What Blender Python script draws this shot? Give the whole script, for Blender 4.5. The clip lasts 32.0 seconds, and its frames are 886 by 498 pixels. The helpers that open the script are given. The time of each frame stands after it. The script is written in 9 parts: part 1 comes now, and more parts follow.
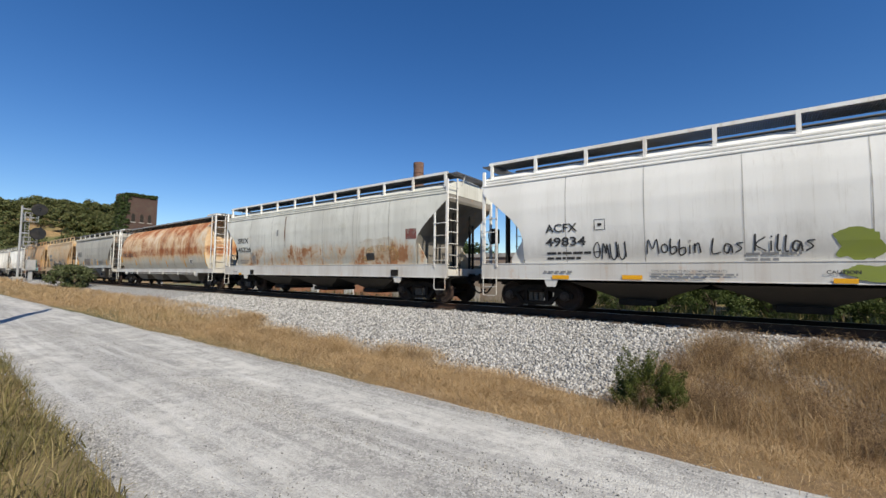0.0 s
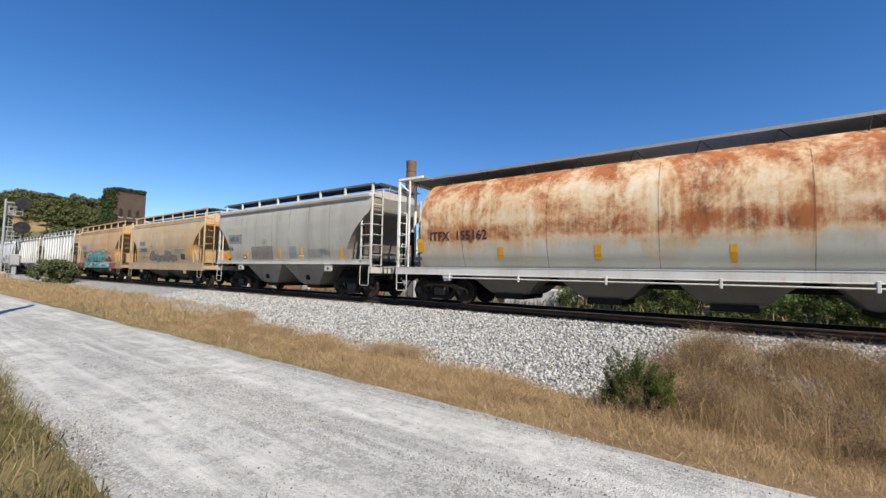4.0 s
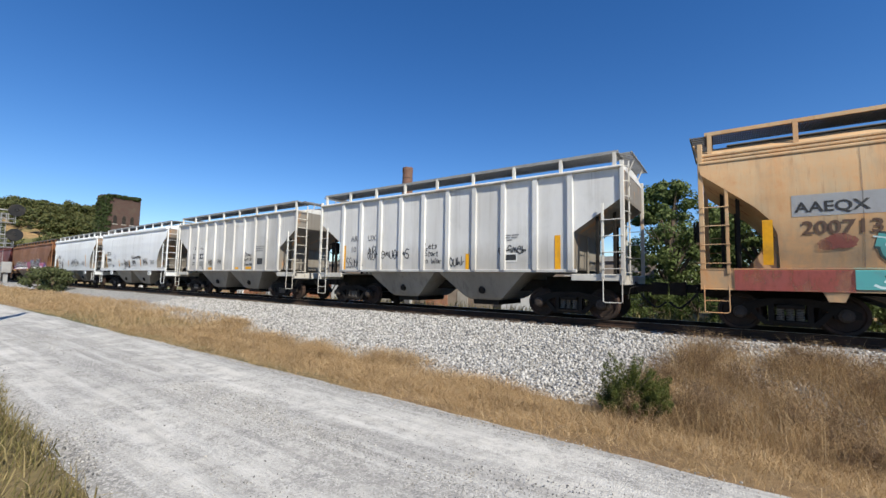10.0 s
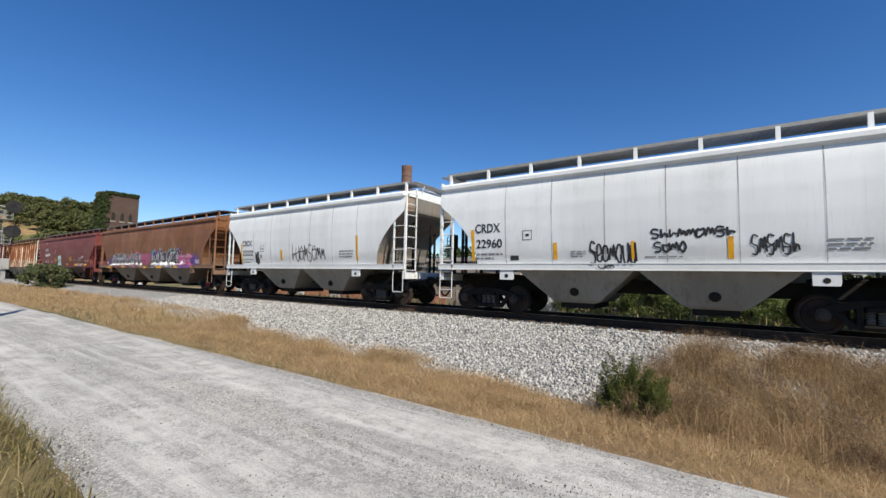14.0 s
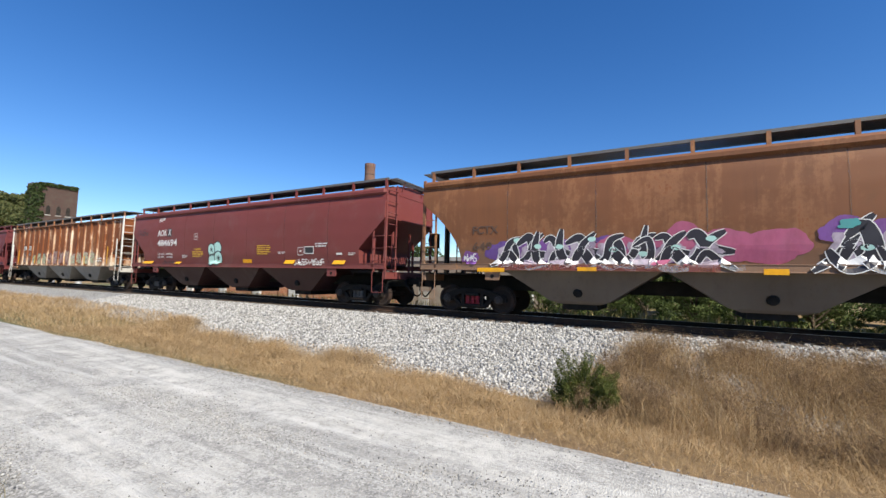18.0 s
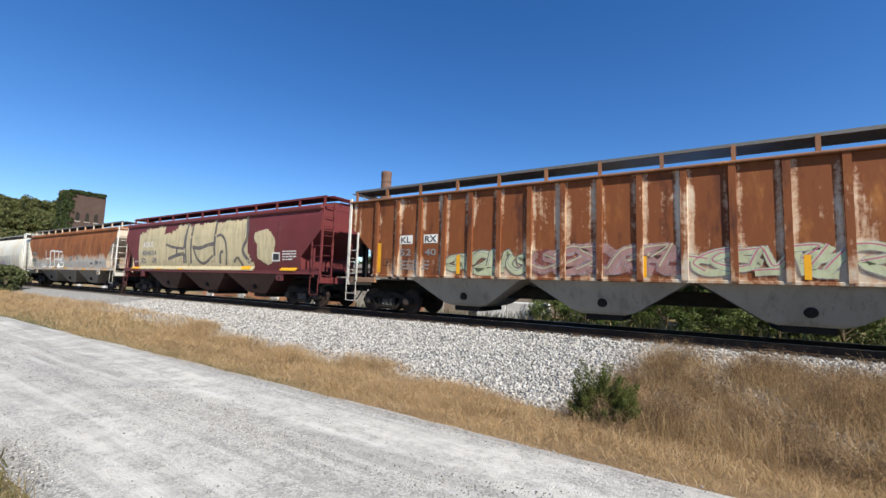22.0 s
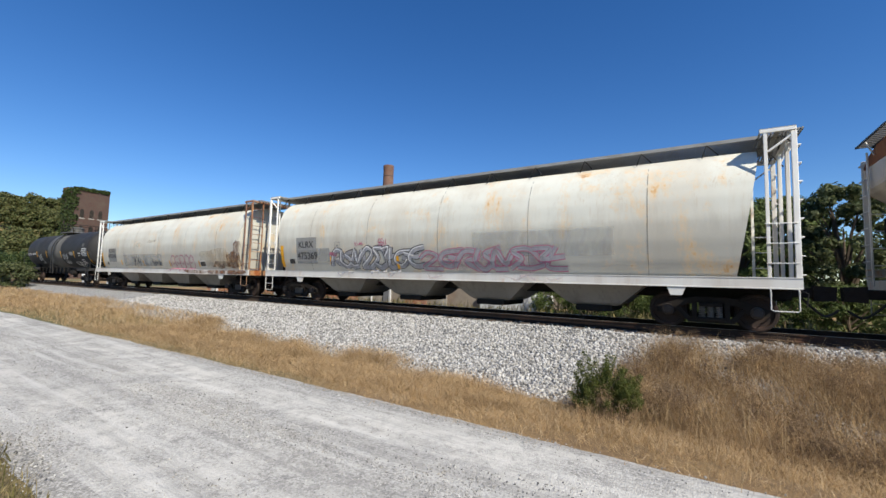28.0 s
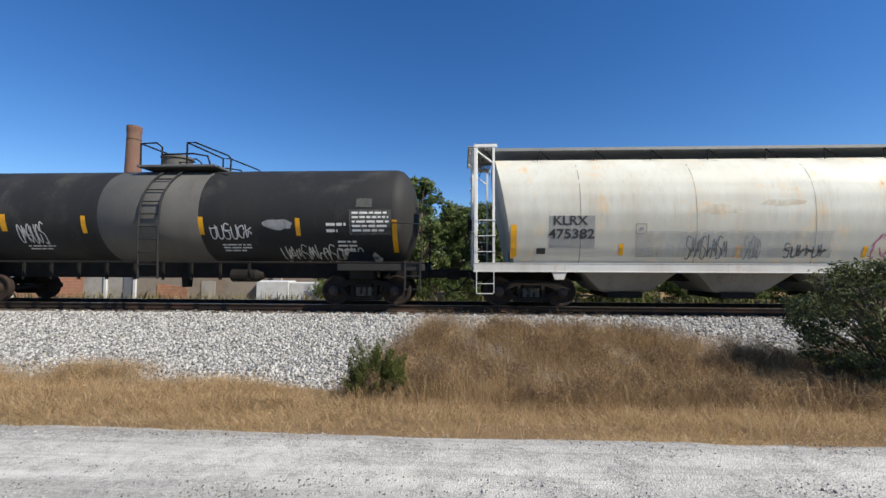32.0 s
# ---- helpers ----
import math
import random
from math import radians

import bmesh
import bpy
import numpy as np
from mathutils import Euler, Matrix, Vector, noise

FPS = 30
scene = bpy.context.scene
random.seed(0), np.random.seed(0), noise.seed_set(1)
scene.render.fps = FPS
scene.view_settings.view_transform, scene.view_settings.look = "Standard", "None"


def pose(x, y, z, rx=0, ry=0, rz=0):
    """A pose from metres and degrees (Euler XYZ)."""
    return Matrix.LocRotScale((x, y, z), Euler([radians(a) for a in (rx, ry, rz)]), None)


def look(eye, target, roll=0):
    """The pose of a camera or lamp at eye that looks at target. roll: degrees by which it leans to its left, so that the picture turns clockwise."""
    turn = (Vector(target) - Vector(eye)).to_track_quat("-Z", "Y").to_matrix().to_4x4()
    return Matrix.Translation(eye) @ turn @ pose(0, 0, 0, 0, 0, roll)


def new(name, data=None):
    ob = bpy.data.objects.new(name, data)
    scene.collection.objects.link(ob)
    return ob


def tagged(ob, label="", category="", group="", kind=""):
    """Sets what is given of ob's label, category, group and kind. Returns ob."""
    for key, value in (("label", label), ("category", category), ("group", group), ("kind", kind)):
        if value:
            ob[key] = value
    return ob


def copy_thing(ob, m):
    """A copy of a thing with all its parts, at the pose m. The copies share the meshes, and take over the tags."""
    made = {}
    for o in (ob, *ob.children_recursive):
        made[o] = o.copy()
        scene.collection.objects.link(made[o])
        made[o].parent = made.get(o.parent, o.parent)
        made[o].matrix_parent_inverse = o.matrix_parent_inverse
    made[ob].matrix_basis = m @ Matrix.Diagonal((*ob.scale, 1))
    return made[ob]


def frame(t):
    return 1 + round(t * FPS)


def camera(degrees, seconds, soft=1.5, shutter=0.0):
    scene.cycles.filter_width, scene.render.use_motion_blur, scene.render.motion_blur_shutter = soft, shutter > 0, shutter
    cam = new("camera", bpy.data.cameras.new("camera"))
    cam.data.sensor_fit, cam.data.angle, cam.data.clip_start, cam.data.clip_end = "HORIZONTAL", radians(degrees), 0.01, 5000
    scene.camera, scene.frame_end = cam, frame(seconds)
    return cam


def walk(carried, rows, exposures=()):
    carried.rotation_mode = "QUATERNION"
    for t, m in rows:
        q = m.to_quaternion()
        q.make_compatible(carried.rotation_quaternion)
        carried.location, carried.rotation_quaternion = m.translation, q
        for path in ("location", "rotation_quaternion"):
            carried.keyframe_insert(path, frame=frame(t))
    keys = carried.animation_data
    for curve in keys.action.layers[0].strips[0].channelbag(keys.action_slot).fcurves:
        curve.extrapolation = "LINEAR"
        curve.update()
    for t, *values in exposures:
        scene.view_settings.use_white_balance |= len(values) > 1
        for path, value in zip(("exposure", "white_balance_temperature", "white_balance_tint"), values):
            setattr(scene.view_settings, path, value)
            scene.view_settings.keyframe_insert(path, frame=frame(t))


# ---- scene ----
cam = camera(94.75, 32.0)
PATH = [
    (0, 0.001, 0.000, 1.660, 36.53, 3.57, 0.60),
    (0.5, 0.002, 0.009, 1.657, 36.36, 3.68, 0.55),
    (1, 0.001, 0.004, 1.663, 36.26, 3.84, 0.67),
    (1.5, 0.006, -0.005, 1.667, 36.24, 3.89, 0.71),
    (2, 0.007, -0.003, 1.659, 36.15, 3.85, 0.69),
    (2.5, 0.007, -0.009, 1.664, 35.95, 3.68, 0.77),
    (3, 0.007, -0.007, 1.661, 35.69, 3.57, 1.05),
    (3.5, -0.000, 0.007, 1.665, 35.44, 3.49, 1.20),
    (5.5, -0.002, 0.020, 1.657, 35.11, 3.19, 0.74),
    (6, -0.007, 0.012, 1.666, 34.92, 3.29, 0.55),
    (6.5, 0.002, 0.013, 1.668, 34.77, 3.58, 0.54),
    (7, -0.004, 0.016, 1.659, 34.71, 3.86, 0.75),
    (7.5, -0.003, 0.010, 1.664, 34.97, 3.84, 0.63),
    (8, -0.004, 0.001, 1.660, 35.06, 3.80, 0.61),
    (8.5, 0.002, -0.002, 1.666, 35.04, 3.83, 0.74),
    (9, -0.001, -0.002, 1.663, 34.96, 4.07, 0.98),
    (9.5, -0.006, 0.005, 1.665, 34.94, 4.21, 1.06),
    (10, -0.000, 0.005, 1.661, 34.87, 4.32, 0.97),
    (10.5, -0.001, 0.008, 1.664, 34.84, 4.38, 0.96),
    (11, -0.003, 0.004, 1.665, 34.85, 4.44, 1.03),
    (11.5, -0.003, 0.005, 1.668, 34.93, 4.45, 1.01),
    (12, -0.004, 0.014, 1.665, 34.98, 4.45, 0.99),
    (12.5, -0.005, 0.006, 1.663, 34.92, 4.44, 1.05),
    (13, -0.003, 0.012, 1.665, 34.84, 4.33, 1.02),
    (13.5, -0.008, 0.021, 1.663, 34.72, 4.21, 1.08),
    (14, -0.009, 0.027, 1.663, 34.71, 4.10, 1.19),
    (14.5, -0.014, 0.029, 1.662, 34.63, 4.14, 1.20),
    (16.5, 0.038, 0.033, 1.666, 30.03, 4.09, 1.46),
    (17, 0.042, 0.022, 1.670, 29.06, 3.86, 1.37),
    (17.5, 0.038, 0.028, 1.671, 29.18, 3.88, 1.29),
    (18, 0.042, 0.021, 1.673, 29.54, 4.14, 1.33),
    (18.5, 0.038, 0.015, 1.669, 29.61, 4.35, 1.55),
    (19, 0.039, 0.016, 1.666, 29.77, 4.33, 1.74),
    (19.5, 0.041, 0.012, 1.669, 30.27, 4.32, 1.88),
    (20, 0.031, 0.004, 1.669, 31.04, 4.42, 1.99),
    (20.5, 0.029, 0.002, 1.665, 31.71, 4.61, 2.04),
    (21, 0.025, 0.000, 1.669, 32.02, 4.82, 1.96),
    (21.5, 0.024, 0.003, 1.668, 32.06, 5.03, 1.92),
    (22, 0.027, 0.003, 1.671, 31.64, 5.15, 1.88),
    (22.5, 0.030, 0.012, 1.672, 30.71, 5.22, 1.76),
    (23, 0.047, 0.009, 1.676, 29.90, 5.17, 1.67),
    (23.5, 0.047, 0.004, 1.677, 29.58, 4.98, 1.46),
    (24, 0.044, 0.017, 1.672, 29.87, 4.67, 1.32),
    (24.5, 0.041, 0.012, 1.670, 30.16, 4.51, 1.47),
    (25, 0.044, 0.002, 1.670, 30.49, 4.66, 1.73),
    (25.5, 0.044, 0.002, 1.671, 31.08, 4.84, 1.81),
    (26, 0.038, 0.006, 1.662, 31.74, 4.82, 1.77),
    (26.5, 0.045, 0.019, 1.668, 32.00, 4.55, 1.59),
    (28.5, 0.032, 0.063, 1.656, 32.30, 4.11, 1.21),
    (29, 0.052, 0.072, 1.661, 33.57, 3.94, 1.03),
    (29.5, 0.082, 0.100, 1.665, 34.42, 3.65, 1.24),
    (30, 0.112, 0.113, 1.677, 32.99, 3.31, 1.58),
    (30.5, 0.130, 0.126, 1.686, 28.33, 3.13, 1.42),
    (31, 0.110, 0.124, 1.695, 21.20, 3.09, 0.95),
    (31.5, 0.140, 0.113, 1.719, 12.77, 2.83, 0.29),
    (32, 0.205, 0.108, 1.741, 2.82, 2.52, 0.22),
]
walk(cam, [(t, pose(x, y, z, 90 + pitch, -roll, yaw)) for t, x, y, z, yaw, pitch, roll in PATH], exposures=((0, 0.26, 6750, 10), (2, 0.44, 6700, 10), (6, 0.48, 6600, 10), (10, 0.48, 6600, 10), (12, 0.46, 6600, 10), (14, 0.34, 6700, 10), (17, 0.62, 6600, 10), (19, 0.66, 6600, 10), (24, 0.58, 6600, 10), (28, 0.46, 6600, 10), (30, 0.38, 6600, 10), (32, 0.4, 6600, 10)))

# ---- daylight: clear early-autumn sky, sun over the camera's right shoulder ----
SUN_AZ, SUN_EL = math.atan2(-0.436, 0.9), radians(43)
world = bpy.data.worlds.new("world")
scene.world = world
world.use_nodes = True
wn = world.node_tree.nodes
sky = wn.new("ShaderNodeTexSky")
sky.sky_type = "NISHITA"
sky.sun_disc = False
sky.sun_elevation = SUN_EL
sky.sun_rotation = math.pi / 2 - SUN_AZ
sky.altitude, sky.air_density, sky.dust_density, sky.ozone_density = 600, 1.0, 0.05, 4.0
vivid = wn.new("ShaderNodeHueSaturation")
vivid.inputs["Saturation"].default_value = 1.27
vivid.inputs["Hue"].default_value = 0.508
world.node_tree.links.new(sky.outputs[0], vivid.inputs["Color"])
world.node_tree.links.new(vivid.outputs[0], wn["Background"].inputs[0])
wn["Background"].inputs[1].default_value = 0.103
sun = new("sun", bpy.data.lights.new("sun", "SUN"))
sun.data.energy, sun.data.angle, sun.data.color = 5.0, radians(0.53), (1.0, 0.945, 0.82)
sun_way = Vector((math.cos(SUN_AZ) * math.cos(SUN_EL), math.sin(SUN_AZ) * math.cos(SUN_EL), math.sin(SUN_EL)))
sun.matrix_world = look(sun_way * 60, (0, 0, 0))

# ---- plan: x along the track (the train runs towards +x), y away from the camera, z up; the road is z = 0 ----
TRACK_Y, RAIL_Z = 12.78, 0.623


# ---- mesh building ----
class Geo:
    """Collects vertices and faces of one mesh."""

    def __init__(self):
        self.v, self.f = [], []

    def add(self, verts, faces):
        n = len(self.v)
        self.v.extend(tuple(p) for p in verts)
        self.f.extend(tuple(i + n for i in f) for f in faces)
        return self

    def loft(self, rings, cap=True, closed=True):
        k = len(rings[0])
        faces = []
        for a in range(len(rings) - 1):
            for i in range(k if closed else k - 1):
                j = (i + 1) % k
                faces.append((a * k + i, a * k + j, (a + 1) * k + j, (a + 1) * k + i))
        if cap:
            faces.append(tuple(range(k))[::-1])
            faces.append(tuple((len(rings) - 1) * k + i for i in range(k)))
        return self.add([p for r in rings for p in r], faces)

    def box(self, x0, x1, y0, y1, z0, z1, c=0.0):
        if not c:
            return self.loft([[(x0, y0, z), (x1, y0, z), (x1, y1, z), (x0, y1, z)] for z in (z0, z1)])
        rings = []
        for z, i in ((z0, c), (z0 + c, 0), (z1 - c, 0), (z1, c)):
            a, b, d, e = x0 + i, x1 - i, y0 + i, y1 - i
            rings.append([(a + c, d, z), (b - c, d, z), (b, d + c, z), (b, e - c, z), (b - c, e, z), (a + c, e, z), (a, e - c, z), (a, d + c, z)])
        return self.loft(rings)

    def cyl(self, p0, p1, r0, r1=None, n=12):
        return self.tube([p0, p1], [r0, r0 if r1 is None else r1], n)

    def tube(self, pts, r, n=6):
        pts = [Vector(p) for p in pts]
        rs = r if isinstance(r, (list, tuple)) else [r] * len(pts)
        rings, up = [], None
        for i, p in enumerate(pts):
            d = (pts[min(i + 1, len(pts) - 1)] - pts[max(i - 1, 0)]).normalized()
            if up is None or abs(d.dot(up)) > 0.99:
                up = Vector((0, 0, 1)) if abs(d.z) < 0.9 else Vector((1, 0, 0))
            s = d.cross(up).normalized()
            up = s.cross(d).normalized()
            rings.append([p + rs[i] * (math.cos(a) * s + math.sin(a) * up) for a in (2 * math.pi * k / n for k in range(n))])
        return self.loft(rings)

    def spin(self, profile, centre, n=24, axis="y"):
        """A turned solid: profile of (offset along the axis, radius)."""
        cx, cy, cz = centre
        rings = []
        for o, r in profile:
            ring = []
            for k in range(n):
                a = 2 * math.pi * k / n
                u, w = r * math.cos(a), r * math.sin(a)
                ring.append((cx + u, cy + o, cz + w) if axis == "y" else (cx + o, cy + u, cz + w) if axis == "x" else (cx + u, cy + w, cz + o))
            rings.append(ring)
        return self.loft(rings)

    def prism(self, outline, y0, y1):
        """An outline in (x, z) pushed from y0 to y1."""
        return self.loft([[(x, y, z) for x, z in outline] for y in (y0, y1)])

    def mesh(self, name, smooth=False, angle=None):
        me = bpy.data.meshes.new(name)
        me.from_pydata(self.v, [], self.f)
        me.update()
        if smooth:
            me.shade_smooth()
            if angle:
                me.set_sharp_from_angle(angle=radians(angle))
        return me


def part(name, geo, material, parent, label="", smooth=False, at=None, angle=40):
    """One mesh object under a thing or a part."""
    me = geo.mesh(name, smooth, angle) if isinstance(geo, Geo) else geo
    if not me.materials and material is not None:
        me.materials.append(material)
    ob = new(name, me)
    ob.parent = parent
    if at is not None:
        ob.matrix_basis = at
    if label:
        ob["label"] = label
    return ob


def thing(name, label, category, group="", kind="", at=None):
    ob = tagged(new(name), label, category, group, kind)
    ob.empty_display_size = 0.2
    if at is not None:
        ob.matrix_basis = at
    return ob


def solid(name, geo, material, label, category, group="", kind="", smooth=False, angle=40):
    me = geo.mesh(name, smooth, angle) if isinstance(geo, Geo) else geo
    me.materials.append(material)
    return tagged(new(name, me), label, category, group, kind)


# ---- materials ----
def nodes_of(name):
    m = bpy.data.materials.new(name)
    m.use_nodes = True
    nt = m.node_tree
    return m, nt, nt.nodes["Principled BSDF"]


class Net:
    """Short hand for a material's node tree."""

    def __init__(self, nt):
        self.nt = nt
        self.co = nt.nodes.new("ShaderNodeTexCoord")

    def val(self, sock, v):
        if isinstance(v, (int, float)):
            sock.default_value = v
        elif isinstance(v, (tuple, list)):
            sock.default_value = (*v, 1) if len(v) == 3 and len(sock.default_value) == 4 else v
        else:
            self.nt.links.new(v, sock)

    def place(self, scale=(1, 1, 1), offset=(0, 0, 0), space="Object"):
        n = self.nt.nodes.new("ShaderNodeMapping")
        n.inputs["Scale"].default_value = scale
        n.inputs["Location"].default_value = offset
        self.nt.links.new(self.co.outputs[space], n.inputs[0])
        return n.outputs[0]

    def noise(self, vec, scale, detail=4, rough=0.55, distort=0.0):
        n = self.nt.nodes.new("ShaderNodeTexNoise")
        self.val(n.inputs["Vector"], vec)
        n.inputs["Scale"].default_value, n.inputs["Detail"].default_value = scale, detail
        n.inputs["Roughness"].default_value, n.inputs["Distortion"].default_value = rough, distort
        return n.outputs[0]

    def voronoi(self, vec, scale, feature="F1", out=0):
        n = self.nt.nodes.new("ShaderNodeTexVoronoi")
        n.feature = feature
        self.val(n.inputs["Vector"], vec)
        n.inputs["Scale"].default_value = scale
        return n.outputs[out]

    def axis(self, which, space="Object"):
        n = self.nt.nodes.new("ShaderNodeSeparateXYZ")
        self.nt.links.new(self.co.outputs[space], n.inputs[0])
        return n.outputs[which]

    def ramp(self, x, lo, hi, a=0.0, b=1.0):
        n = self.nt.nodes.new("ShaderNodeMapRange")
        n.interpolation_type = "SMOOTHSTEP"
        self.val(n.inputs[0], x)
        for i, v in ((1, lo), (2, hi), (3, a), (4, b)):
            n.inputs[i].default_value = v
        return n.outputs[0]

    def math(self, op, a, b=0.0):
        n = self.nt.nodes.new("ShaderNodeMath")
        n.operation = op
        self.val(n.inputs[0], a)
        self.val(n.inputs[1], b)
        return n.outputs[0]

    def mix(self, fac, a, b, blend="MIX"):
        n = self.nt.nodes.new("ShaderNodeMix")
        n.data_type, n.blend_type = "RGBA", blend
        self.val(n.inputs["Factor"], fac)
        self.val(n.inputs[6], a)
        self.val(n.inputs[7], b)
        return n.outputs[2]

    def bump(self, height, strength, distance, into):
        n = self.nt.nodes.new("ShaderNodeBump")
        n.inputs["Strength"].default_value, n.inputs["Distance"].default_value = strength, distance
        self.val(n.inputs["Height"], height)
        self.nt.links.new(n.outputs[0], into.inputs["Normal"])


RUST_DARK, RUST_MID, RUST_PALE = (0.085, 0.026, 0.012), (0.25, 0.075, 0.022), (0.5, 0.24, 0.08)


def coat(name, base, seed=0.0, fade=0.25, streak=0.3, streak_col=(0.16, 0.13, 0.1), rust=0.0, rust_z=None, low=0.35, low_col=(0.2, 0.17, 0.13),
         rough=0.5, rust_cols=(RUST_DARK, RUST_MID, RUST_PALE), low_top=2.1, rust_lift=(-0.35, 0.35), crown=None, band=None, soft=1.0, smudge=0.25, smudge_col=(0.2, 0.19, 0.16), posts=None):
    """Weathered rolling-stock paint: chalky fading, rain streaks, road dirt low down and rust of a share rust, thicker above rust_z."""
    m, nt, out = nodes_of(name)
    k = Net(nt)
    o = (seed * 3.7, seed * 1.3, seed * 2.1)
    big = k.noise(k.place((0.35, 0.35, 0.5), o), 1.0, 5, 0.6)
    runs = k.noise(k.place((3.2, 3.2, 0.16), o), 1.0, 5, 0.65)
    fine = k.noise(k.place((1, 1, 1), o), 9.0, 6, 0.7)
    dark = tuple(c * 0.72 for c in base)
    col = k.mix(k.math("MULTIPLY", k.ramp(big, 0.35, 0.7), fade), base, dark)
    col = k.mix(k.math("MULTIPLY", k.ramp(runs, 0.5, 0.78), streak), col, streak_col)
    col = k.mix(k.math("MULTIPLY", k.ramp(fine, 0.55, 0.8), 0.18), col, dark)
    patch = k.noise(k.place((0.9, 0.9, 0.7), (o[2], o[1] + 5, o[0])), 1.0, 7, 0.72, 0.4)
    thin = k.noise(k.place((9, 9, 0.35), o), 1.0, 4, 0.7)
    col = k.mix(k.math("MULTIPLY", k.math("MULTIPLY", k.ramp(patch, 0.5, 0.72), k.ramp(thin, 0.3, 0.7, 0.35, 1.0)), smudge), col, smudge_col)
    wash = k.noise(k.place((0.9, 0.9, 0.06), (o[1] + 2, o[2], o[0])), 1.0, 3, 0.5)
    col = k.mix(k.math("MULTIPLY", k.ramp(wash, 0.4, 0.68), 0.22 + 0.45 * streak), col, tuple(0.5 * b + 0.5 * c for b, c in zip(dark, streak_col)))
    drips = k.noise(k.place((15, 15, 0.22), (o[2], o[0], o[1])), 1.0, 5, 0.7)
    col = k.mix(k.math("MULTIPLY", k.math("MULTIPLY", k.ramp(drips, 0.54, 0.7), k.ramp(big, 0.35, 0.6)), 0.2 + 0.7 * streak), col, streak_col)
    z = k.axis(2)
    if low:
        edge = k.math("ADD", z, k.math("MULTIPLY", k.noise(k.place((1.5, 1.5, 0.4), o), 1.0, 5, 0.7), -1.6))
        col = k.mix(k.math("MULTIPLY", k.ramp(edge, low_top - 1.3, low_top - 0.5, 1, 0), low), col, low_col)
    rough_v = k.ramp(big, 0.2, 0.8, rough, min(rough + 0.2, 0.95))
    if rust:
        blot = k.noise(k.place((0.8, 0.8, 0.55), (o[1], o[0], o[2])), 1.0, 7, 0.68, 0.6)
        drip = k.noise(k.place((4.5, 4.5, 0.22), o), 1.0, 6, 0.7)
        amount = k.math("ADD", k.math("ADD", k.math("MULTIPLY", blot, 0.55), k.math("MULTIPLY", drip, 0.27)), k.math("MULTIPLY", fine, 0.18))
        if rust_z is not None:
            amount = k.math("ADD", amount, k.ramp(z, rust_z[0], rust_z[1], rust_lift[0], rust_lift[1]))
        if crown is not None:
            amount = k.math("ADD", amount, k.ramp(z, crown[0], crown[1], 0.0, crown[2]))
        if band is not None:
            amount = k.math("ADD", amount, k.math("MULTIPLY", k.math("MULTIPLY", k.ramp(z, band[0] - 0.12, band[0] + 0.12), k.ramp(z, band[1] - 0.15, band[1] + 0.15, 1, 0)), band[2]))
        if posts is not None:
            u = k.math("FRACT", k.math("DIVIDE", k.math("SUBTRACT", k.axis(0), posts[0]), posts[1]))
            near = k.math("MULTIPLY", k.math("ABSOLUTE", k.math("SUBTRACT", u, 0.5)), 2.0)
            amount = k.math("ADD", amount, k.math("MULTIPLY", k.math("MULTIPLY", k.ramp(near, 0.4, 0.76), k.ramp(near, 0.8, 0.88, 1.0, 0.15)), -posts[2]))
        t0 = 0.66 - rust * 0.3
        mask = k.ramp(amount, t0 - 0.03 * (soft - 1), t0 + 0.05 * soft)
        halo = k.math("MULTIPLY", k.ramp(amount, t0 - 0.07 * soft, t0 + 0.02), 0.65)
        tone = k.noise(k.place((1.8, 1.8, 0.5), o), 1.0, 7, 0.7)
        rc = k.mix(k.ramp(tone, 0.3, 0.52), rust_cols[0], rust_cols[1])
        rc = k.mix(k.ramp(tone, 0.55, 0.78), rc, rust_cols[2])
        col = k.mix(halo, col, rust_cols[2])
        col = k.mix(mask, col, rc)
        rough_v = k.math("MAXIMUM", rough_v, k.math("MULTIPLY", mask, 0.85))
    k.val(out.inputs["Base Color"], col)
    k.val(out.inputs["Roughness"], rough_v)
    out.inputs["Specular IOR Level"].default_value = 0.35
    k.bump(k.math("ADD", k.math("MULTIPLY", fine, 0.4), k.math("MULTIPLY", big, 1.0)), 0.25, 0.02, out)
    return m


def plain(name, base, rough=0.6, metal=0.0, vary=0.25, scale=6.0, bump=0.2, dirt=(0.1, 0.08, 0.06), dirt_amount=0.3):
    m, nt, out = nodes_of(name)
    k = Net(nt)
    a = k.noise(k.place(), scale, 5, 0.65)
    b = k.noise(k.place((1, 1, 1), (3, 1, 7)), scale * 0.22, 4, 0.6)
    col = k.mix(k.math("MULTIPLY", k.ramp(a, 0.35, 0.75), vary), base, tuple(c * 0.6 for c in base))
    col = k.mix(k.math("MULTIPLY", k.ramp(b, 0.45, 0.75), dirt_amount), col, dirt)
    k.val(out.inputs["Base Color"], col)
    k.val(out.inputs["Roughness"], k.ramp(a, 0.2, 0.8, rough - 0.08, min(1, rough + 0.12)))
    out.inputs["Metallic"].default_value = metal
    out.inputs["Specular IOR Level"].default_value = 0.5 if metal else 0.25
    if bump:
        k.bump(a, bump, 0.01, out)
    return m


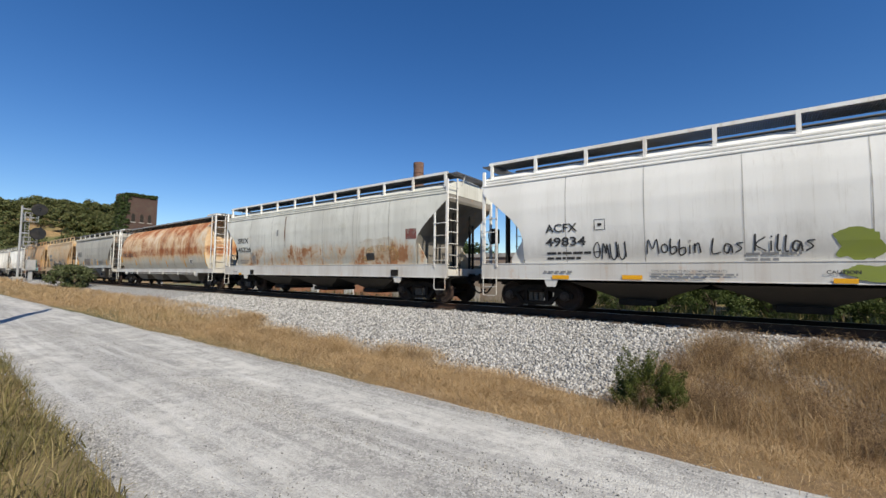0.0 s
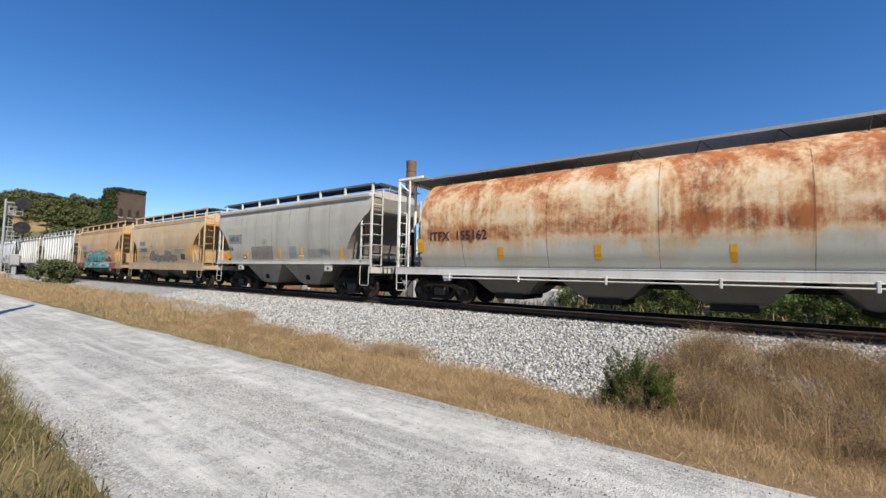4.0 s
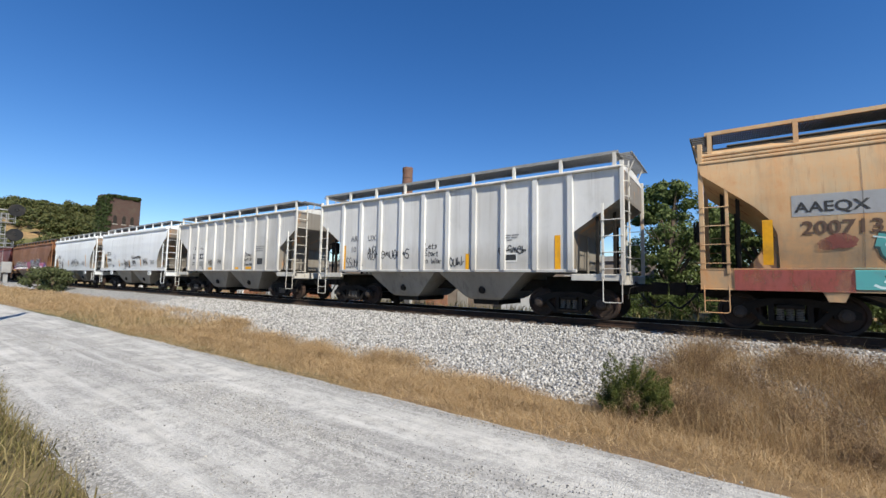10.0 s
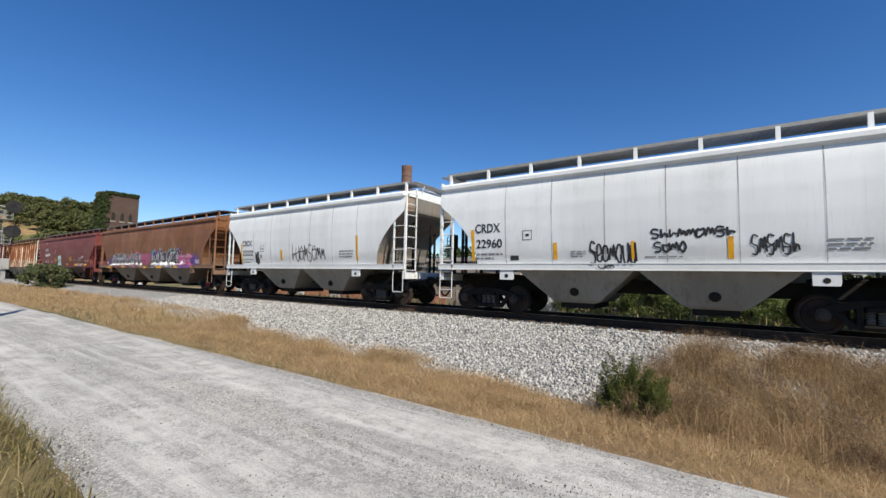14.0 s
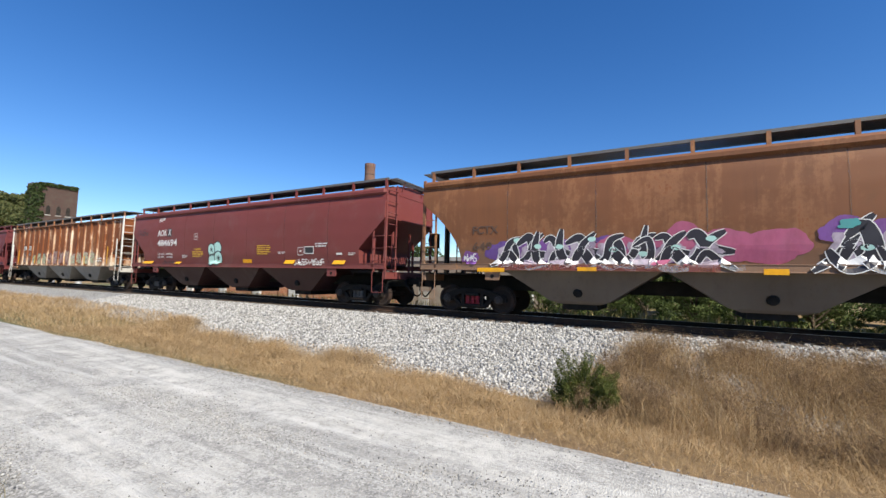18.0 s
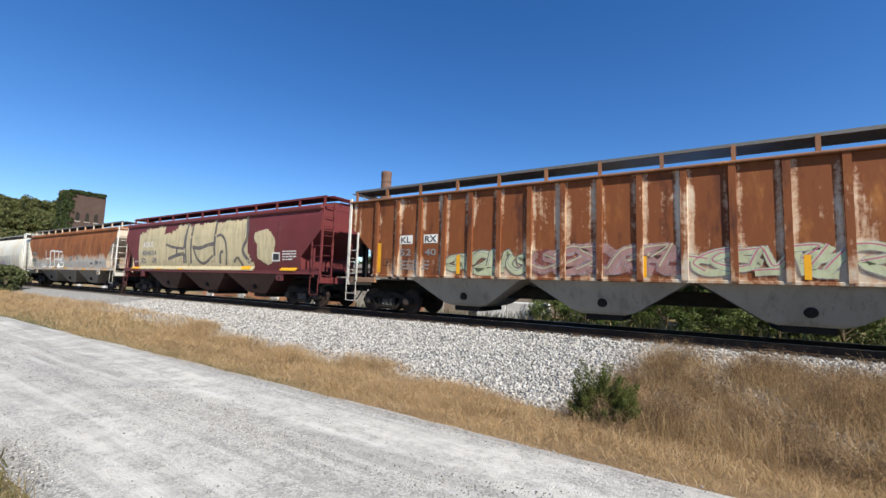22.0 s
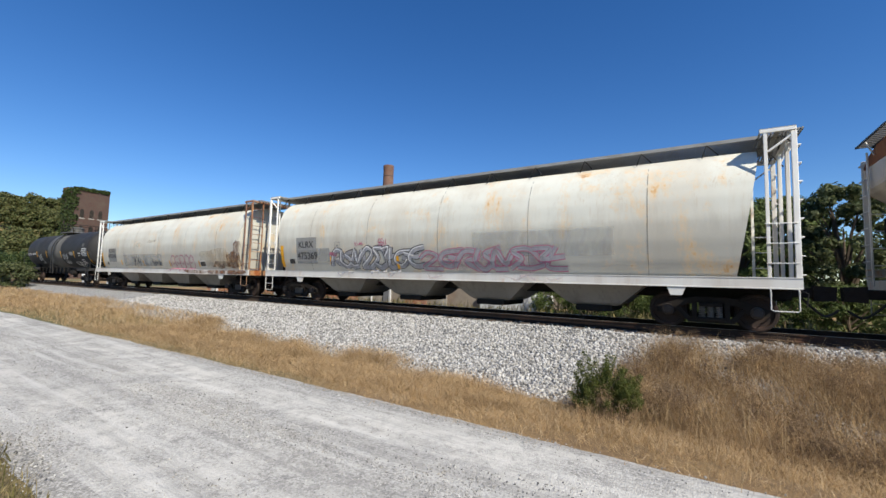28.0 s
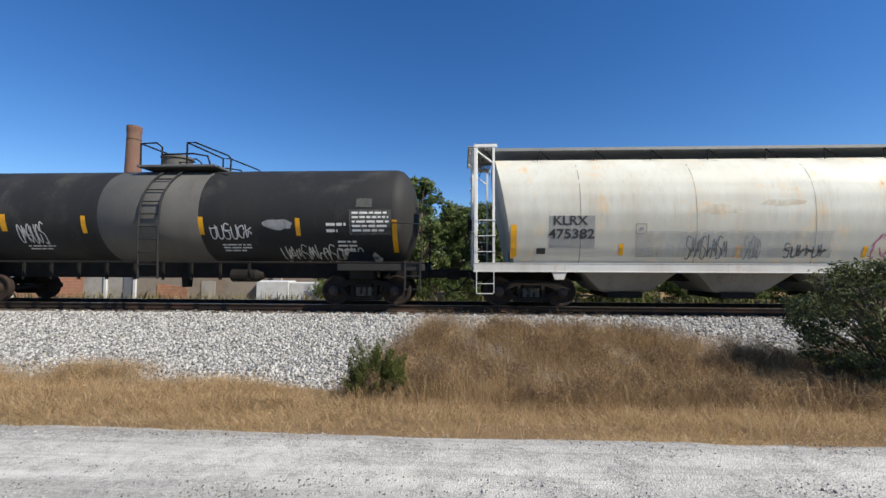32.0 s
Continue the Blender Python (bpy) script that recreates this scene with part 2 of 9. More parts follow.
def spray(name, base, vary=0.35, rough=0.55):
    """Sprayed or stencilled paint, worn thin in places."""
    m, nt, out = nodes_of(name)
    k = Net(nt)
    a = k.noise(k.place(), 3.0, 6, 0.7)
    b = k.noise(k.place((5, 5, 0.6)), 1.0, 5, 0.7)
    col = k.mix(k.math("MULTIPLY", k.ramp(a, 0.4, 0.75), vary), base, tuple(c * 0.55 + 0.06 for c in base))
    col = k.mix(k.math("MULTIPLY", k.ramp(b, 0.55, 0.8), vary), col, tuple(c * 0.7 + 0.1 for c in base))
    k.val(out.inputs["Base Color"], col)
    out.inputs["Roughness"].default_value = rough
    return m


STEEL_DARK = plain("grimy_black_steel", (0.012, 0.011, 0.01), 0.8, 0.0, 0.4, 5, 0.3, (0.035, 0.024, 0.017), 0.5)
TRUCK_STEEL = plain("cast_steel_brown", (0.014, 0.011, 0.009), 0.85, 0.0, 0.4, 6, 0.35, (0.05, 0.034, 0.025), 0.35)
WHEEL_STEEL = plain("wheel_steel", (0.03, 0.021, 0.017), 0.75, 0.0, 0.35, 7, 0.2, (0.1, 0.055, 0.04), 0.5)
RIM_STEEL = plain("polished_tread", (0.32, 0.28, 0.25), 0.35, 0.9, 0.3, 8, 0.1, (0.1, 0.07, 0.05), 0.4)
RAIL_STEEL = plain("rail_steel", (0.028, 0.019, 0.014), 0.8, 0.0, 0.3, 5, 0.2, (0.12, 0.055, 0.03), 0.5)
RAIL_HEAD = plain("rail_head_steel", (0.4, 0.37, 0.34), 0.3, 0.9, 0.2, 8, 0.05)
GALV = plain("galvanised_grating", (0.13, 0.13, 0.13), 0.65, 0.2, 0.35, 9, 0.2)
GALV_LIGHT = plain("pale_galvanised_steel", (0.3, 0.3, 0.29), 0.55, 0.2, 0.3, 9, 0.2)
RUBBER = plain("hose_rubber", (0.012, 0.012, 0.012), 0.7)
YELLOW = plain("reflective_yellow_tape", (0.75, 0.36, 0.015), 0.5, 0, 0.3, 12, 0)
INK_BLACK = spray("stencil_black", (0.02, 0.02, 0.022), 0.25)
INK_GREY = spray("stencil_grey", (0.2, 0.2, 0.2), 0.3)
INK_WHITE = spray("stencil_white", (0.72, 0.71, 0.68), 0.35)
INK_YELLOW = spray("stencil_yellow", (0.7, 0.4, 0.03), 0.2)


def paint_film(name, base, solidity=0.8, patchy=0.5, scale=(1.2, 1.2, 0.5), rough=0.6):
    """A thin film of paint or stain that lets some of the ground show."""
    m = spray(name, base, 0.3, rough)
    nt = m.node_tree
    out = nt.nodes["Principled BSDF"]
    k = Net(nt)
    a = k.noise(k.place(scale), 3.0, 6, 0.7)
    k.val(out.inputs["Alpha"], k.ramp(a, 0.3, 0.62, solidity * (1 - patchy), solidity))
    return m


SEAM_LINE = paint_film("grimy_seam", (0.12, 0.1, 0.085), 0.6, 0.6, (1, 1, 0.3))

# ---- ground ----
def smooth(a, b, x):
    u = min(1.0, max(0.0, (x - a) / (b - a)))
    return u * u * (3 - 2 * u)


def ditch(x):
    return -0.45 + 0.42 * smooth(-7, -24, x)


def ground_z(x, y):
    """Height of the earth, without the road's gravel and the ballast."""
    d = ditch(x)
    if y < 1.2:
        z = 0.02 * smooth(1.2, 0.2, y) + 0.25 * smooth(-1, -14, y)
    elif y < 4.6:
        z = -0.04
    elif y < 6.6:
        z = -0.04 + (d + 0.04) * smooth(4.5, 6.6, y)
    elif y < 7.4:
        z = d
    elif y < 18.5:
        z = d - 0.12 * smooth(7.4, 8.2, y) + (0.0 - d) * smooth(14.5, 18.5, y)
    else:
        z = -0.12
    far = max(0.0, math.hypot(x + 10, y) - 40)
    z += 0.05 * noise.noise((x * 0.35, y * 0.35, 0)) * (1 if (y < 1.0 or y > 4.8) else 0.2) + 0.5 * smooth(0, 200, far) * noise.noise((x * 0.02, y * 0.02, 3))
    return z


def sheet(name, xs, ys, zf, material, label, category, kind="structure"):
    g = Geo()
    g.v = [(x, y, zf(x, y)) for x in xs for y in ys]
    k = len(ys)
    g.f = [(i * k + j, (i + 1) * k + j, (i + 1) * k + j + 1, i * k + j + 1) for i in range(len(xs) - 1) for j in range(k - 1)]
    return solid(name, g, material, label, category, kind=kind, smooth=True, angle=None)


def spread(*stops):
    """Grid lines: (start, step) pairs and the end."""
    out, (x, step) = [], stops[0]
    for nxt, st in stops[1:]:
        while x < nxt - 1e-6:
            out.append(x)
            x += step
        x, step = nxt, st
    return out + [x]


def earth_material():
    m, nt, out = nodes_of("dry_earth_and_straw")
    k = Net(nt)
    a = k.noise(k.place(), 0.5, 6, 0.65)
    b = k.noise(k.place(), 14, 6, 0.75)
    c = k.noise(k.place(), 0.05, 4, 0.6)
    col = k.mix(k.ramp(a, 0.35, 0.65), (0.2, 0.125, 0.06), (0.33, 0.22, 0.1))
    col = k.mix(k.math("MULTIPLY", k.ramp(b, 0.45, 0.7), 0.6), col, (0.1, 0.065, 0.035))
    col = k.mix(k.ramp(c, 0.45, 0.6), col, (0.1, 0.1, 0.035))
    k.val(out.inputs["Base Color"], col)
    out.inputs["Roughness"].default_value = 0.95
    k.bump(b, 0.8, 0.05, out)
    return m


def gravel_material():
    m, nt, out = nodes_of("crushed_limestone_road")
    k = Net(nt)
    y = k.axis(1)
    big = k.noise(k.place((0.22, 1.1, 1)), 1.0, 6, 0.65)
    patchy = k.noise(k.place((1, 1, 1), (7, 2, 0)), 1.6, 7, 0.75)
    grit = k.voronoi(k.place(), 60.0, "F1", 1)
    size = k.voronoi(k.place(), 60.0, "F1", 0)
    grit2 = k.voronoi(k.place(), 24.0, "F1", 1)
    n = nt.nodes.new("ShaderNodeSeparateColor")
    nt.links.new(grit, n.inputs[0])
    n2 = nt.nodes.new("ShaderNodeSeparateColor")
    nt.links.new(grit2, n2.inputs[0])
    stone = k.mix(n.outputs[0], (0.18, 0.175, 0.163), (0.46, 0.447, 0.42))
    stone = k.mix(k.math("MULTIPLY", k.ramp(n2.outputs[0], 0.75, 0.95), 0.5), stone, (0.13, 0.13, 0.127))
    dust = k.mix(k.noise(k.place(), 4, 6, 0.7), (0.46, 0.443, 0.405), (0.62, 0.603, 0.56))
    wob = k.math("ADD", y, k.math("MULTIPLY", k.noise(k.place((0.2, 0.2, 1)), 1.0, 4, 0.6), 0.9))
    tracks = k.math("MAXIMUM", k.math("MULTIPLY", k.ramp(wob, 1.9, 2.25), k.ramp(wob, 2.5, 2.95, 1, 0)), k.math("MULTIPLY", k.ramp(wob, 3.6, 4.0), k.ramp(wob, 4.35, 4.8, 1, 0)))
    worn = k.math("ADD", k.math("MULTIPLY", k.ramp(big, 0.35, 0.62), 0.55), k.math("MULTIPLY", tracks, 0.5))
    worn = k.math("MULTIPLY", worn, k.ramp(patchy, 0.38, 0.6, 0.12, 1.05))
    col = k.mix(worn, stone, dust)
    ruts = k.noise(k.place((0.2, 4.5, 1), (1, 0, 0)), 1.0, 4, 0.6)
    col = k.mix(k.math("MULTIPLY", k.ramp(ruts, 0.48, 0.72), 0.5), col, (0.6, 0.59, 0.56))
    streaks = k.noise(k.place((0.25, 4.5, 1), (3, 0, 0)), 1.0, 6, 0.75)
    col = k.mix(k.math("MULTIPLY", k.ramp(streaks, 0.45, 0.68), 0.5), col, (0.21, 0.203, 0.19))
    col = k.mix(k.math("MULTIPLY", k.ramp(k.noise(k.place((1, 1, 1), (5, 3, 1)), 1.1, 6, 0.75), 0.55, 0.75), 0.4), col, (0.215, 0.2, 0.172))
    k.val(out.inputs["Base Color"], col)
    out.inputs["Roughness"].default_value = 0.95
    h = k.math("ADD", k.math("MULTIPLY", size, -0.6), k.math("MULTIPLY", k.noise(k.place(), 8, 5, 0.7), 0.8))
    k.bump(h, 0.6, 0.025, out)
    return m


def ballast_material(name="pale_granite_ballast"):
    m, nt, out = nodes_of(name)
    k = Net(nt)
    cell = k.voronoi(k.place(), 17.0, "F1", 1)
    edge = k.voronoi(k.place(), 17.0, "DISTANCE_TO_EDGE", 0)
    dist = k.voronoi(k.place(), 17.0, "F1", 0)
    n = nt.nodes.new("ShaderNodeSeparateColor")
    nt.links.new(cell, n.inputs[0])
    col = k.mix(n.outputs[0], (0.31, 0.303, 0.29), (0.56, 0.55, 0.53))
    col = k.mix(k.ramp(n.outputs[1], 0.86, 0.95), col, (0.13, 0.13, 0.135))
    col = k.mix(k.ramp(edge, 0.0, 0.1, 0.55, 0.0), col, (0.09, 0.083, 0.075))
    k.val(out.inputs["Base Color"], col)
    out.inputs["Roughness"].default_value = 0.9
    k.bump(k.math("SUBTRACT", k.math("MULTIPLY", edge, 1.5), k.math("MULTIPLY", dist, 0.6)), 1.0, 0.06, out)
    return m


EARTH, GRAVEL, BALLAST = earth_material(), gravel_material(), ballast_material()

sheet("ground", spread((-900, 60), (-240, 12), (-90, 3), (-30, 0.5), (12, 3), (90, 30), (420, 60)), spread((-240, 30), (-30, 3), (-6, 0.4), (9, 1.2), (30, 8), (110, 40), (800, 60)),
      ground_z, EARTH, "dry earth with straw and weeds beside the railway", "ground")


def road_z(x, y):
    u = (y - 2.85) / 1.9
    return 0.0 - 0.09 * max(0.0, abs(u) - 0.86) / 0.14 * 0.6 + 0.012 * noise.noise((x * 0.6, y * 1.6, 1)) - 0.022 * (math.exp(-((y - 2.05) / 0.3) ** 2) + math.exp(-((y - 3.75) / 0.3) ** 2))


def road_edges(x):
    return 1.02 + 0.13 * noise.noise((x * 0.5, 0, 5)) + 0.05 * noise.noise((x * 2.4, 0, 5)) + 0.35 * smooth(-4, -12, x) * 0.9, 4.5 + 0.1 * noise.noise((x * 0.45, 2, 9)) + 0.05 * noise.noise((x * 2.2, 2, 9)) + 0.08 * smooth(-3, -8, x)


def build_road():
    g = Geo()
    xs = spread((-240, 8), (-60, 1.2), (-16, 0.25), (8, 1.0), (40, 8), (90, 1))
    n = 22
    for x in xs:
        a, b = road_edges(x)
        for j in range(n):
            y = a + (b - a) * j / (n - 1)
            g.v.append((x, y, road_z(x, 2.85 + (y - (a + b) / 2) * 3.75 / (b - a))))
    g.f = [(i * n + j, (i + 1) * n + j, (i + 1) * n + j + 1, i * n + j + 1) for i in range(len(xs) - 1) for j in range(n - 1)]
    solid("road", g, GRAVEL, "pale crushed-limestone track with worn wheel paths", "road", kind="structure", smooth=True, angle=None)


build_road()


def ballast_z(x, y):
    d = ditch(x) - 0.06
    near, far = 7.3 + 0.5 * smooth(-8, -22, x), 18.0
    top = RAIL_Z - 0.235
    z = min(top, d + (top - d) * (y - near) / (11.15 - near), -0.2 + (top + 0.2) * (far - y) / (far - 14.45))
    return z + 0.03 * noise.noise((x * 1.7, y * 1.7, 8)) * (0.35 if 11.3 < y < 14.3 else 1.0)


sheet("ballast_bed", spread((-400, 20), (-80, 2), (-26, 0.4), (12, 2), (80, 20), (300, 1)), spread((7.2, 0.3), (15, 0.6), (18.0, 1)), ballast_z, BALLAST,
      "sloping bed of pale grey crushed stone under the track", "ballast")


def stone_shapes(count, rng):
    shapes = []
    t = (1 + 5 ** 0.5) / 2
    ico = [(-1, t, 0), (1, t, 0), (-1, -t, 0), (1, -t, 0), (0, -1, t), (0, 1, t), (0, -1, -t), (0, 1, -t), (t, 0, -1), (t, 0, 1), (-t, 0, -1), (-t, 0, 1)]
    fc = [(0, 11, 5), (0, 5, 1), (0, 1, 7), (0, 7, 10), (0, 10, 11), (1, 5, 9), (5, 11, 4), (11, 10, 2), (10, 7, 6), (7, 1, 8), (3, 9, 4), (3, 4, 2), (3, 2, 6), (3, 6, 8), (3, 8, 9), (4, 9, 5), (2, 4, 11), (6, 2, 10), (8, 6, 7), (9, 8, 1)]
    for _ in range(count):
        v = np.array(ico) / 1.9 * rng.uniform(0.6, 1.3, (12, 1)) * rng.uniform(0.55, 1.3, (1, 3))
        shapes.append(v)
    return shapes, np.array(fc)


def scatter_mesh(name, shapes, faces, places, sizes, turns, rng):
    """One joined mesh of many small solids."""
    n, k = len(places), len(shapes[0])
    pick = rng.integers(0, len(shapes), n)
    base = np.stack(shapes)[pick] * sizes[:, None, None]
    c, s = np.cos(turns), np.sin(turns)
    rot = np.zeros((n, 3, 3))
    rot[:, 0, 0], rot[:, 0, 1], rot[:, 1, 0], rot[:, 1, 1], rot[:, 2, 2] = c, -s, s, c, 1
    v = np.einsum("nij,nkj->nki", rot, base) + places[:, None, :]
    f = faces[None] + (np.arange(n) * k)[:, None, None]
    me = bpy.data.meshes.new(name)
    w = f.shape[2]
    me.vertices.add(n * k)
    me.vertices.foreach_set("co", v.astype(np.float32).ravel())
    me.loops.add(f.size)
    me.loops.foreach_set("vertex_index", f.astype(np.int32).ravel())
    me.polygons.add(n * f.shape[1])
    me.polygons.foreach_set("loop_start", (np.arange(n * f.shape[1]) * w).astype(np.int32))
    me.update(calc_edges=True)
    return me


def island_material(name, cols, rough=0.9, bump=0.3, scale=30.0, dapple=0.35):
    """Loose pieces that differ from one another at random."""
    m, nt, out = nodes_of(name)
    k = Net(nt)
    geo = nt.nodes.new("ShaderNodeNewGeometry")
    ramp = nt.nodes.new("ShaderNodeValToRGB")
    while len(ramp.color_ramp.elements) < len(cols):
        ramp.color_ramp.elements.new(0.5)
    for i, c in enumerate(cols):
        ramp.color_ramp.elements[i].position = i / (len(cols) - 1)
        ramp.color_ramp.elements[i].color = (*c, 1)
    nt.links.new(geo.outputs["Random Per Island"], ramp.inputs[0])
    a = k.noise(k.place(), scale, 4, 0.6)
    col = k.mix(k.math("MULTIPLY", k.ramp(a, 0.4, 0.7), dapple), ramp.outputs[0], tuple(c * 0.5 for c in cols[len(cols) // 2]))
    k.val(out.inputs["Base Color"], col)
    out.inputs["Roughness"].default_value = rough
    if bump:
        k.bump(a, bump, 0.01, out)
    return m


STONES = island_material("ballast_stones", [(0.07, 0.07, 0.07), (0.19, 0.186, 0.178), (0.31, 0.302, 0.285), (0.4, 0.39, 0.372), (0.53, 0.52, 0.5), (0.25, 0.23, 0.2)])


def build_stones():
    rng = np.random.default_rng(5)
    shapes, faces = stone_shapes(14, rng)
    pts = []
    for x0, x1, y0, y1, n in ((-12, 9, 7.3, 11.45, 36000), (-26, -12, 8.0, 11.4, 14000), (-12, 9, 11.45, 14.2, 4000), (9, 16, 8.0, 11.5, 2500)):
        q = np.stack([rng.uniform(x0, x1, n), rng.uniform(y0, y1, n)], 1)
        pts.append(q)
    q = np.concatenate(pts)
    z = np.array([ballast_z(x, y) for x, y in q])
    sizes = rng.uniform(0.02, 0.043, len(q))
    me = scatter_mesh("ballast_stones", shapes, faces, np.c_[q, z + sizes * 0.25], sizes, rng.uniform(0, 6.28, len(q)), rng)
    solid("ballast_stones", me, STONES, "loose angular pale grey granite stones on the ballast slope", "gravel", kind="stuff")


def build_road_grit():
    """Loose chippings on the road near the walker, thicker between the wheel paths and along the edges."""
    rng = np.random.default_rng(6)
    shapes, faces = stone_shapes(10, rng)
    n = 90000
    x = rng.uniform(0, 1, n)
    x = np.where(rng.uniform(0, 1, n) < 0.6, -7 + 12 * x, -16 + 22 * x)
    y = rng.uniform(1.0, 4.4, n)
    keep = []
    for a, b in zip(x, y):
        heap = 0.22 + 0.9 * math.exp(-((b - 2.9) / 0.28) ** 2) + 0.1 * math.exp(-((b - 4.2) / 0.3) ** 2) + 0.7 * math.exp(-((b - 1.25) / 0.25) ** 2)
        keep.append(rng.uniform() < heap * smooth(0.2, 0.75, clumpy_road(a, b)))
    q = np.stack([x, y], 1)[np.array(keep)]
    z = np.array([road_z(a, b) for a, b in q])
    sizes = rng.uniform(0.0025, 0.0085, len(q)) * np.where(rng.uniform(0, 1, len(q)) < 0.03, 1.6, 1.0)
    me = scatter_mesh("road_chippings", shapes, faces, np.c_[q, z + sizes * 0.2], sizes, rng.uniform(0, 6.28, len(q)), rng)
    solid("road_chippings", me, CHIPS, "loose pale and dark chippings on the road", "gravel", kind="stuff")


def clumpy_road(x, y):
    return noise.noise((x * 0.9, y * 1.6, 12.0)) * 0.5 + 0.5


CHIPS = island_material("road_chippings", [(0.05, 0.05, 0.05), (0.2, 0.195, 0.185), (0.36, 0.35, 0.33), (0.52, 0.51, 0.485), (0.12, 0.12, 0.115), (0.3, 0.28, 0.25), (0.42, 0.41, 0.385)])


# ---- track ----
def build_track():
    track = thing("railway_track", "single standard-gauge track on timber sleepers in pale ballast", "railway track", kind="structure")
    for side in (-1, 1):
        y, z = TRACK_Y + side * 0.755, RAIL_Z
        prof = [(-0.07, -0.18), (0.07, -0.18), (0.07, -0.165), (0.012, -0.14), (0.012, -0.045), (0.036, -0.035), (0.036, -0.006), (0.03, 0.0), (-0.03, 0.0), (-0.036, -0.006), (-0.036, -0.035), (-0.012, -0.045), (-0.012, -0.14), (-0.07, -0.165)]
        g = Geo().loft([[(x, y + a, z + b - 0.004) for a, b in prof] for x in (-600, -200, -60, 60, 200, 400)])
        rail = part("rail", g, RAIL_STEEL, track)
        part("rail_head", Geo().box(-600, 400, y - 0.031, y + 0.031, z - 0.003, z), RAIL_HEAD, rail, "bright worn running surface")
    tie = Geo().box(-0.115, 0.115, -1.3, 1.3, -0.165, 0.0, 0.012).mesh("sleeper")
    tie.materials.append(plain("weathered_creosoted_timber", (0.085, 0.065, 0.052), 0.9, 0, 0.5, 9, 0.5, (0.2, 0.165, 0.135), 0.4))
    plate = Geo().box(-0.09, 0.09, -0.17, 0.17, 0.0, 0.02, 0.004).mesh("tie_plate")
    plate.materials.append(RAIL_STEEL)
    rng = random.Random(3)
    for i in range(170):
        x = -72 + i * 0.52
        o = part("sleeper", tie, None, track, at=pose(x + rng.uniform(-0.02, 0.02), TRACK_Y + rng.uniform(-0.06, 0.06), RAIL_Z - 0.2 + rng.uniform(-0.01, 0.012), 0, 0, rng.uniform(-0.8, 0.8)))
        if -24 < x < 14:
            part("tie_plate", plate, None, o, at=pose(0, -0.755, 0))
    return track


build_track()

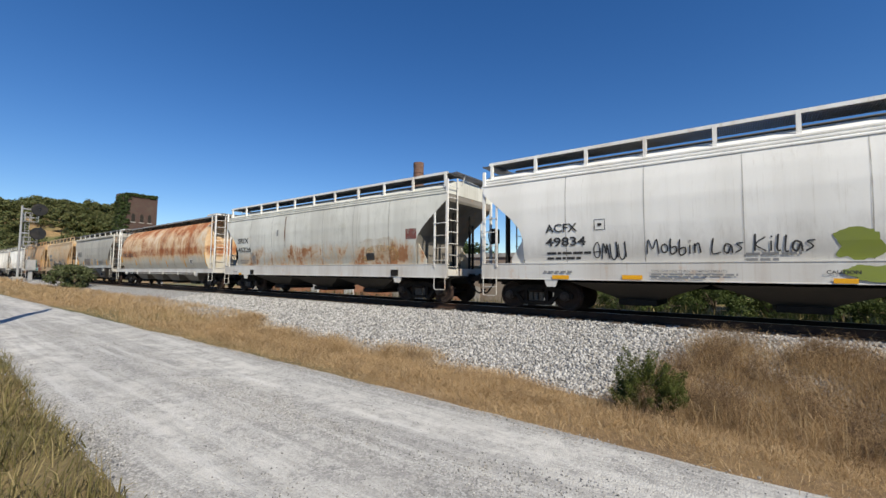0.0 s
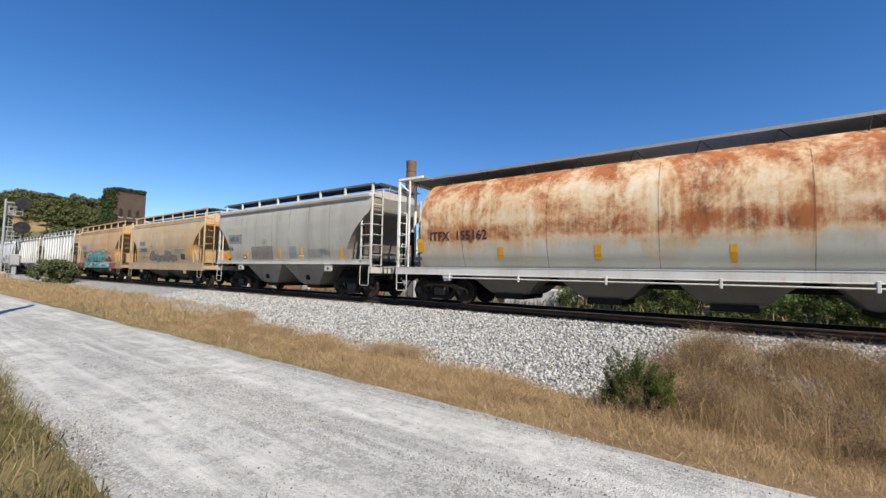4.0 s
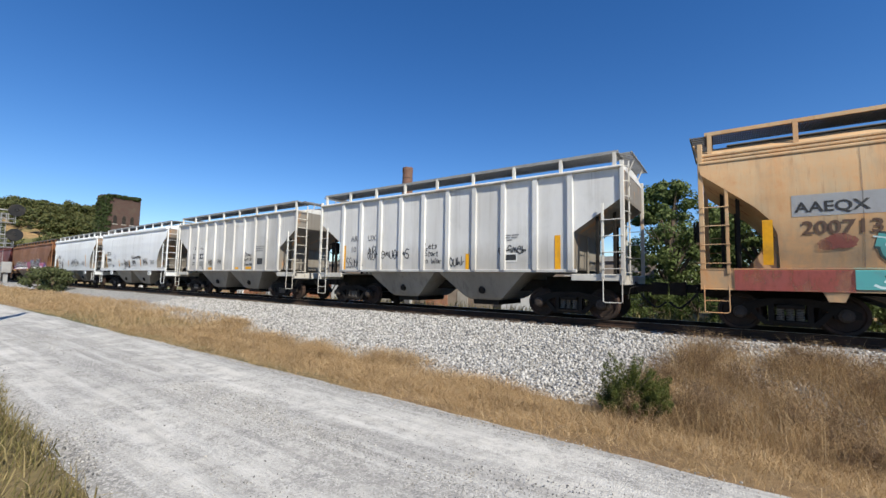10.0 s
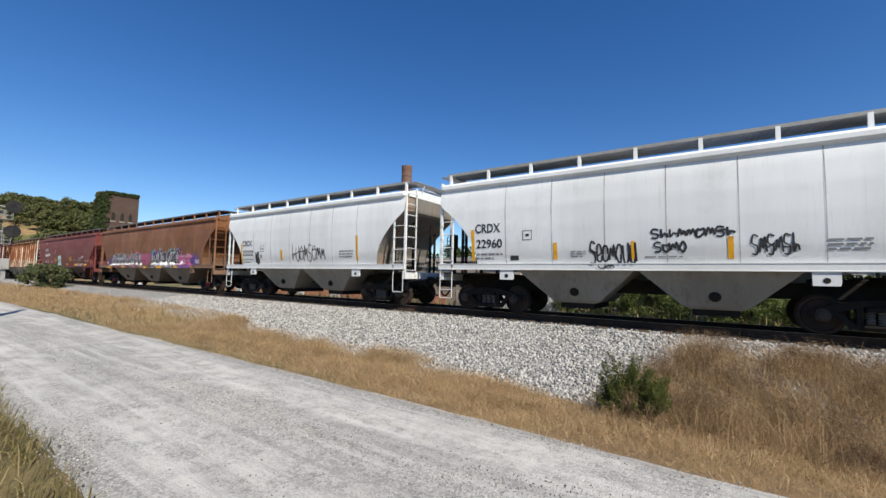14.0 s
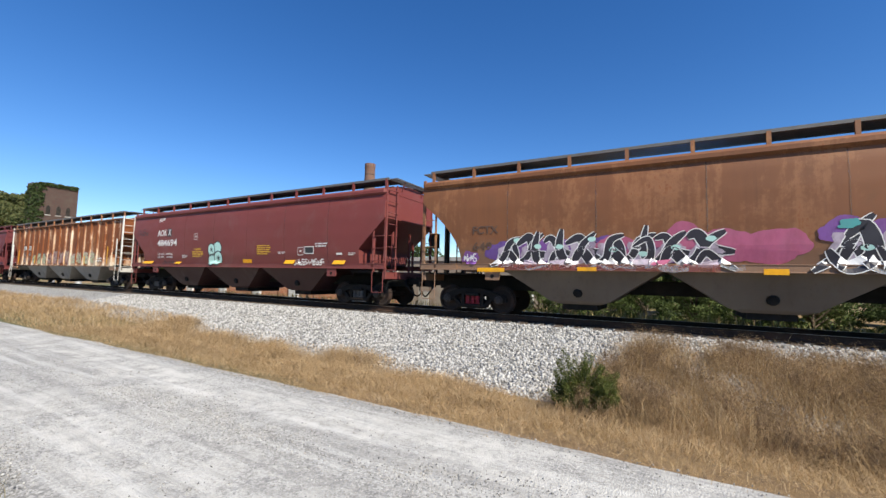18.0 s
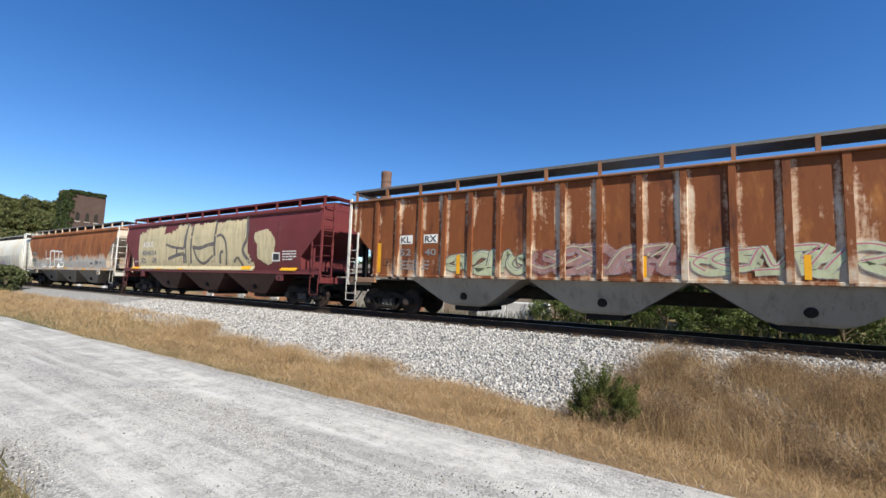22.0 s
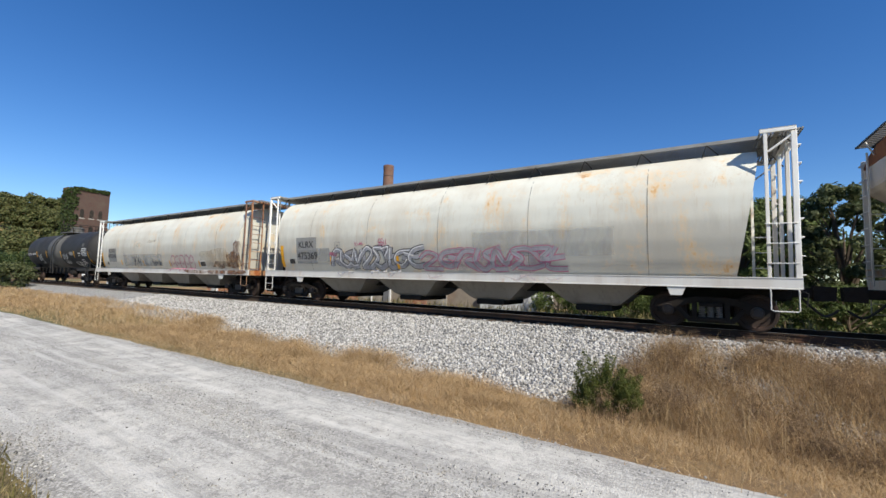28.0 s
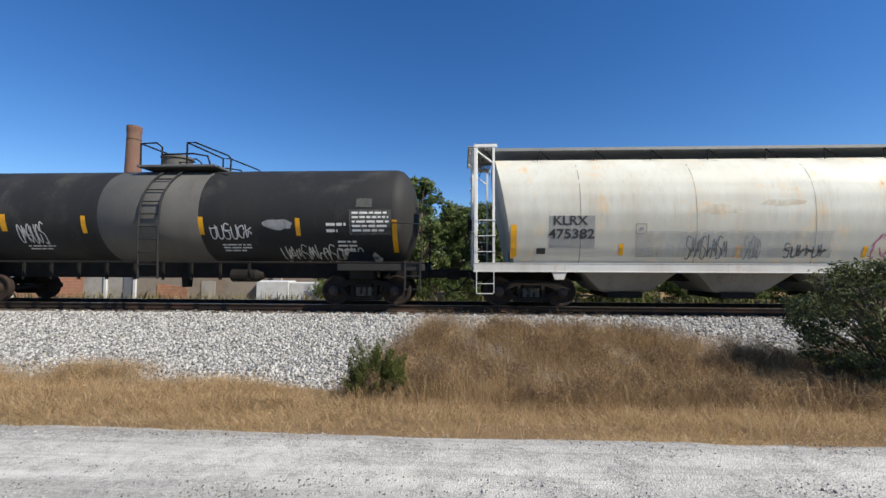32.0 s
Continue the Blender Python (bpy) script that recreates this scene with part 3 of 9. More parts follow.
# ---- the train: shared running gear ----
def make_truck():
    """Side frames and bolster in one casting; wheelsets, springs and bearing caps are parts of it. Origin at rail height under the centre pin."""
    g = Geo()
    for s in (-1, 1):
        y = s * 0.99
        a, b = y - 0.06, y + 0.06
        # arch bars: outline pushed through, with the spring window kept open by building it in bars
        g.prism([(-1.12, 0.36), (-0.72, 0.36), (-0.66, 0.5), (-0.3, 0.62), (0.3, 0.62), (0.66, 0.5), (0.72, 0.36), (1.12, 0.36), (1.12, 0.5), (0.95, 0.58), (0.6, 0.7), (0.28, 0.76), (-0.28, 0.76), (-0.6, 0.7), (-0.95, 0.58), (-1.12, 0.5)], a, b)
        g.prism([(-0.74, 0.5), (-0.62, 0.5), (-0.4, 0.26), (0.4, 0.26), (0.62, 0.5), (0.74, 0.5), (0.46, 0.15), (-0.46, 0.15)], a, b)
        for x in (-0.33, 0.33):
            g.box(x - 0.05, x + 0.05, a, b, 0.24, 0.64)
        g.box(-0.3, 0.3, y - 0.11, y + 0.11, 0.2, 0.27, 0.015)
        g.box(-0.24, 0.24, y - 0.13, y + 0.13, 0.53, 0.63, 0.02)
    g.box(-0.2, 0.2, -1.0, 1.0, 0.5, 0.72, 0.03)
    g.cyl((0, 0, 0.7), (0, 0, 0.86), 0.24, n=14)
    frame_mesh = g.mesh("truck_frame")
    frame_mesh.materials.append(TRUCK_STEEL)
    w = Geo()
    for s in (-1, 1):
        w.spin([(s * 0.68, 0.1), (s * 0.68, 0.445), (s * 0.71, 0.44), (s * 0.715, 0.42), (s * 0.79, 0.415), (s * 0.815, 0.41), (s * 0.815, 0.35), (s * 0.775, 0.33), (s * 0.765, 0.17), (s * 0.8, 0.14), (s * 0.82, 0.1)], (0, 0, 0), 28)
    w.cyl((0, -0.95, 0), (0, 0.95, 0), 0.075, n=12)
    for k in range(6):
        a = k * math.pi / 3
        for s in (-1, 1):
            w.cyl((0.24 * math.cos(a), s * 0.76, 0.24 * math.sin(a)), (0.24 * math.cos(a), s * 0.785, 0.24 * math.sin(a)), 0.02, n=6)
    wheel_mesh = w.mesh("wheelset", True, 35)
    wheel_mesh.materials.append(WHEEL_STEEL)
    rim = Geo()
    for s in (-1, 1):
        rim.spin([(s * 0.716, 0.4205), (s * 0.79, 0.4165), (s * 0.808, 0.4135), (s * 0.817, 0.408), (s * 0.818, 0.375), (s * 0.79, 0.39), (s * 0.716, 0.4)], (0, 0, 0), 28)
    rim_mesh = rim.mesh("tread", True, 35)
    rim_mesh.materials.append(RIM_STEEL)
    cap = Geo().spin([(-0.09, 0.135), (0.0, 0.14), (0.05, 0.13), (0.06, 0.1), (0.09, 0.09), (0.095, 0.04)], (0, 0, 0), 14)
    for k in range(3):
        a = k * 2.094 + 0.5
        cap.cyl((0.06 * math.cos(a), 0.09, 0.06 * math.sin(a)), (0.06 * math.cos(a), 0.11, 0.06 * math.sin(a)), 0.018, n=6)
    cap_mesh = cap.mesh("bearing_cap", True, 35)
    cap_mesh.materials.append(plain("bearing_grease_brown", (0.05, 0.038, 0.032), 0.6, 0, 0.4, 14))
    sp = Geo()
    for x in (-0.17, 0.0, 0.17):
        pts = [(x + 0.062 * math.cos(a), 0.062 * math.sin(a), 0.27 + 0.26 * i / 28) for i, a in ((i, i * 1.12) for i in range(29))]
        sp.tube(pts, 0.019, 5)
    spring_mesh = sp.mesh("spring_nest", True)
    return frame_mesh, wheel_mesh, rim_mesh, cap_mesh, spring_mesh


TRUCK = make_truck()
SPRING_GREY = plain("spring_grey", (0.16, 0.145, 0.13), 0.7, 0.0, 0.4, 10)
SPRING_RED = plain("spring_red_paint", (0.4, 0.03, 0.05), 0.6, 0.0, 0.4, 10)
WHEELSETS = []
ROLL = {}


def add_truck(car, x, spring=SPRING_GREY):
    frame_mesh, wheel_mesh, rim_mesh, cap_mesh, spring_mesh = TRUCK
    t = part("truck", frame_mesh, None, car, at=pose(x, 0, 0))
    for dx in (-0.89, 0.89):
        w = part("wheelset", wheel_mesh, None, t, at=pose(dx, 0, 0.42))
        WHEELSETS.append((w, dx))
        for s in (-1, 1):
            part("bearing_cap", cap_mesh, None, t, at=pose(dx, s * 1.03, 0.43, 0, 0, 0 if s > 0 else 180))
    for s in (-1, 1):
        me = spring_mesh.copy()
        part("spring_nest", me, spring, t, at=pose(0, s * 1.0, 0))
    b = Geo()
    for dx in (-0.38, 0.38):
        b.tube([(dx, -0.75, 0.33), (dx * 1.1, 0, 0.3), (dx, 0.75, 0.33)], 0.045, 6)
    part("brake_beam", b, TRUCK_STEEL, t)
    return t


# ---- shapes painted or fixed on a curved side ----
class Side:
    """The near or far flank of a car: x along it, z up, y from the profile."""

    def __init__(self, prof, s=-1):
        self.prof, self.s = sorted(prof, key=lambda p: p[1]), s

    def y(self, z, off=0.0):
        p = self.prof
        if z <= p[0][1]:
            w = p[0][0]
        else:
            w = p[-1][0]
            for (w0, z0), (w1, z1) in zip(p, p[1:]):
                if z0 <= z <= z1 and z1 > z0:
                    w = w0 + (w1 - w0) * (z - z0) / (z1 - z0)
                    break
        return self.s * (w + off)

    def at(self, x, z, off=0.006):
        return (x, self.y(z, off), z)

    def patch(self, outline, off=0.004, geo=None):
        """A filled outline of (x, z): a fan cut in level bands, so that it follows the curve."""
        geo = geo or Geo()
        bm = bmesh.new()
        vs = [bm.verts.new((x, 0, z)) for x, z in outline]
        bm.faces.new(vs)
        zs = [z for _, z in outline]
        z = math.floor(min(zs) / 0.15) * 0.15 + 0.15
        while z < max(zs):
            bmesh.ops.bisect_plane(bm, geom=bm.verts[:] + bm.edges[:] + bm.faces[:], plane_co=(0, 0, z), plane_no=(0, 0, 1))
            z += 0.15
        bmesh.ops.triangulate(bm, faces=bm.faces[:])
        bm.verts.index_update()
        geo.add([self.at(v.co.x, v.co.z, off) for v in bm.verts], [[v.index for v in f.verts] for f in bm.faces])
        bm.free()
        return geo

    def line(self, pts, width, off=0.007, geo=None, round_steps=0):
        """A painted stroke along (x, z) points."""
        geo = geo or Geo()
        if round_steps:
            pts = curve_through(pts, round_steps)
        fine = [pts[0]]
        for a, b in zip(pts, pts[1:]):
            k = max(1, int(math.hypot(b[0] - a[0], b[1] - a[1]) / 0.2))
            fine += [(a[0] + (b[0] - a[0]) * i / k, a[1] + (b[1] - a[1]) * i / k) for i in range(1, k + 1)]
        left, right = [], []
        for i, p in enumerate(fine):
            a, b = fine[max(i - 1, 0)], fine[min(i + 1, len(fine) - 1)]
            dx, dz = b[0] - a[0], b[1] - a[1]
            d = math.hypot(dx, dz) or 1
            nx, nz = -dz / d * width / 2, dx / d * width / 2
            left.append(self.at(p[0] + nx, p[1] + nz, off))
            right.append(self.at(p[0] - nx, p[1] - nz, off))
        k = len(fine)
        geo.add(left + right, [(i, i + 1, k + i + 1, k + i) for i in range(k - 1)])
        return geo

    def bars(self, x, z, width, rows, height=0.05, gap=0.04, off=0.006, geo=None, seed=0):
        """Small writing that cannot be read, as plain bars."""
        geo = geo or Geo()
        rng = random.Random(seed * 31 + int(x * 100))
        for r in range(rows):
            u, end = x, x + width * (1 if r < rows - 1 else rng.uniform(0.55, 1))
            while u < end - 0.03:
                w = min(rng.uniform(0.08, 0.3), end - u)
                zz = z - r * (height + gap)
                geo.add([self.at(u, zz, off), self.at(u + w, zz, off), self.at(u + w, zz + height, off), self.at(u, zz + height, off)], [(0, 1, 2, 3)])
                u += w + 0.04
        return geo


def curve_through(pts, steps):
    out = []
    n = len(pts)
    for i in range(n - 1):
        p0, p1, p2, p3 = pts[max(i - 1, 0)], pts[i], pts[i + 1], pts[min(i + 2, n - 1)]
        for k in range(steps):
            t = k / steps
            out.append(tuple(0.5 * (2 * b + (c - a) * t + (2 * a - 5 * b + 4 * c - d) * t * t + (3 * b - a - 3 * c + d) * t ** 3) for a, b, c, d in zip(p0, p1, p2, p3)))
    return out + [pts[-1]]


TEXTS = {}


def letters(text):
    """Flat outlines of a word in the built-in font, one unit high."""
    if text not in TEXTS:
        cu = bpy.data.curves.new("word", "FONT")
        cu.body, cu.size, cu.resolution_u, cu.offset = text, 1.0, 3, 0.018
        ob = bpy.data.objects.new("word", cu)
        scene.collection.objects.link(ob)
        dg = bpy.context.evaluated_depsgraph_get()
        me = bpy.data.meshes.new_from_object(ob.evaluated_get(dg))
        v = [tuple(p.co) for p in me.vertices]
        f = [tuple(p.vertices) for p in me.polygons]
        bpy.data.objects.remove(ob)
        bpy.data.curves.remove(cu)
        bpy.data.meshes.remove(me)
        TEXTS[text] = (v, f)
    return TEXTS[text]


def word(side, text, x, z, height, width=None, off=0.007, geo=None, bold=0.0):
    """A word on a car's flank: its lower left corner at (x, z), capitals that high; drawn out to that width."""
    geo = geo or Geo()
    v, f = letters(text)
    xs, zs = [p[0] for p in v], [p[1] for p in v]
    sz = height / (max(zs) - min(zs))
    sx = width / (max(xs) - min(xs)) if width else sz
    geo.add([side.at(x + (p[0] - min(xs)) * sx, z + (p[1] - min(zs)) * sz, off) for p in v], f)
    return geo


def rect(side, x0, x1, z0, z1, off=0.004, geo=None):
    return side.patch([(x0, z0), (x1, z0), (x1, z1), (x0, z1)], off, geo)


# ---- covered hopper bodies ----
HATCH = plain("weathered_hatch_grey", (0.13, 0.125, 0.115), 0.75, 0.0, 0.35, 5)
PROFILES = {
    "centre": [(1.45, 1.4), (1.52, 1.8), (1.58, 2.4), (1.6, 3.0), (1.57, 3.5), (1.52, 3.86)],
    "curved": [(1.48, 1.5), (1.55, 1.9), (1.6, 2.6), (1.61, 3.2), (1.58, 3.7), (1.52, 4.02)],
    "drum": [(1.3, 1.2), (1.47, 1.6), (1.57, 2.1), (1.6, 2.6), (1.56, 3.1), (1.45, 3.5), (1.25, 3.85), (1.0, 4.1), (0.75, 4.24)],
    "ribbed": [(1.45, 1.38), (1.45, 2.4), (1.45, 3.4), (1.45, 4.06)],
}
ROOFS = {
    "centre": [(1.36, 4.14), (1.05, 4.32), (0.6, 4.45), (0.0, 4.5)],
    "curved": [(1.4, 4.14), (1.1, 4.28), (0.6, 4.4), (0.0, 4.44)],
    "drum": [(0.45, 4.32), (0.0, 4.34)],
    "ribbed": [(1.2, 4.15), (0.7, 4.25), (0.0, 4.29)],
}
# how far the flank is cut back from the end, by height
CUTS = {
    "arc": [(4.5, 0.04), (3.5, 0.04), (3.36, 0.16), (3.2, 0.38), (2.98, 0.63), (2.75, 0.86), (2.5, 1.07), (2.25, 1.24), (1.95, 1.38), (1.6, 1.45), (1.2, 1.46)],
    "slant": [(4.1, 0.04), (3.1, 0.04), (2.05, 1.2), (1.2, 1.22)],
    "centre": [(4.2, 0.04), (3.62, 0.04), (2.75, 1.05), (2.45, 1.3), (2.15, 1.42), (1.2, 1.46)],
    "rib": [(4.5, 0.04), (3.3, 0.04), (2.42, 1.35), (1.2, 1.36)],
    "riblow": [(4.5, 0.04), (3.2, 0.04), (2.05, 1.3), (1.2, 1.31)],
    "flat": [(4.5, 0.6), (3.9, 0.66), (1.3, 1.1), (1.0, 1.12)],
    "deep": [(4.5, 1.15), (1.0, 1.15)],
}


def cut_at(cut, z):
    p = sorted(CUTS[cut])
    return float(np.interp(z, [a for a, _ in p], [b for _, b in p]))


def ladder(g, x0, x1, y, z0, z1, z1b=None, step=0.36, r=0.016):
    """Two stiles and rungs; the second stile may end lower."""
    z1b = z1 if z1b is None else z1b
    for x, top in ((x0, z1), (x1, z1b)):
        g.box(x - 0.023, x + 0.023, y - 0.016, y + 0.016, z0, top, 0.006)
    z = z0 + 0.05
    while z < min(z1, z1b):
        g.cyl((x0, y, z), (x1, y, z), r, n=6)
        z += step


def hopper(name, label, length, kind, cut, paint, trim, bays, bay_paint=None, board=GALV, posts=None, springs=SPRING_GREY, frame_paint=None, end_paint=None, seams=6, ribs=12):
    """A covered hopper wagon with its ends, running gear and roof walk. Origin on the rail under its middle; x runs along it."""
    car = thing(name, label, "covered hopper", group="freight wagons of the train")
    L = length / 2
    prof, roof = PROFILES[kind], ROOFS[kind]
    bay_paint, frame_paint, end_paint = bay_paint or paint, frame_paint or trim, end_paint or paint
    levels = []
    zlo, zhi = prof[0][1], prof[-1][1]
    near = Side(prof)
    for i in range(29):
        z = zlo + (zhi - zlo) * i / 28
        levels.append((-near.y(z), z, L - cut_at(cut, z)))
    # flanks
    nx = 28
    for s, nm in ((-1, "flank"), (1, "flank")):
        g = Geo()
        for w, z, h in levels:
            for j in range(nx + 1):
                x = -h + 2 * h * j / nx
                d = 0.005 * noise.noise((x * 0.9 + L, z * 1.1, s * 3 + length)) * (1 - abs(x / h) ** 6)
                g.v.append((x, s * (w + d), z))
        k = nx + 1
        g.f = [((i * k + j), (i * k + j + 1), ((i + 1) * k + j + 1), ((i + 1) * k + j)) if s < 0 else ((i * k + j), ((i + 1) * k + j), ((i + 1) * k + j + 1), (i * k + j + 1)) for i in range(len(levels) - 1) for j in range(nx)]
        part(nm, g, paint, car, smooth=True, angle=None)
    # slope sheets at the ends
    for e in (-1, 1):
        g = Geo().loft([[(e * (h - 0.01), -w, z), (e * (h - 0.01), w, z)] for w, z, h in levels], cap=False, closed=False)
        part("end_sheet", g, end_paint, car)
    # floor of the body, and the roof
    w, z, h = levels[0]
    part("floor_plate", Geo().box(-h, h, -w + 0.01, w - 0.01, z - 0.02, z + 0.01), STEEL_DARK, car)
    hr = L - cut_at(cut, zhi)
    ring = [(-w_, z_) for w_, z_ in [prof[-1]] + roof] + [(w_, z_) for w_, z_ in (roof[:-1][::-1] + [prof[-1]])]
    part("roof", Geo().loft([[(x, y, z_) for y, z_ in ring] for x in (-hr, hr)]), paint, car)
    # eaves
    if kind in ("centre", "curved"):
        for s in (-1, 1):
            g = Geo()
            if kind == "centre":
                for z_ in (3.88, 3.98, 4.08):
                    w_ = 1.52 - (z_ - 3.86) * 0.5
                    part("eave_rail", Geo().box(-hr, hr, min(s * (w_ - 0.05), s * (w_ + 0.035)), max(s * (w_ - 0.05), s * (w_ + 0.035)), z_ - 0.03, z_ + 0.03, 0.014), paint, car)
            else:
                g.box(-hr, hr, min(s * 1.3, s * 1.625), max(s * 1.3, s * 1.625), 3.94, 4.18, 0.07)
                part("eave_rail", g, paint, car)
    if kind == "ribbed":
        for s in (-1, 1):
            part("eave_rail", Geo().box(-hr, hr, min(s * 1.4, s * 1.56), max(s * 1.4, s * 1.56), 4.07, 4.14, 0.02), trim, car)
            inner = L - cut_at(cut, 1.5)
            for i in range(ribs):
                x = -inner + 0.06 + (2 * inner - 0.12) * i / (ribs - 1)
                g = Geo().loft([[(x - 0.085, s * 1.449, z_), (x - 0.07, s * 1.525, z_), (x + 0.07, s * 1.525, z_), (x + 0.085, s * 1.449, z_)] for z_ in (1.36, 1.4, 4.02, 4.07)])
                part("side_post", g, paint, car)
            part("bottom_rail", Geo().box(-inner - 0.1, inner + 0.1, min(s * 1.38, s * 1.5), max(s * 1.38, s * 1.5), 1.3, 1.385, 0.012), paint, car)
    # weld seams
    if seams:
        for s in (-1, 1):
            sd = Side(prof, s)
            inner = L - cut_at(cut, 1.6) - 0.3
            for i in range(seams):
                x = -inner + 2 * inner * (i + 0.5) / seams
                part("weld_seam", sd.line([(x, zlo + 0.02), (x, zhi - 0.03)], 0.02, 0.0085), SEAM_LINE, car)
    # side sills
    lo, hi, out = {"centre": (0.92, 1.4, 1.55), "curved": (1.33, 1.52, 1.58), "drum": (0.99, 1.24, 1.56), "ribbed": (1.1, 1.3, 1.42)}[kind]
    for s in (-1, 1):
        g = Geo()
        channel = [(out - 0.16, hi), (out + 0.012, hi), (out + 0.012, hi - 0.022), (out, hi - 0.03), (out, lo + 0.028), (out + 0.012, lo + 0.02), (out + 0.012, lo), (out - 0.14, lo), (out - 0.14, lo + 0.02), (out - 0.05, lo + 0.028), (out - 0.05, hi - 0.03), (out - 0.16, hi - 0.022)]
        ring = [(s * w_, z_) for w_, z_ in (channel if s < 0 else channel[::-1])]
        g.loft([[(x, w_, z_) for w_, z_ in ring] for x in (-L, L)])
        if kind != "ribbed":
            part("side_sill", g, trim, car)
        else:
            for e in (-1, 1):
                x0, x1 = sorted((e * (L - 1.4), e * L))
                part("side_sill", Geo().box(x0, x1, min(s * 1.4, s * 1.5), max(s * 1.4, s * 1.5), 1.08, 1.26, 0.012), trim, car)
        if cut == "deep":
            g = Geo().cyl((-L + 2.2, s * 1.57, 0.9), (L - 2.2, s * 1.57, 0.9), 0.022, n=6)
            part("grab_pipe", g, trim, car)
            for i in range(6):
                x = -L + 2.4 + (2 * L - 4.8) * i / 5
                part("pipe_hanger", Geo().box(x - 0.03, x + 0.03, min(s * 1.54, s * 1.6), max(s * 1.54, s * 1.6), 0.82, 1.05, 0.008), trim, car)
    if kind == "curved":
        for e in (-1, 1):
            for s in (-1, 1):
                x = e * (L - 2.5)
                g = Geo().prism([(x - 0.22, 1.36), (x - 0.22, 1.04), (x + 0.2, 1.04), (x + 0.22, 1.1), (x + 0.22, 1.36)], s * 1.5, s * 1.56)
                part("jacking_pad", g, trim, car)
                part("jacking_hole", Geo().cyl((x, s * 1.555, 1.15), (x, s * 1.567, 1.15), 0.06, n=12), STEEL_DARK, car)
    if kind == "drum" or kind == "centre":
        for e in (-1, 1):
            for s in (-1, 1):
                x = e * (L - 2.3)
                part("roping_bracket", Geo().prism([(x - 0.2, lo), (x - 0.12, lo - 0.2), (x + 0.12, lo - 0.2), (x + 0.2, lo)], s * 1.5, s * 1.55), trim, car)
    # underframe
    part("centre_sill", Geo().box(-L, L, -0.26, 0.26, 0.72, 1.1, 0.02), STEEL_DARK, car)
    # hopper bays
    span = 2 * (L - 2.75)
    bay_w = span / bays
    for i in range(bays):
        xc = -span / 2 + bay_w * (i + 0.5)
        t, b = bay_w / 2 * 0.99, 0.42 if kind != "drum" else 0.5
        zt = {"centre": 0.85, "curved": 1.36, "drum": 1.2, "ribbed": 1.36}[kind]
        yt, yb = {"centre": (1.2, 0.6), "curved": (1.42, 0.9), "drum": (1.3, 0.7), "ribbed": (1.38, 0.9)}[kind]
        g = Geo()
        rings = []
        for z_, fx, fy in ((zt, 1.0, 1.0), (0.5, 0.22, 0.25), (0.42, 0.08, 0.1)):
            hx, hy = b + (t - b) * fx, yb + (yt - yb) * fy
            rings.append([(xc - hx, -hy, z_), (xc + hx, -hy, z_), (xc + hx, hy, z_), (xc - hx, hy, z_)])
        g.loft(rings)
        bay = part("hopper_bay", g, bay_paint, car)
        part("outlet_gate", Geo().box(xc - 0.48, xc + 0.48, -0.85, 0.85, 0.26, 0.43, 0.02), STEEL_DARK, bay)
        if kind in ("curved", "ribbed"):
            for s in (-1, 1):
                yy = s * (yb + (yt - yb) * 0.47)
                part("vent_port", Geo().cyl((xc, yy, 0.73), (xc, yy + s * 0.06, 0.71), 0.13, 0.1, n=10), STEEL_DARK, bay)
    # ends
    for e in (-1, 1):
        xe = e * L
        def span_x(a, b_):
            return sorted((e * (L - a), e * (L - b_)))
        x0, x1 = span_x(0.14, 0.0)
        part("end_sill", Geo().box(x0, x1, -1.5, 1.5, 0.98, 1.24, 0.015), frame_paint, car)
        x0, x1 = span_x(1.6, 0.1)
        part("end_platform", Geo().box(x0, x1, -1.46, 1.46, 1.2, 1.235), STEEL_DARK if kind != "ribbed" else frame_paint, car)
        x0, x1 = span_x(2.6, 0.1)
        part("draft_sill", Geo().box(x0, x1, -0.24, 0.24, 0.7, 1.2, 0.02), STEEL_DARK, car)
        top = {"centre": 4.35, "curved": 4.25, "drum": 4.4, "ribbed": 4.25}[kind]
        for s in (-1, 1):
            # corner post, side ladder against it, stirrup under the sill, end ladder or grab irons on the end
            right_hand = e * s < 0
            sill_lo, sill_hi = {"centre": (0.92, 1.4), "curved": (1.2, 1.5), "drum": (0.99, 1.24), "ribbed": (1.08, 1.28)}[kind]
            part("corner_post", Geo().box(*span_x(0.105, 0.0), s * 1.5 - 0.03, s * 1.5 + 0.03, sill_lo, top, 0.01), frame_paint, car)
            xa, xb = (L - 0.05) * e, (L - 0.54) * e
            crest = 4.45
            if kind != "drum":
                crest = 1.6
                while crest < 3.9 and cut_at(cut, crest) > 0.54:
                    crest += 0.03
                crest += 0.16
            y_ = s * (1.5 if kind == "drum" else 1.56)
            part("ladder_stile", Geo().box(xb - 0.033, xb + 0.033, y_ - 0.02, y_ + 0.02, sill_hi - 0.12, crest, 0.006), frame_paint, car)
            z = sill_hi + (0.12 if kind != "drum" else 0.3)
            while z < min(crest - 0.25, sill_hi + (1.75 if kind != "drum" else 1.5)):
                part("rung", Geo().tube([(xa, s * 1.53, z), (xa, y_ + s * 0.035, z), (xb, y_ + s * 0.035, z), (xb - e * 0.05, y_ + s * 0.03, z)], 0.013, 6), frame_paint, car)
                z += 0.43
            foot = Geo()
            deep = 0.4 if e < 0 else 0.52
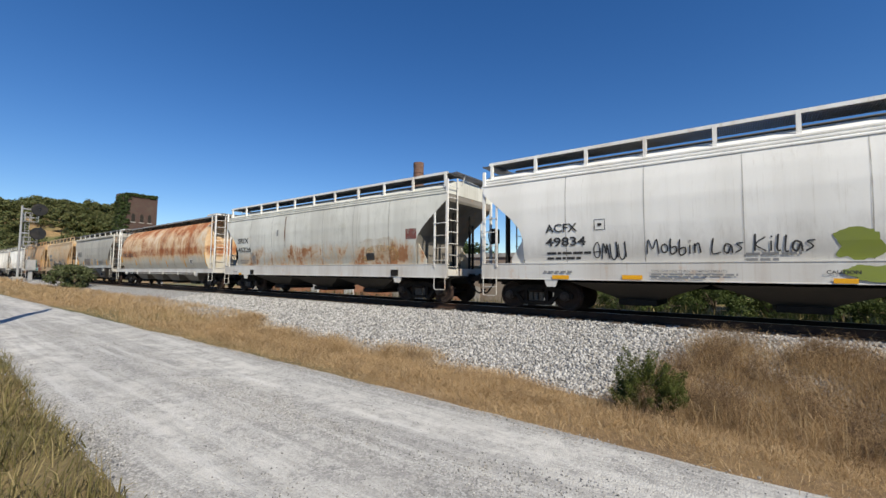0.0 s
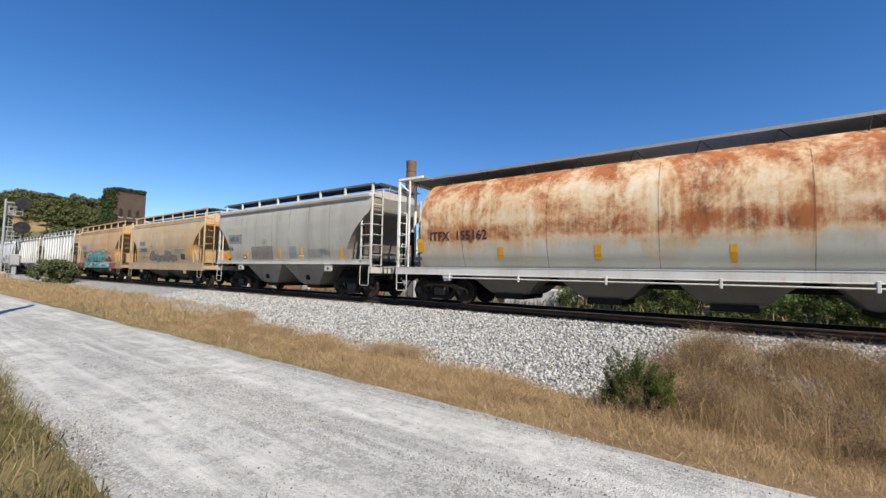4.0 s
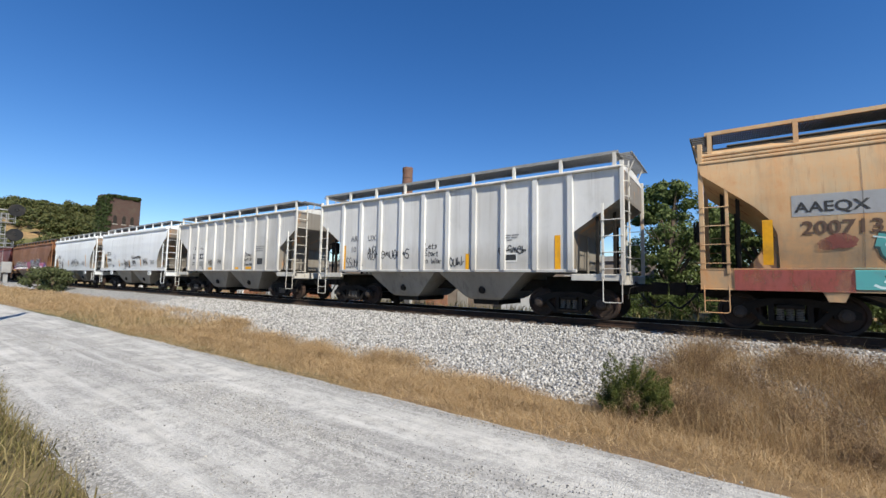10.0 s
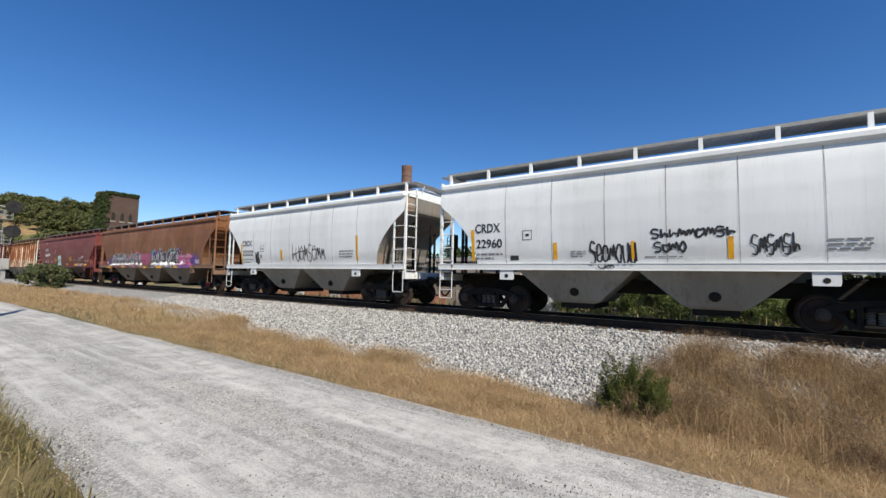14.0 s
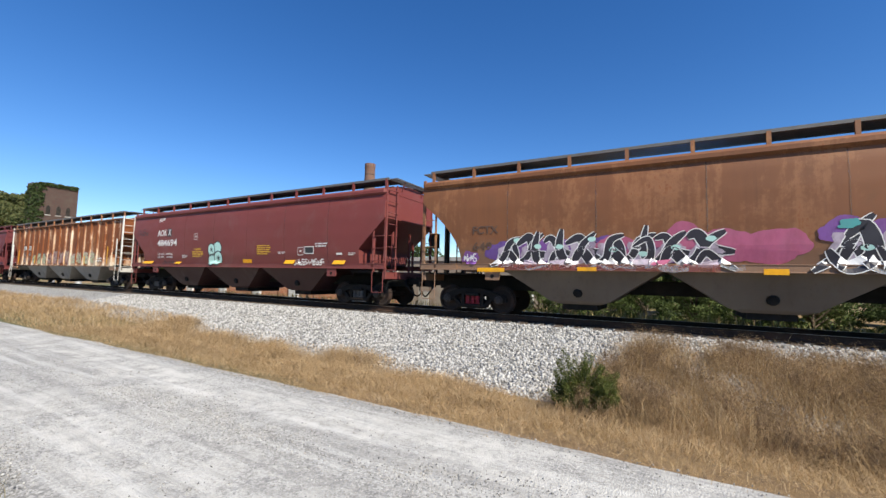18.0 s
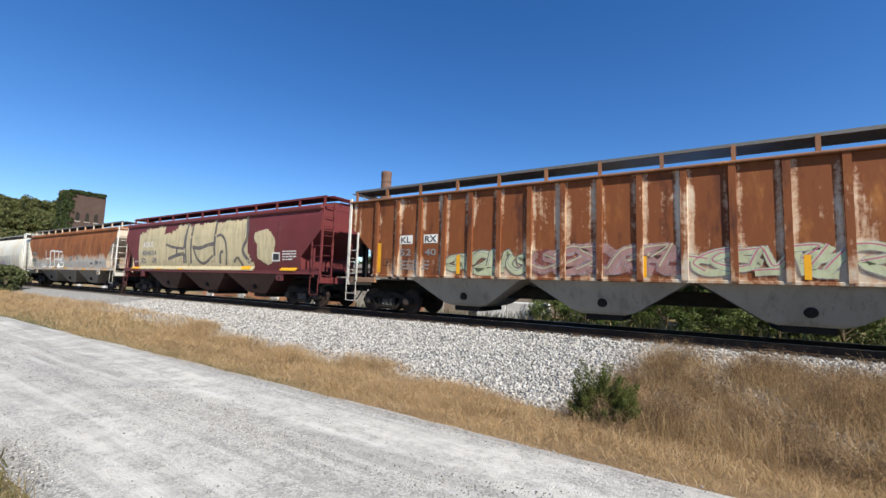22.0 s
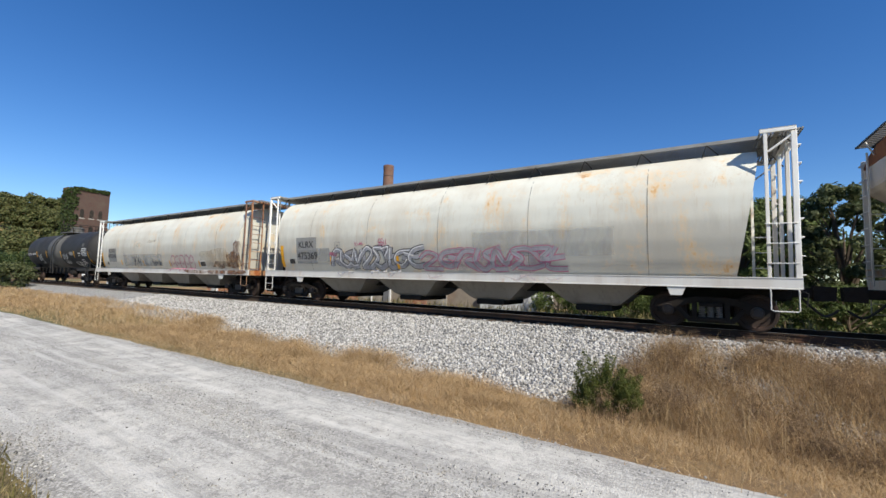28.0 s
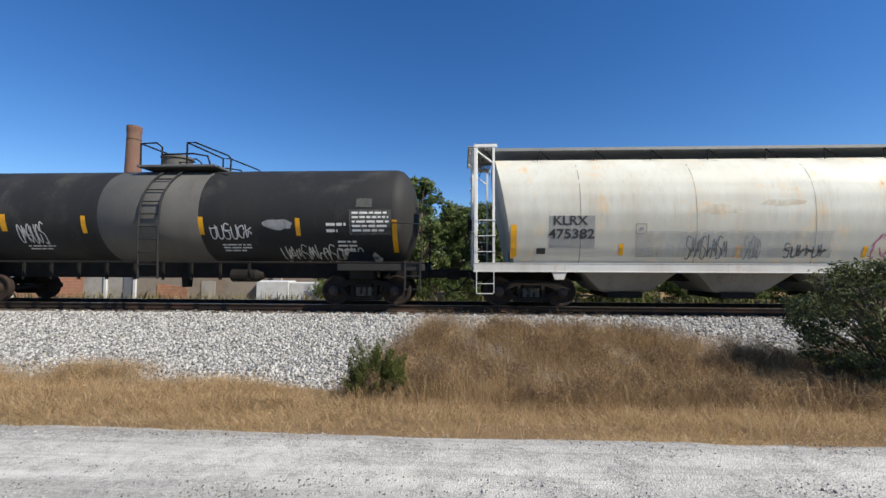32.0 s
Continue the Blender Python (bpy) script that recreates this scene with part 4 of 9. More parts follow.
            foot.tube([(xa - e * 0.02, s * 1.53, sill_lo + 0.14), (xa - e * 0.02, s * 1.57, sill_lo - 0.05), (xa - e * 0.02, s * 1.57, deep + 0.02), (xa - e * 0.06, s * 1.57, deep), (xb + e * 0.05, s * 1.57, deep), (xb, s * 1.57, deep + 0.03), (xb, s * 1.57, sill_lo - 0.05), (xb, s * 1.53, sill_lo + 0.14)], 0.014, 6)
            if e < 0:
                foot.cyl((xa - e * 0.02, s * 1.57, deep + 0.27), (xb, s * 1.57, deep + 0.27), 0.012, n=6)
            part("stirrup_step", foot, frame_paint, car)
            if right_hand or kind == "drum":
                g = Geo()
                g.box(*span_x(0.0, -0.035), s * 0.98 - 0.025, s * 0.98 + 0.025, 1.1, top + 0.1, 0.006)
                z = 1.3
                while z < top:
                    g.tube([(e * L, s * 1.46, z), (e * (L + 0.06), s * 1.46, z), (e * (L + 0.06), s * 0.98, z), (e * (L + 0.02), s * 0.96, z)], 0.014, 6)
                    z += 0.4
                part("end_ladder", g, frame_paint, car)
            else:
                for z in (1.55, 2.0):
                    g = Geo().tube([(e * L, s * 1.46, z), (e * (L + 0.07), s * 1.44, z), (e * (L + 0.07), s * 1.02, z), (e * L, s * 1.0, z)], 0.013, 6)
                    part("grab_iron", g, frame_paint, car)
            # uncoupling lever along the end
            part("uncoupling_lever", Geo().tube([(e * (L + 0.05), s * 1.5, 0.62), (e * (L + 0.09), s * 1.47, 0.9), (e * (L + 0.1), s * 1.2, 0.93), (e * (L + 0.12), s * 0.4, 0.95), (e * (L + 0.3), s * 0.16, 1.0)], 0.014, 6), STEEL_DARK, car)
            # struts that carry the overhang
            for y_, xi in ((0.55, 0.45), (1.25, 0.75)):
                x = e * (L - xi)
                zt = 4.0 if kind != "drum" else 4.3
                while zt > 1.5 and cut_at(cut, zt) > xi - 0.05:
                    zt += 0.05
                    if zt > 4.3:
                        break
                zz = 1.3
                while zz < 4.2 and cut_at(cut, zz) > xi:
                    zz += 0.03
                if kind == "drum":
                    continue
                part("end_strut", Geo().box(x - 0.04, x + 0.04, s * y_ - 0.04, s * y_ + 0.04, 1.2, zz + 0.02, 0.008), posts or STEEL_DARK, car)
        # lower bulkhead behind the platform
        xin = L - cut_at(cut, 1.5)
        x0, x1 = sorted((e * (xin - 0.02), e * (xin + 0.03)))
        part("bulkhead_stiffener", Geo().box(x0, x1, -0.05, 0.05, 1.2, 2.6 if kind != "drum" else 4.0, 0.01), end_paint, car)
        if kind == "centre":
            for s in (-1, 1):
                xo = e * (L - 1.0)
                xi_ = e * (xin + 0.05)
                g = Geo().prism([(min(xo, xi_), 1.22), (max(xo, xi_), 1.22), (max(xo, xi_), 1.55 if e > 0 else 2.15), (min(xo, xi_), 2.15 if e > 0 else 1.55)], s * 1.38, s * 1.41)
                part("shear_plate", g, paint, car)
        # brake wheel on one end
        if e < 0:
            g = Geo()
            ringp = [(-(L + 0.14), -0.62 + 0.26 * math.cos(a), 2.35 + 0.26 * math.sin(a)) for a in (k * math.pi / 9 for k in range(19))]
            g.tube(ringp, 0.016, 5)
            for k_ in range(4):
                a = k_ * math.pi / 2
                g.tube([(-(L + 0.1), -0.62, 2.35), (-(L + 0.14), -0.62 + 0.26 * math.cos(a), 2.35 + 0.26 * math.sin(a))], 0.014, 5)
            g.box(-(L + 0.1), -(L - 0.05), -0.8, -0.44, 2.1, 2.6, 0.02)
            part("brake_wheel", g, STEEL_DARK, car)
            part("brake_post", Geo().box(-(L + 0.02), -(L - 0.06), -0.68, -0.56, 1.2, 2.2, 0.01), STEEL_DARK, car)
        # coupler and hose
        g = Geo().box(*span_x(0.1, -0.45), -0.11, 0.11, 0.8, 1.02, 0.03)
        g.prism([(e * (L + 0.4), 0.72), (e * (L + 0.78), 0.74), (e * (L + 0.8), 1.06), (e * (L + 0.4), 1.08)], -0.17, 0.13)
        part("coupler", g, TRUCK_STEEL, car)
        hose = curve_through([(e * (L + 0.1), -0.45, 0.85), (e * (L + 0.3), -0.42, 0.6), (e * (L + 0.55), -0.35, 0.4), (e * (L + 0.78), -0.3, 0.55)], 5)
        part("brake_hose", Geo().tube(hose, 0.028, 6), RUBBER, car)
    # roof walk
    zb, y0, y1 = {"centre": (4.64, 0.45, 1.34), "curved": (4.58, 0.42, 1.28), "drum": (4.56, 0.01, 0.84), "ribbed": (4.55, 0.5, 1.4)}[kind]
    for s in (-1, 1):
        outer = s * y1
        g = Geo()
        n = int((length - 0.3) / 0.046)
        for i in range(n):
            x = -L + 0.15 + (length - 0.3) * (i + 0.5) / n
            g.box(x - 0.0155, x + 0.0155, min(s * y0, outer), max(s * y0, outer), zb - 0.032, zb - 0.004)
        for k_ in range(6):
            y_ = s * (y0 + (y1 - y0) * k_ / 5)
            g.box(-L + 0.15, L - 0.15, y_ - 0.012, y_ + 0.012, zb - 0.03, zb)
        walkb = part("running_board", g, board, car)
        part("board_edge", Geo().box(-L + 0.15, L - 0.15, outer - 0.022, outer + 0.022, zb - 0.06, zb + 0.022), trim if kind == "centre" else board, walkb)
        n = int(length / 1.5)
        for i in range(n + 1):
            x = -L + 0.25 + (2 * L - 0.5) * i / n
            zr = 4.1 if kind != "drum" else 4.2
            g = Geo().prism([(x - 0.045, zr), (x + 0.045, zr), (x + 0.045, zb - 0.02), (x - 0.045, zb - 0.02)], outer - 0.03, outer + 0.03) if kind != "drum" else Geo().tube([(x, s * 0.98, 4.16), (x + 0.1, outer, zb - 0.05), (x + 0.35, s * 0.95, 4.2)], 0.016, 5)
            part("board_bracket", g, trim if kind != "drum" else STEEL_DARK, walkb)
    for e in (-1, 1):
        x0, x1 = sorted((e * (L - 0.3), e * (L + 0.16)))
        g = Geo()
        for k_ in range(16):
            y_ = -1.2 + 2.4 * k_ / 15
            g.box(x0, x1, y_ - 0.03, y_ + 0.03, zb - 0.05, zb - 0.02)
        for x in (x0, x1 - 0.03):
            g.box(x, x + 0.03, -1.25, 1.25, zb - 0.055, zb - 0.012)
        part("end_walk", g, board, car)
        for s in (-1, 1):
            part("walk_brace", Geo().tube([(e * (L + 0.12), s * 0.65, zb - 0.05), (e * (L - 0.02), s * 0.65, zb - 0.38)], 0.02, 5), frame_paint, car)
    # loading hatches down the middle of the roof
    if kind != "drum":
        n = max(3, int(length / 3.6))
        zr = ROOFS[kind][-1][1]
        for i in range(n):
            xa, xb = -L + 0.6 + (2 * L - 1.2) * i / n, -L + 0.6 + (2 * L - 1.2) * (i + 1) / n - 0.025
            g = Geo().box(xa, xb, -0.34, 0.34, zr - 0.12, zr + 0.03, 0.02)
            g.box(xa - 0.015, xb + 0.015, -0.38, 0.38, zr + 0.03, zr + 0.08, 0.02)
            part("hatch_cover", g, HATCH, car)
    if kind == "drum":
        for e in (-1, 1):
            reach = cut_at(cut, 4.1)
            for s in (-1, 1):
                part("end_frame_post", Geo().box(*sorted((e * (L - 0.08), e * L)), s * 0.55 - 0.04, s * 0.55 + 0.04, 1.2, 4.44, 0.01), frame_paint, car)
                part("end_frame_rail", Geo().box(*sorted((e * L, e * (L - reach))), s * 1.5 - 0.03, s * 1.5 + 0.03, 4.42, 4.5, 0.01), frame_paint, car)
                part("end_frame_brace", Geo().tube([(e * (L - 0.05), s * 1.5, 4.35), (e * (L - 0.5), s * 1.5, 4.0)], 0.025, 6), frame_paint, car)
            part("end_frame_header", Geo().box(*sorted((e * (L - 0.08), e * L)), -1.5, 1.5, 4.42, 4.5, 0.01), frame_paint, car)
            g = Geo()
            for k_ in range(int(reach / 0.07)):
                x = e * (L - 0.04 - k_ * 0.07)
                g.box(x - 0.02, x + 0.02, -1.5, 1.5, 4.5, 4.53)
            for k_ in range(5):
                g.box(*sorted((e * L, e * (L - reach))), -1.45 + 0.72 * k_ - 0.02, -1.45 + 0.72 * k_ + 0.02, 4.49, 4.535)
            part("end_roof_grate", g, board, car)
    for e in (-1, 1):
        add_truck(car, e * (L - 1.62), springs)
    return car

# ---- the train's wagons, front to rear ----
def run(t):
    """How far the train has gone, in metres; it gathers speed slowly."""
    return 8.0 * t + 0.0165 * t * t


TRAIN = []


def couple(car, s_left, s_right):
    TRAIN.append((car, (s_left + s_right) / 2))


WHITE = coat("white_hopper_paint", (0.8, 0.79, 0.75), 1, 0.15, 0.15, (0.45, 0.41, 0.34), 0.0, smudge=0.2, smudge_col=(0.4, 0.37, 0.31))
WHITE_TRIM = coat("white_sill_paint", (0.8, 0.8, 0.77), 2, 0.3, 0.3, (0.4, 0.25, 0.14), 0.1)
GREYW = coat("chalky_grey_white_paint", (0.655, 0.655, 0.598), 3, 0.35, 0.4, (0.3, 0.28, 0.23), 0.34, (1.9, 2.9), rust_lift=(0.05, -0.16), rust_cols=((0.146, 0.0672, 0.0336), (0.314, 0.146, 0.0672), (0.504, 0.336, 0.19)), smudge=0.5, smudge_col=(0.25, 0.24, 0.19), low=0.5, low_col=(0.24, 0.22, 0.17))
SILVERW = coat("rusting_silver_white_paint", (0.69, 0.644, 0.54), 4, 0.3, 0.45, (0.5, 0.33, 0.16), 0.52, (1.5, 2.3), rust_cols=((0.157, 0.0504, 0.0224), (0.336, 0.112, 0.0392), (0.582, 0.325, 0.112)), rust_lift=(-0.16, 0.0), crown=(3.3, 4.0, 0.06), band=(2.15, 2.6, 0.06), soft=2.2, low=0.5, low_col=(0.3, 0.3, 0.26))
GREYB = coat("dusty_grey_paint", (0.437, 0.414, 0.362), 5, 0.35, 0.65, (0.27, 0.25, 0.22), 0.0, smudge=0.5)
TAN = coat("rust_stained_tan_paint", (0.56, 0.45, 0.3), 6, 0.4, 0.6, (0.24, 0.16, 0.095), 0.26, smudge=0.5, smudge_col=(0.25, 0.18, 0.115), soft=2.4, low=0.55, low_top=2.6, low_col=(0.18, 0.145, 0.11), rust_cols=((0.22, 0.09, 0.034), (0.42, 0.19, 0.067), (0.54, 0.33, 0.16)))
TAN_B = coat("orange_tan_paint", (0.52, 0.39, 0.24), 7, 0.4, 0.6, (0.24, 0.135, 0.07), 0.3, smudge=0.55, smudge_col=(0.24, 0.165, 0.1), soft=2.6, low=0.6, low_top=2.5, low_col=(0.16, 0.115, 0.08), rust_cols=((0.22, 0.085, 0.03), (0.44, 0.18, 0.06), (0.58, 0.31, 0.13)))
TAN_END = coat("orange_stained_end_paint", (0.575, 0.345, 0.149), 24, 0.4, 0.5, (0.3, 0.13, 0.05), 0.4)
RUST_FRAME = coat("rusty_brown_frame", (0.23, 0.103, 0.0575), 25, 0.4, 0.4, (0.4, 0.36, 0.3), 0.3)
LIGHTG = coat("grimy_pale_grey_paint", (0.632, 0.632, 0.621), 8, 0.35, 0.4, (0.3, 0.28, 0.25), 0.0)
LIGHTG_B = coat("smoky_pale_grey_paint", (0.598, 0.592, 0.575), 9, 0.4, 0.5, (0.22, 0.2, 0.17), 0.0)
CLEANW = coat("clean_white_paint", (0.747, 0.77, 0.782), 10, 0.12, 0.12, (0.45, 0.44, 0.42), 0.0, low=0.2)
BROWN = coat("faded_rust_brown_paint", (0.2, 0.08, 0.034), 11, 0.5, 0.5, (0.12, 0.05, 0.026), 0.34, smudge=0.45, smudge_col=(0.12, 0.07, 0.036), rust_cols=((0.12, 0.045, 0.02), (0.22, 0.085, 0.036), (0.28, 0.13, 0.06)))
RED = coat("oxide_red_paint", (0.172, 0.0391, 0.0356), 12, 0.25, 0.15, (0.17, 0.05, 0.04), 0.0, low=0.2, low_col=(0.13, 0.05, 0.04))
RED_B = coat("dark_maroon_paint", (0.149, 0.0287, 0.031), 13, 0.3, 0.2, (0.09, 0.025, 0.025), 0.0, low=0.2, low_col=(0.09, 0.03, 0.03))
RUSTY = coat("peeling_white_over_rust", (0.69, 0.586, 0.46), 14, 0.4, 0.5, (0.4, 0.2, 0.08), 0.8, (1.5, 2.6), soft=1.1, rust_lift=(-0.05, 0.04), posts=(-7.74, 0.9675, 0.11), rust_cols=((0.0666, 0.0209, 0.0114), (0.181, 0.0553, 0.0172), (0.343, 0.138, 0.0381)))
TWO_TONE = coat("rust_over_grey_paint", (0.483, 0.483, 0.471), 15, 0.25, 0.25, (0.3, 0.24, 0.18), 1.0, (1.25, 3.9), rust_cols=((0.123, 0.0403, 0.019), (0.258, 0.0896, 0.0291), (0.47, 0.224, 0.0784)), soft=1.6)
IVORY = coat("rust_spotted_ivory_paint", (0.61, 0.61, 0.545), 16, 0.2, 0.25, (0.42, 0.3, 0.18), 0.26, rust_cols=((0.336, 0.168, 0.0672), (0.56, 0.336, 0.146), (0.65, 0.47, 0.269)), low=0.5, low_col=(0.33, 0.3, 0.25), low_top=2.6)
# end sheets: grime, and the shade under the overhang darkened into the base colour
END_GRIME_SHADE = coat("grimy_shaded_end_paint", (0.24, 0.225, 0.2), 28, 0.5, 0.6, (0.1, 0.08, 0.065), 0.2, smudge=0.6, smudge_col=(0.1, 0.09, 0.075))
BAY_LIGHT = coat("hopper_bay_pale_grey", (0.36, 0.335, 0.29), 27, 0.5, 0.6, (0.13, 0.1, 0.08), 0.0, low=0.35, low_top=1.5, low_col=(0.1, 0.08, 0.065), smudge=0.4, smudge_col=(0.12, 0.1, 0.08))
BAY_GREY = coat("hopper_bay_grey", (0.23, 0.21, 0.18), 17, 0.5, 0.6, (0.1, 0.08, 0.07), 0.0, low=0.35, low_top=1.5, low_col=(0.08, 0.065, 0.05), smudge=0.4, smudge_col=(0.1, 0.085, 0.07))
# bays under deep sills: dirt and underbody shade both put into this colour
BAY_DARK_SHADE = coat("hopper_bay_dark_shade", (0.065, 0.055, 0.045), 18, 0.4, 0.5, (0.05, 0.04, 0.035), 0.0, low=0.0)
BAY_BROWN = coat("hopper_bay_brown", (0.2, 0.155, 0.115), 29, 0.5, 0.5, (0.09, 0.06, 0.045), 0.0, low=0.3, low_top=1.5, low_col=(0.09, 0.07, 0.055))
# darker copy of the red coats: shade below the body put into the colour
BAY_RED_SHADE = coat("hopper_bay_red_shade", (0.055, 0.019, 0.016), 19, 0.4, 0.5, (0.06, 0.03, 0.025), 0.0, low=0.0)
TANK_BLACK = coat("matt_black_tank_paint", (0.017, 0.017, 0.018), 20, 0.3, 0.25, (0.045, 0.042, 0.038), 0.0, low=0.4, low_col=(0.03, 0.027, 0.024), rough=0.6)
TANK_GREY = coat("worn_grey_tank_band", (0.11, 0.107, 0.1), 21, 0.5, 0.5, (0.055, 0.05, 0.045), 0.0, low=0.3, rough=0.6)
BROWN_TRIM = coat("brown_trim", (0.253, 0.115, 0.0575), 22, 0.4, 0.4, (0.1, 0.05, 0.03), 0.2)
CREAM_TRIM = coat("rust_stained_cream_trim", (0.667, 0.575, 0.471), 26, 0.4, 0.5, (0.4, 0.2, 0.09), 0.3)
GREY_TRIM = coat("pale_grey_trim", (0.69, 0.678, 0.632), 23, 0.4, 0.4, (0.3, 0.25, 0.2), 0.15)

CARS = {}


def build_train():
    def add(key, s0, s1, *args, **kw):
        c = hopper(args[0], args[1], s1 - s0, *args[2:], **kw)
        couple(c, s0, s1)
        CARS[key] = (c, (s1 - s0) / 2)
        return c

    add(1, -6.78, 8.8, "hopper_wagon", "white centre-flow hopper wagon with scrawled graffiti", "centre", "centre", WHITE, WHITE_TRIM, 3, BAY_DARK_SHADE, end_paint=END_GRIME_SHADE)
    add(2, -23.72, -8.15, "hopper_wagon", "chalky grey-white hopper wagon with rust patches", "centre", "centre", GREYW, WHITE_TRIM, 3, BAY_DARK_SHADE, end_paint=END_GRIME_SHADE)
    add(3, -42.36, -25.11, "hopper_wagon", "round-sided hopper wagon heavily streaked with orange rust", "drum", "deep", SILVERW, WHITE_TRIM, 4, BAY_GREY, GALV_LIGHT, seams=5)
    add(4, -55.64, -43.68, "hopper_wagon", "dusty grey two-bay hopper wagon with painted-over patches", "curved", "arc", GREYB, GREY_TRIM, 2, BAY_LIGHT, end_paint=END_GRIME_SHADE)
    add(5, -68.85, -57.38, "hopper_wagon", "rust-stained tan hopper wagon with faded graffiti", "centre", "centre", TAN, TAN, 2, BAY_DARK_SHADE, seams=4, end_paint=TAN_END)
    add(6, -82.17, -70.72, "hopper_wagon", "orange-tan hopper wagon with turquoise graffiti", "centre", "centre", TAN_B, TAN_B, 2, BAY_DARK_SHADE, seams=4, end_paint=TAN_END)
    add(7, -95.97, -83.80, "hopper_wagon", "pale grey ribbed two-bay hopper wagon", "ribbed", "rib", LIGHTG, GREY_TRIM, 2, BAY_LIGHT, GALV_LIGHT, end_paint=END_GRIME_SHADE, seams=0, ribs=10)
    add(8, -109.55, -97.64, "hopper_wagon", "smoky grey ribbed two-bay hopper wagon", "ribbed", "rib", LIGHTG_B, GREY_TRIM, 2, BAY_LIGHT, GALV_LIGHT, end_paint=END_GRIME_SHADE, seams=0, ribs=10)
    add(9, -123.18, -111.07, "hopper_wagon", "clean white two-bay hopper wagon with black tags", "curved", "arc", CLEANW, CLEANW, 2, BAY_LIGHT, GALV_LIGHT, end_paint=END_GRIME_SHADE)
    add(10, -136.88, -124.67, "hopper_wagon", "clean white two-bay hopper wagon", "curved", "arc", CLEANW, CLEANW, 2, BAY_LIGHT, GALV_LIGHT, end_paint=END_GRIME_SHADE)
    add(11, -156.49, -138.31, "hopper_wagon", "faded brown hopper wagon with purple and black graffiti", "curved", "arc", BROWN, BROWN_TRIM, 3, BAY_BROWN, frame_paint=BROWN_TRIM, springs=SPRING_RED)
    add(12, -175.53, -157.96, "hopper_wagon", "oxide-red three-bay hopper wagon with a mint-green tag", "curved", "slant", RED, RED, 3, BAY_RED_SHADE, posts=RED)
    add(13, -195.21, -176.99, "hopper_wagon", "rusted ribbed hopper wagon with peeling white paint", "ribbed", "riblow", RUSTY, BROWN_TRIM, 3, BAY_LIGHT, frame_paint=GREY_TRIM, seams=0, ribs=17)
    add(14, -214.24, -196.63, "hopper_wagon", "dark maroon hopper wagon covered in cream graffiti", "curved", "slant", RED_B, RED_B, 3, BAY_RED_SHADE, posts=RED_B, board=RED_B)
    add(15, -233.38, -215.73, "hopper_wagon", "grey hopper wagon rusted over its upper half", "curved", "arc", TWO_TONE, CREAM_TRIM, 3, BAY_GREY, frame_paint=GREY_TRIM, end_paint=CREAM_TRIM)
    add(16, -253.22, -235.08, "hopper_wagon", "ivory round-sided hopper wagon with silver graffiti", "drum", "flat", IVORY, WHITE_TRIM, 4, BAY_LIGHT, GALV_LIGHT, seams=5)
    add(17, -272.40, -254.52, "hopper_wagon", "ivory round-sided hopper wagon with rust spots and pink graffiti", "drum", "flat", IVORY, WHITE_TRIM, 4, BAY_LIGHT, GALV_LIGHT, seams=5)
    # the last hopper's trailing end has rusted brown
    last, half = CARS[17]
    for ob in last.children:
        if ob.type == "MESH" and ob.data.materials[0] == WHITE_TRIM and min(v.co.x for v in ob.data.vertices) > half - 1.4:
            ob.data.materials[0] = RUST_FRAME
    tank = tank_car(15.84)
    couple(tank, -289.63, -273.79)
    CARS[18] = (tank, 7.92)


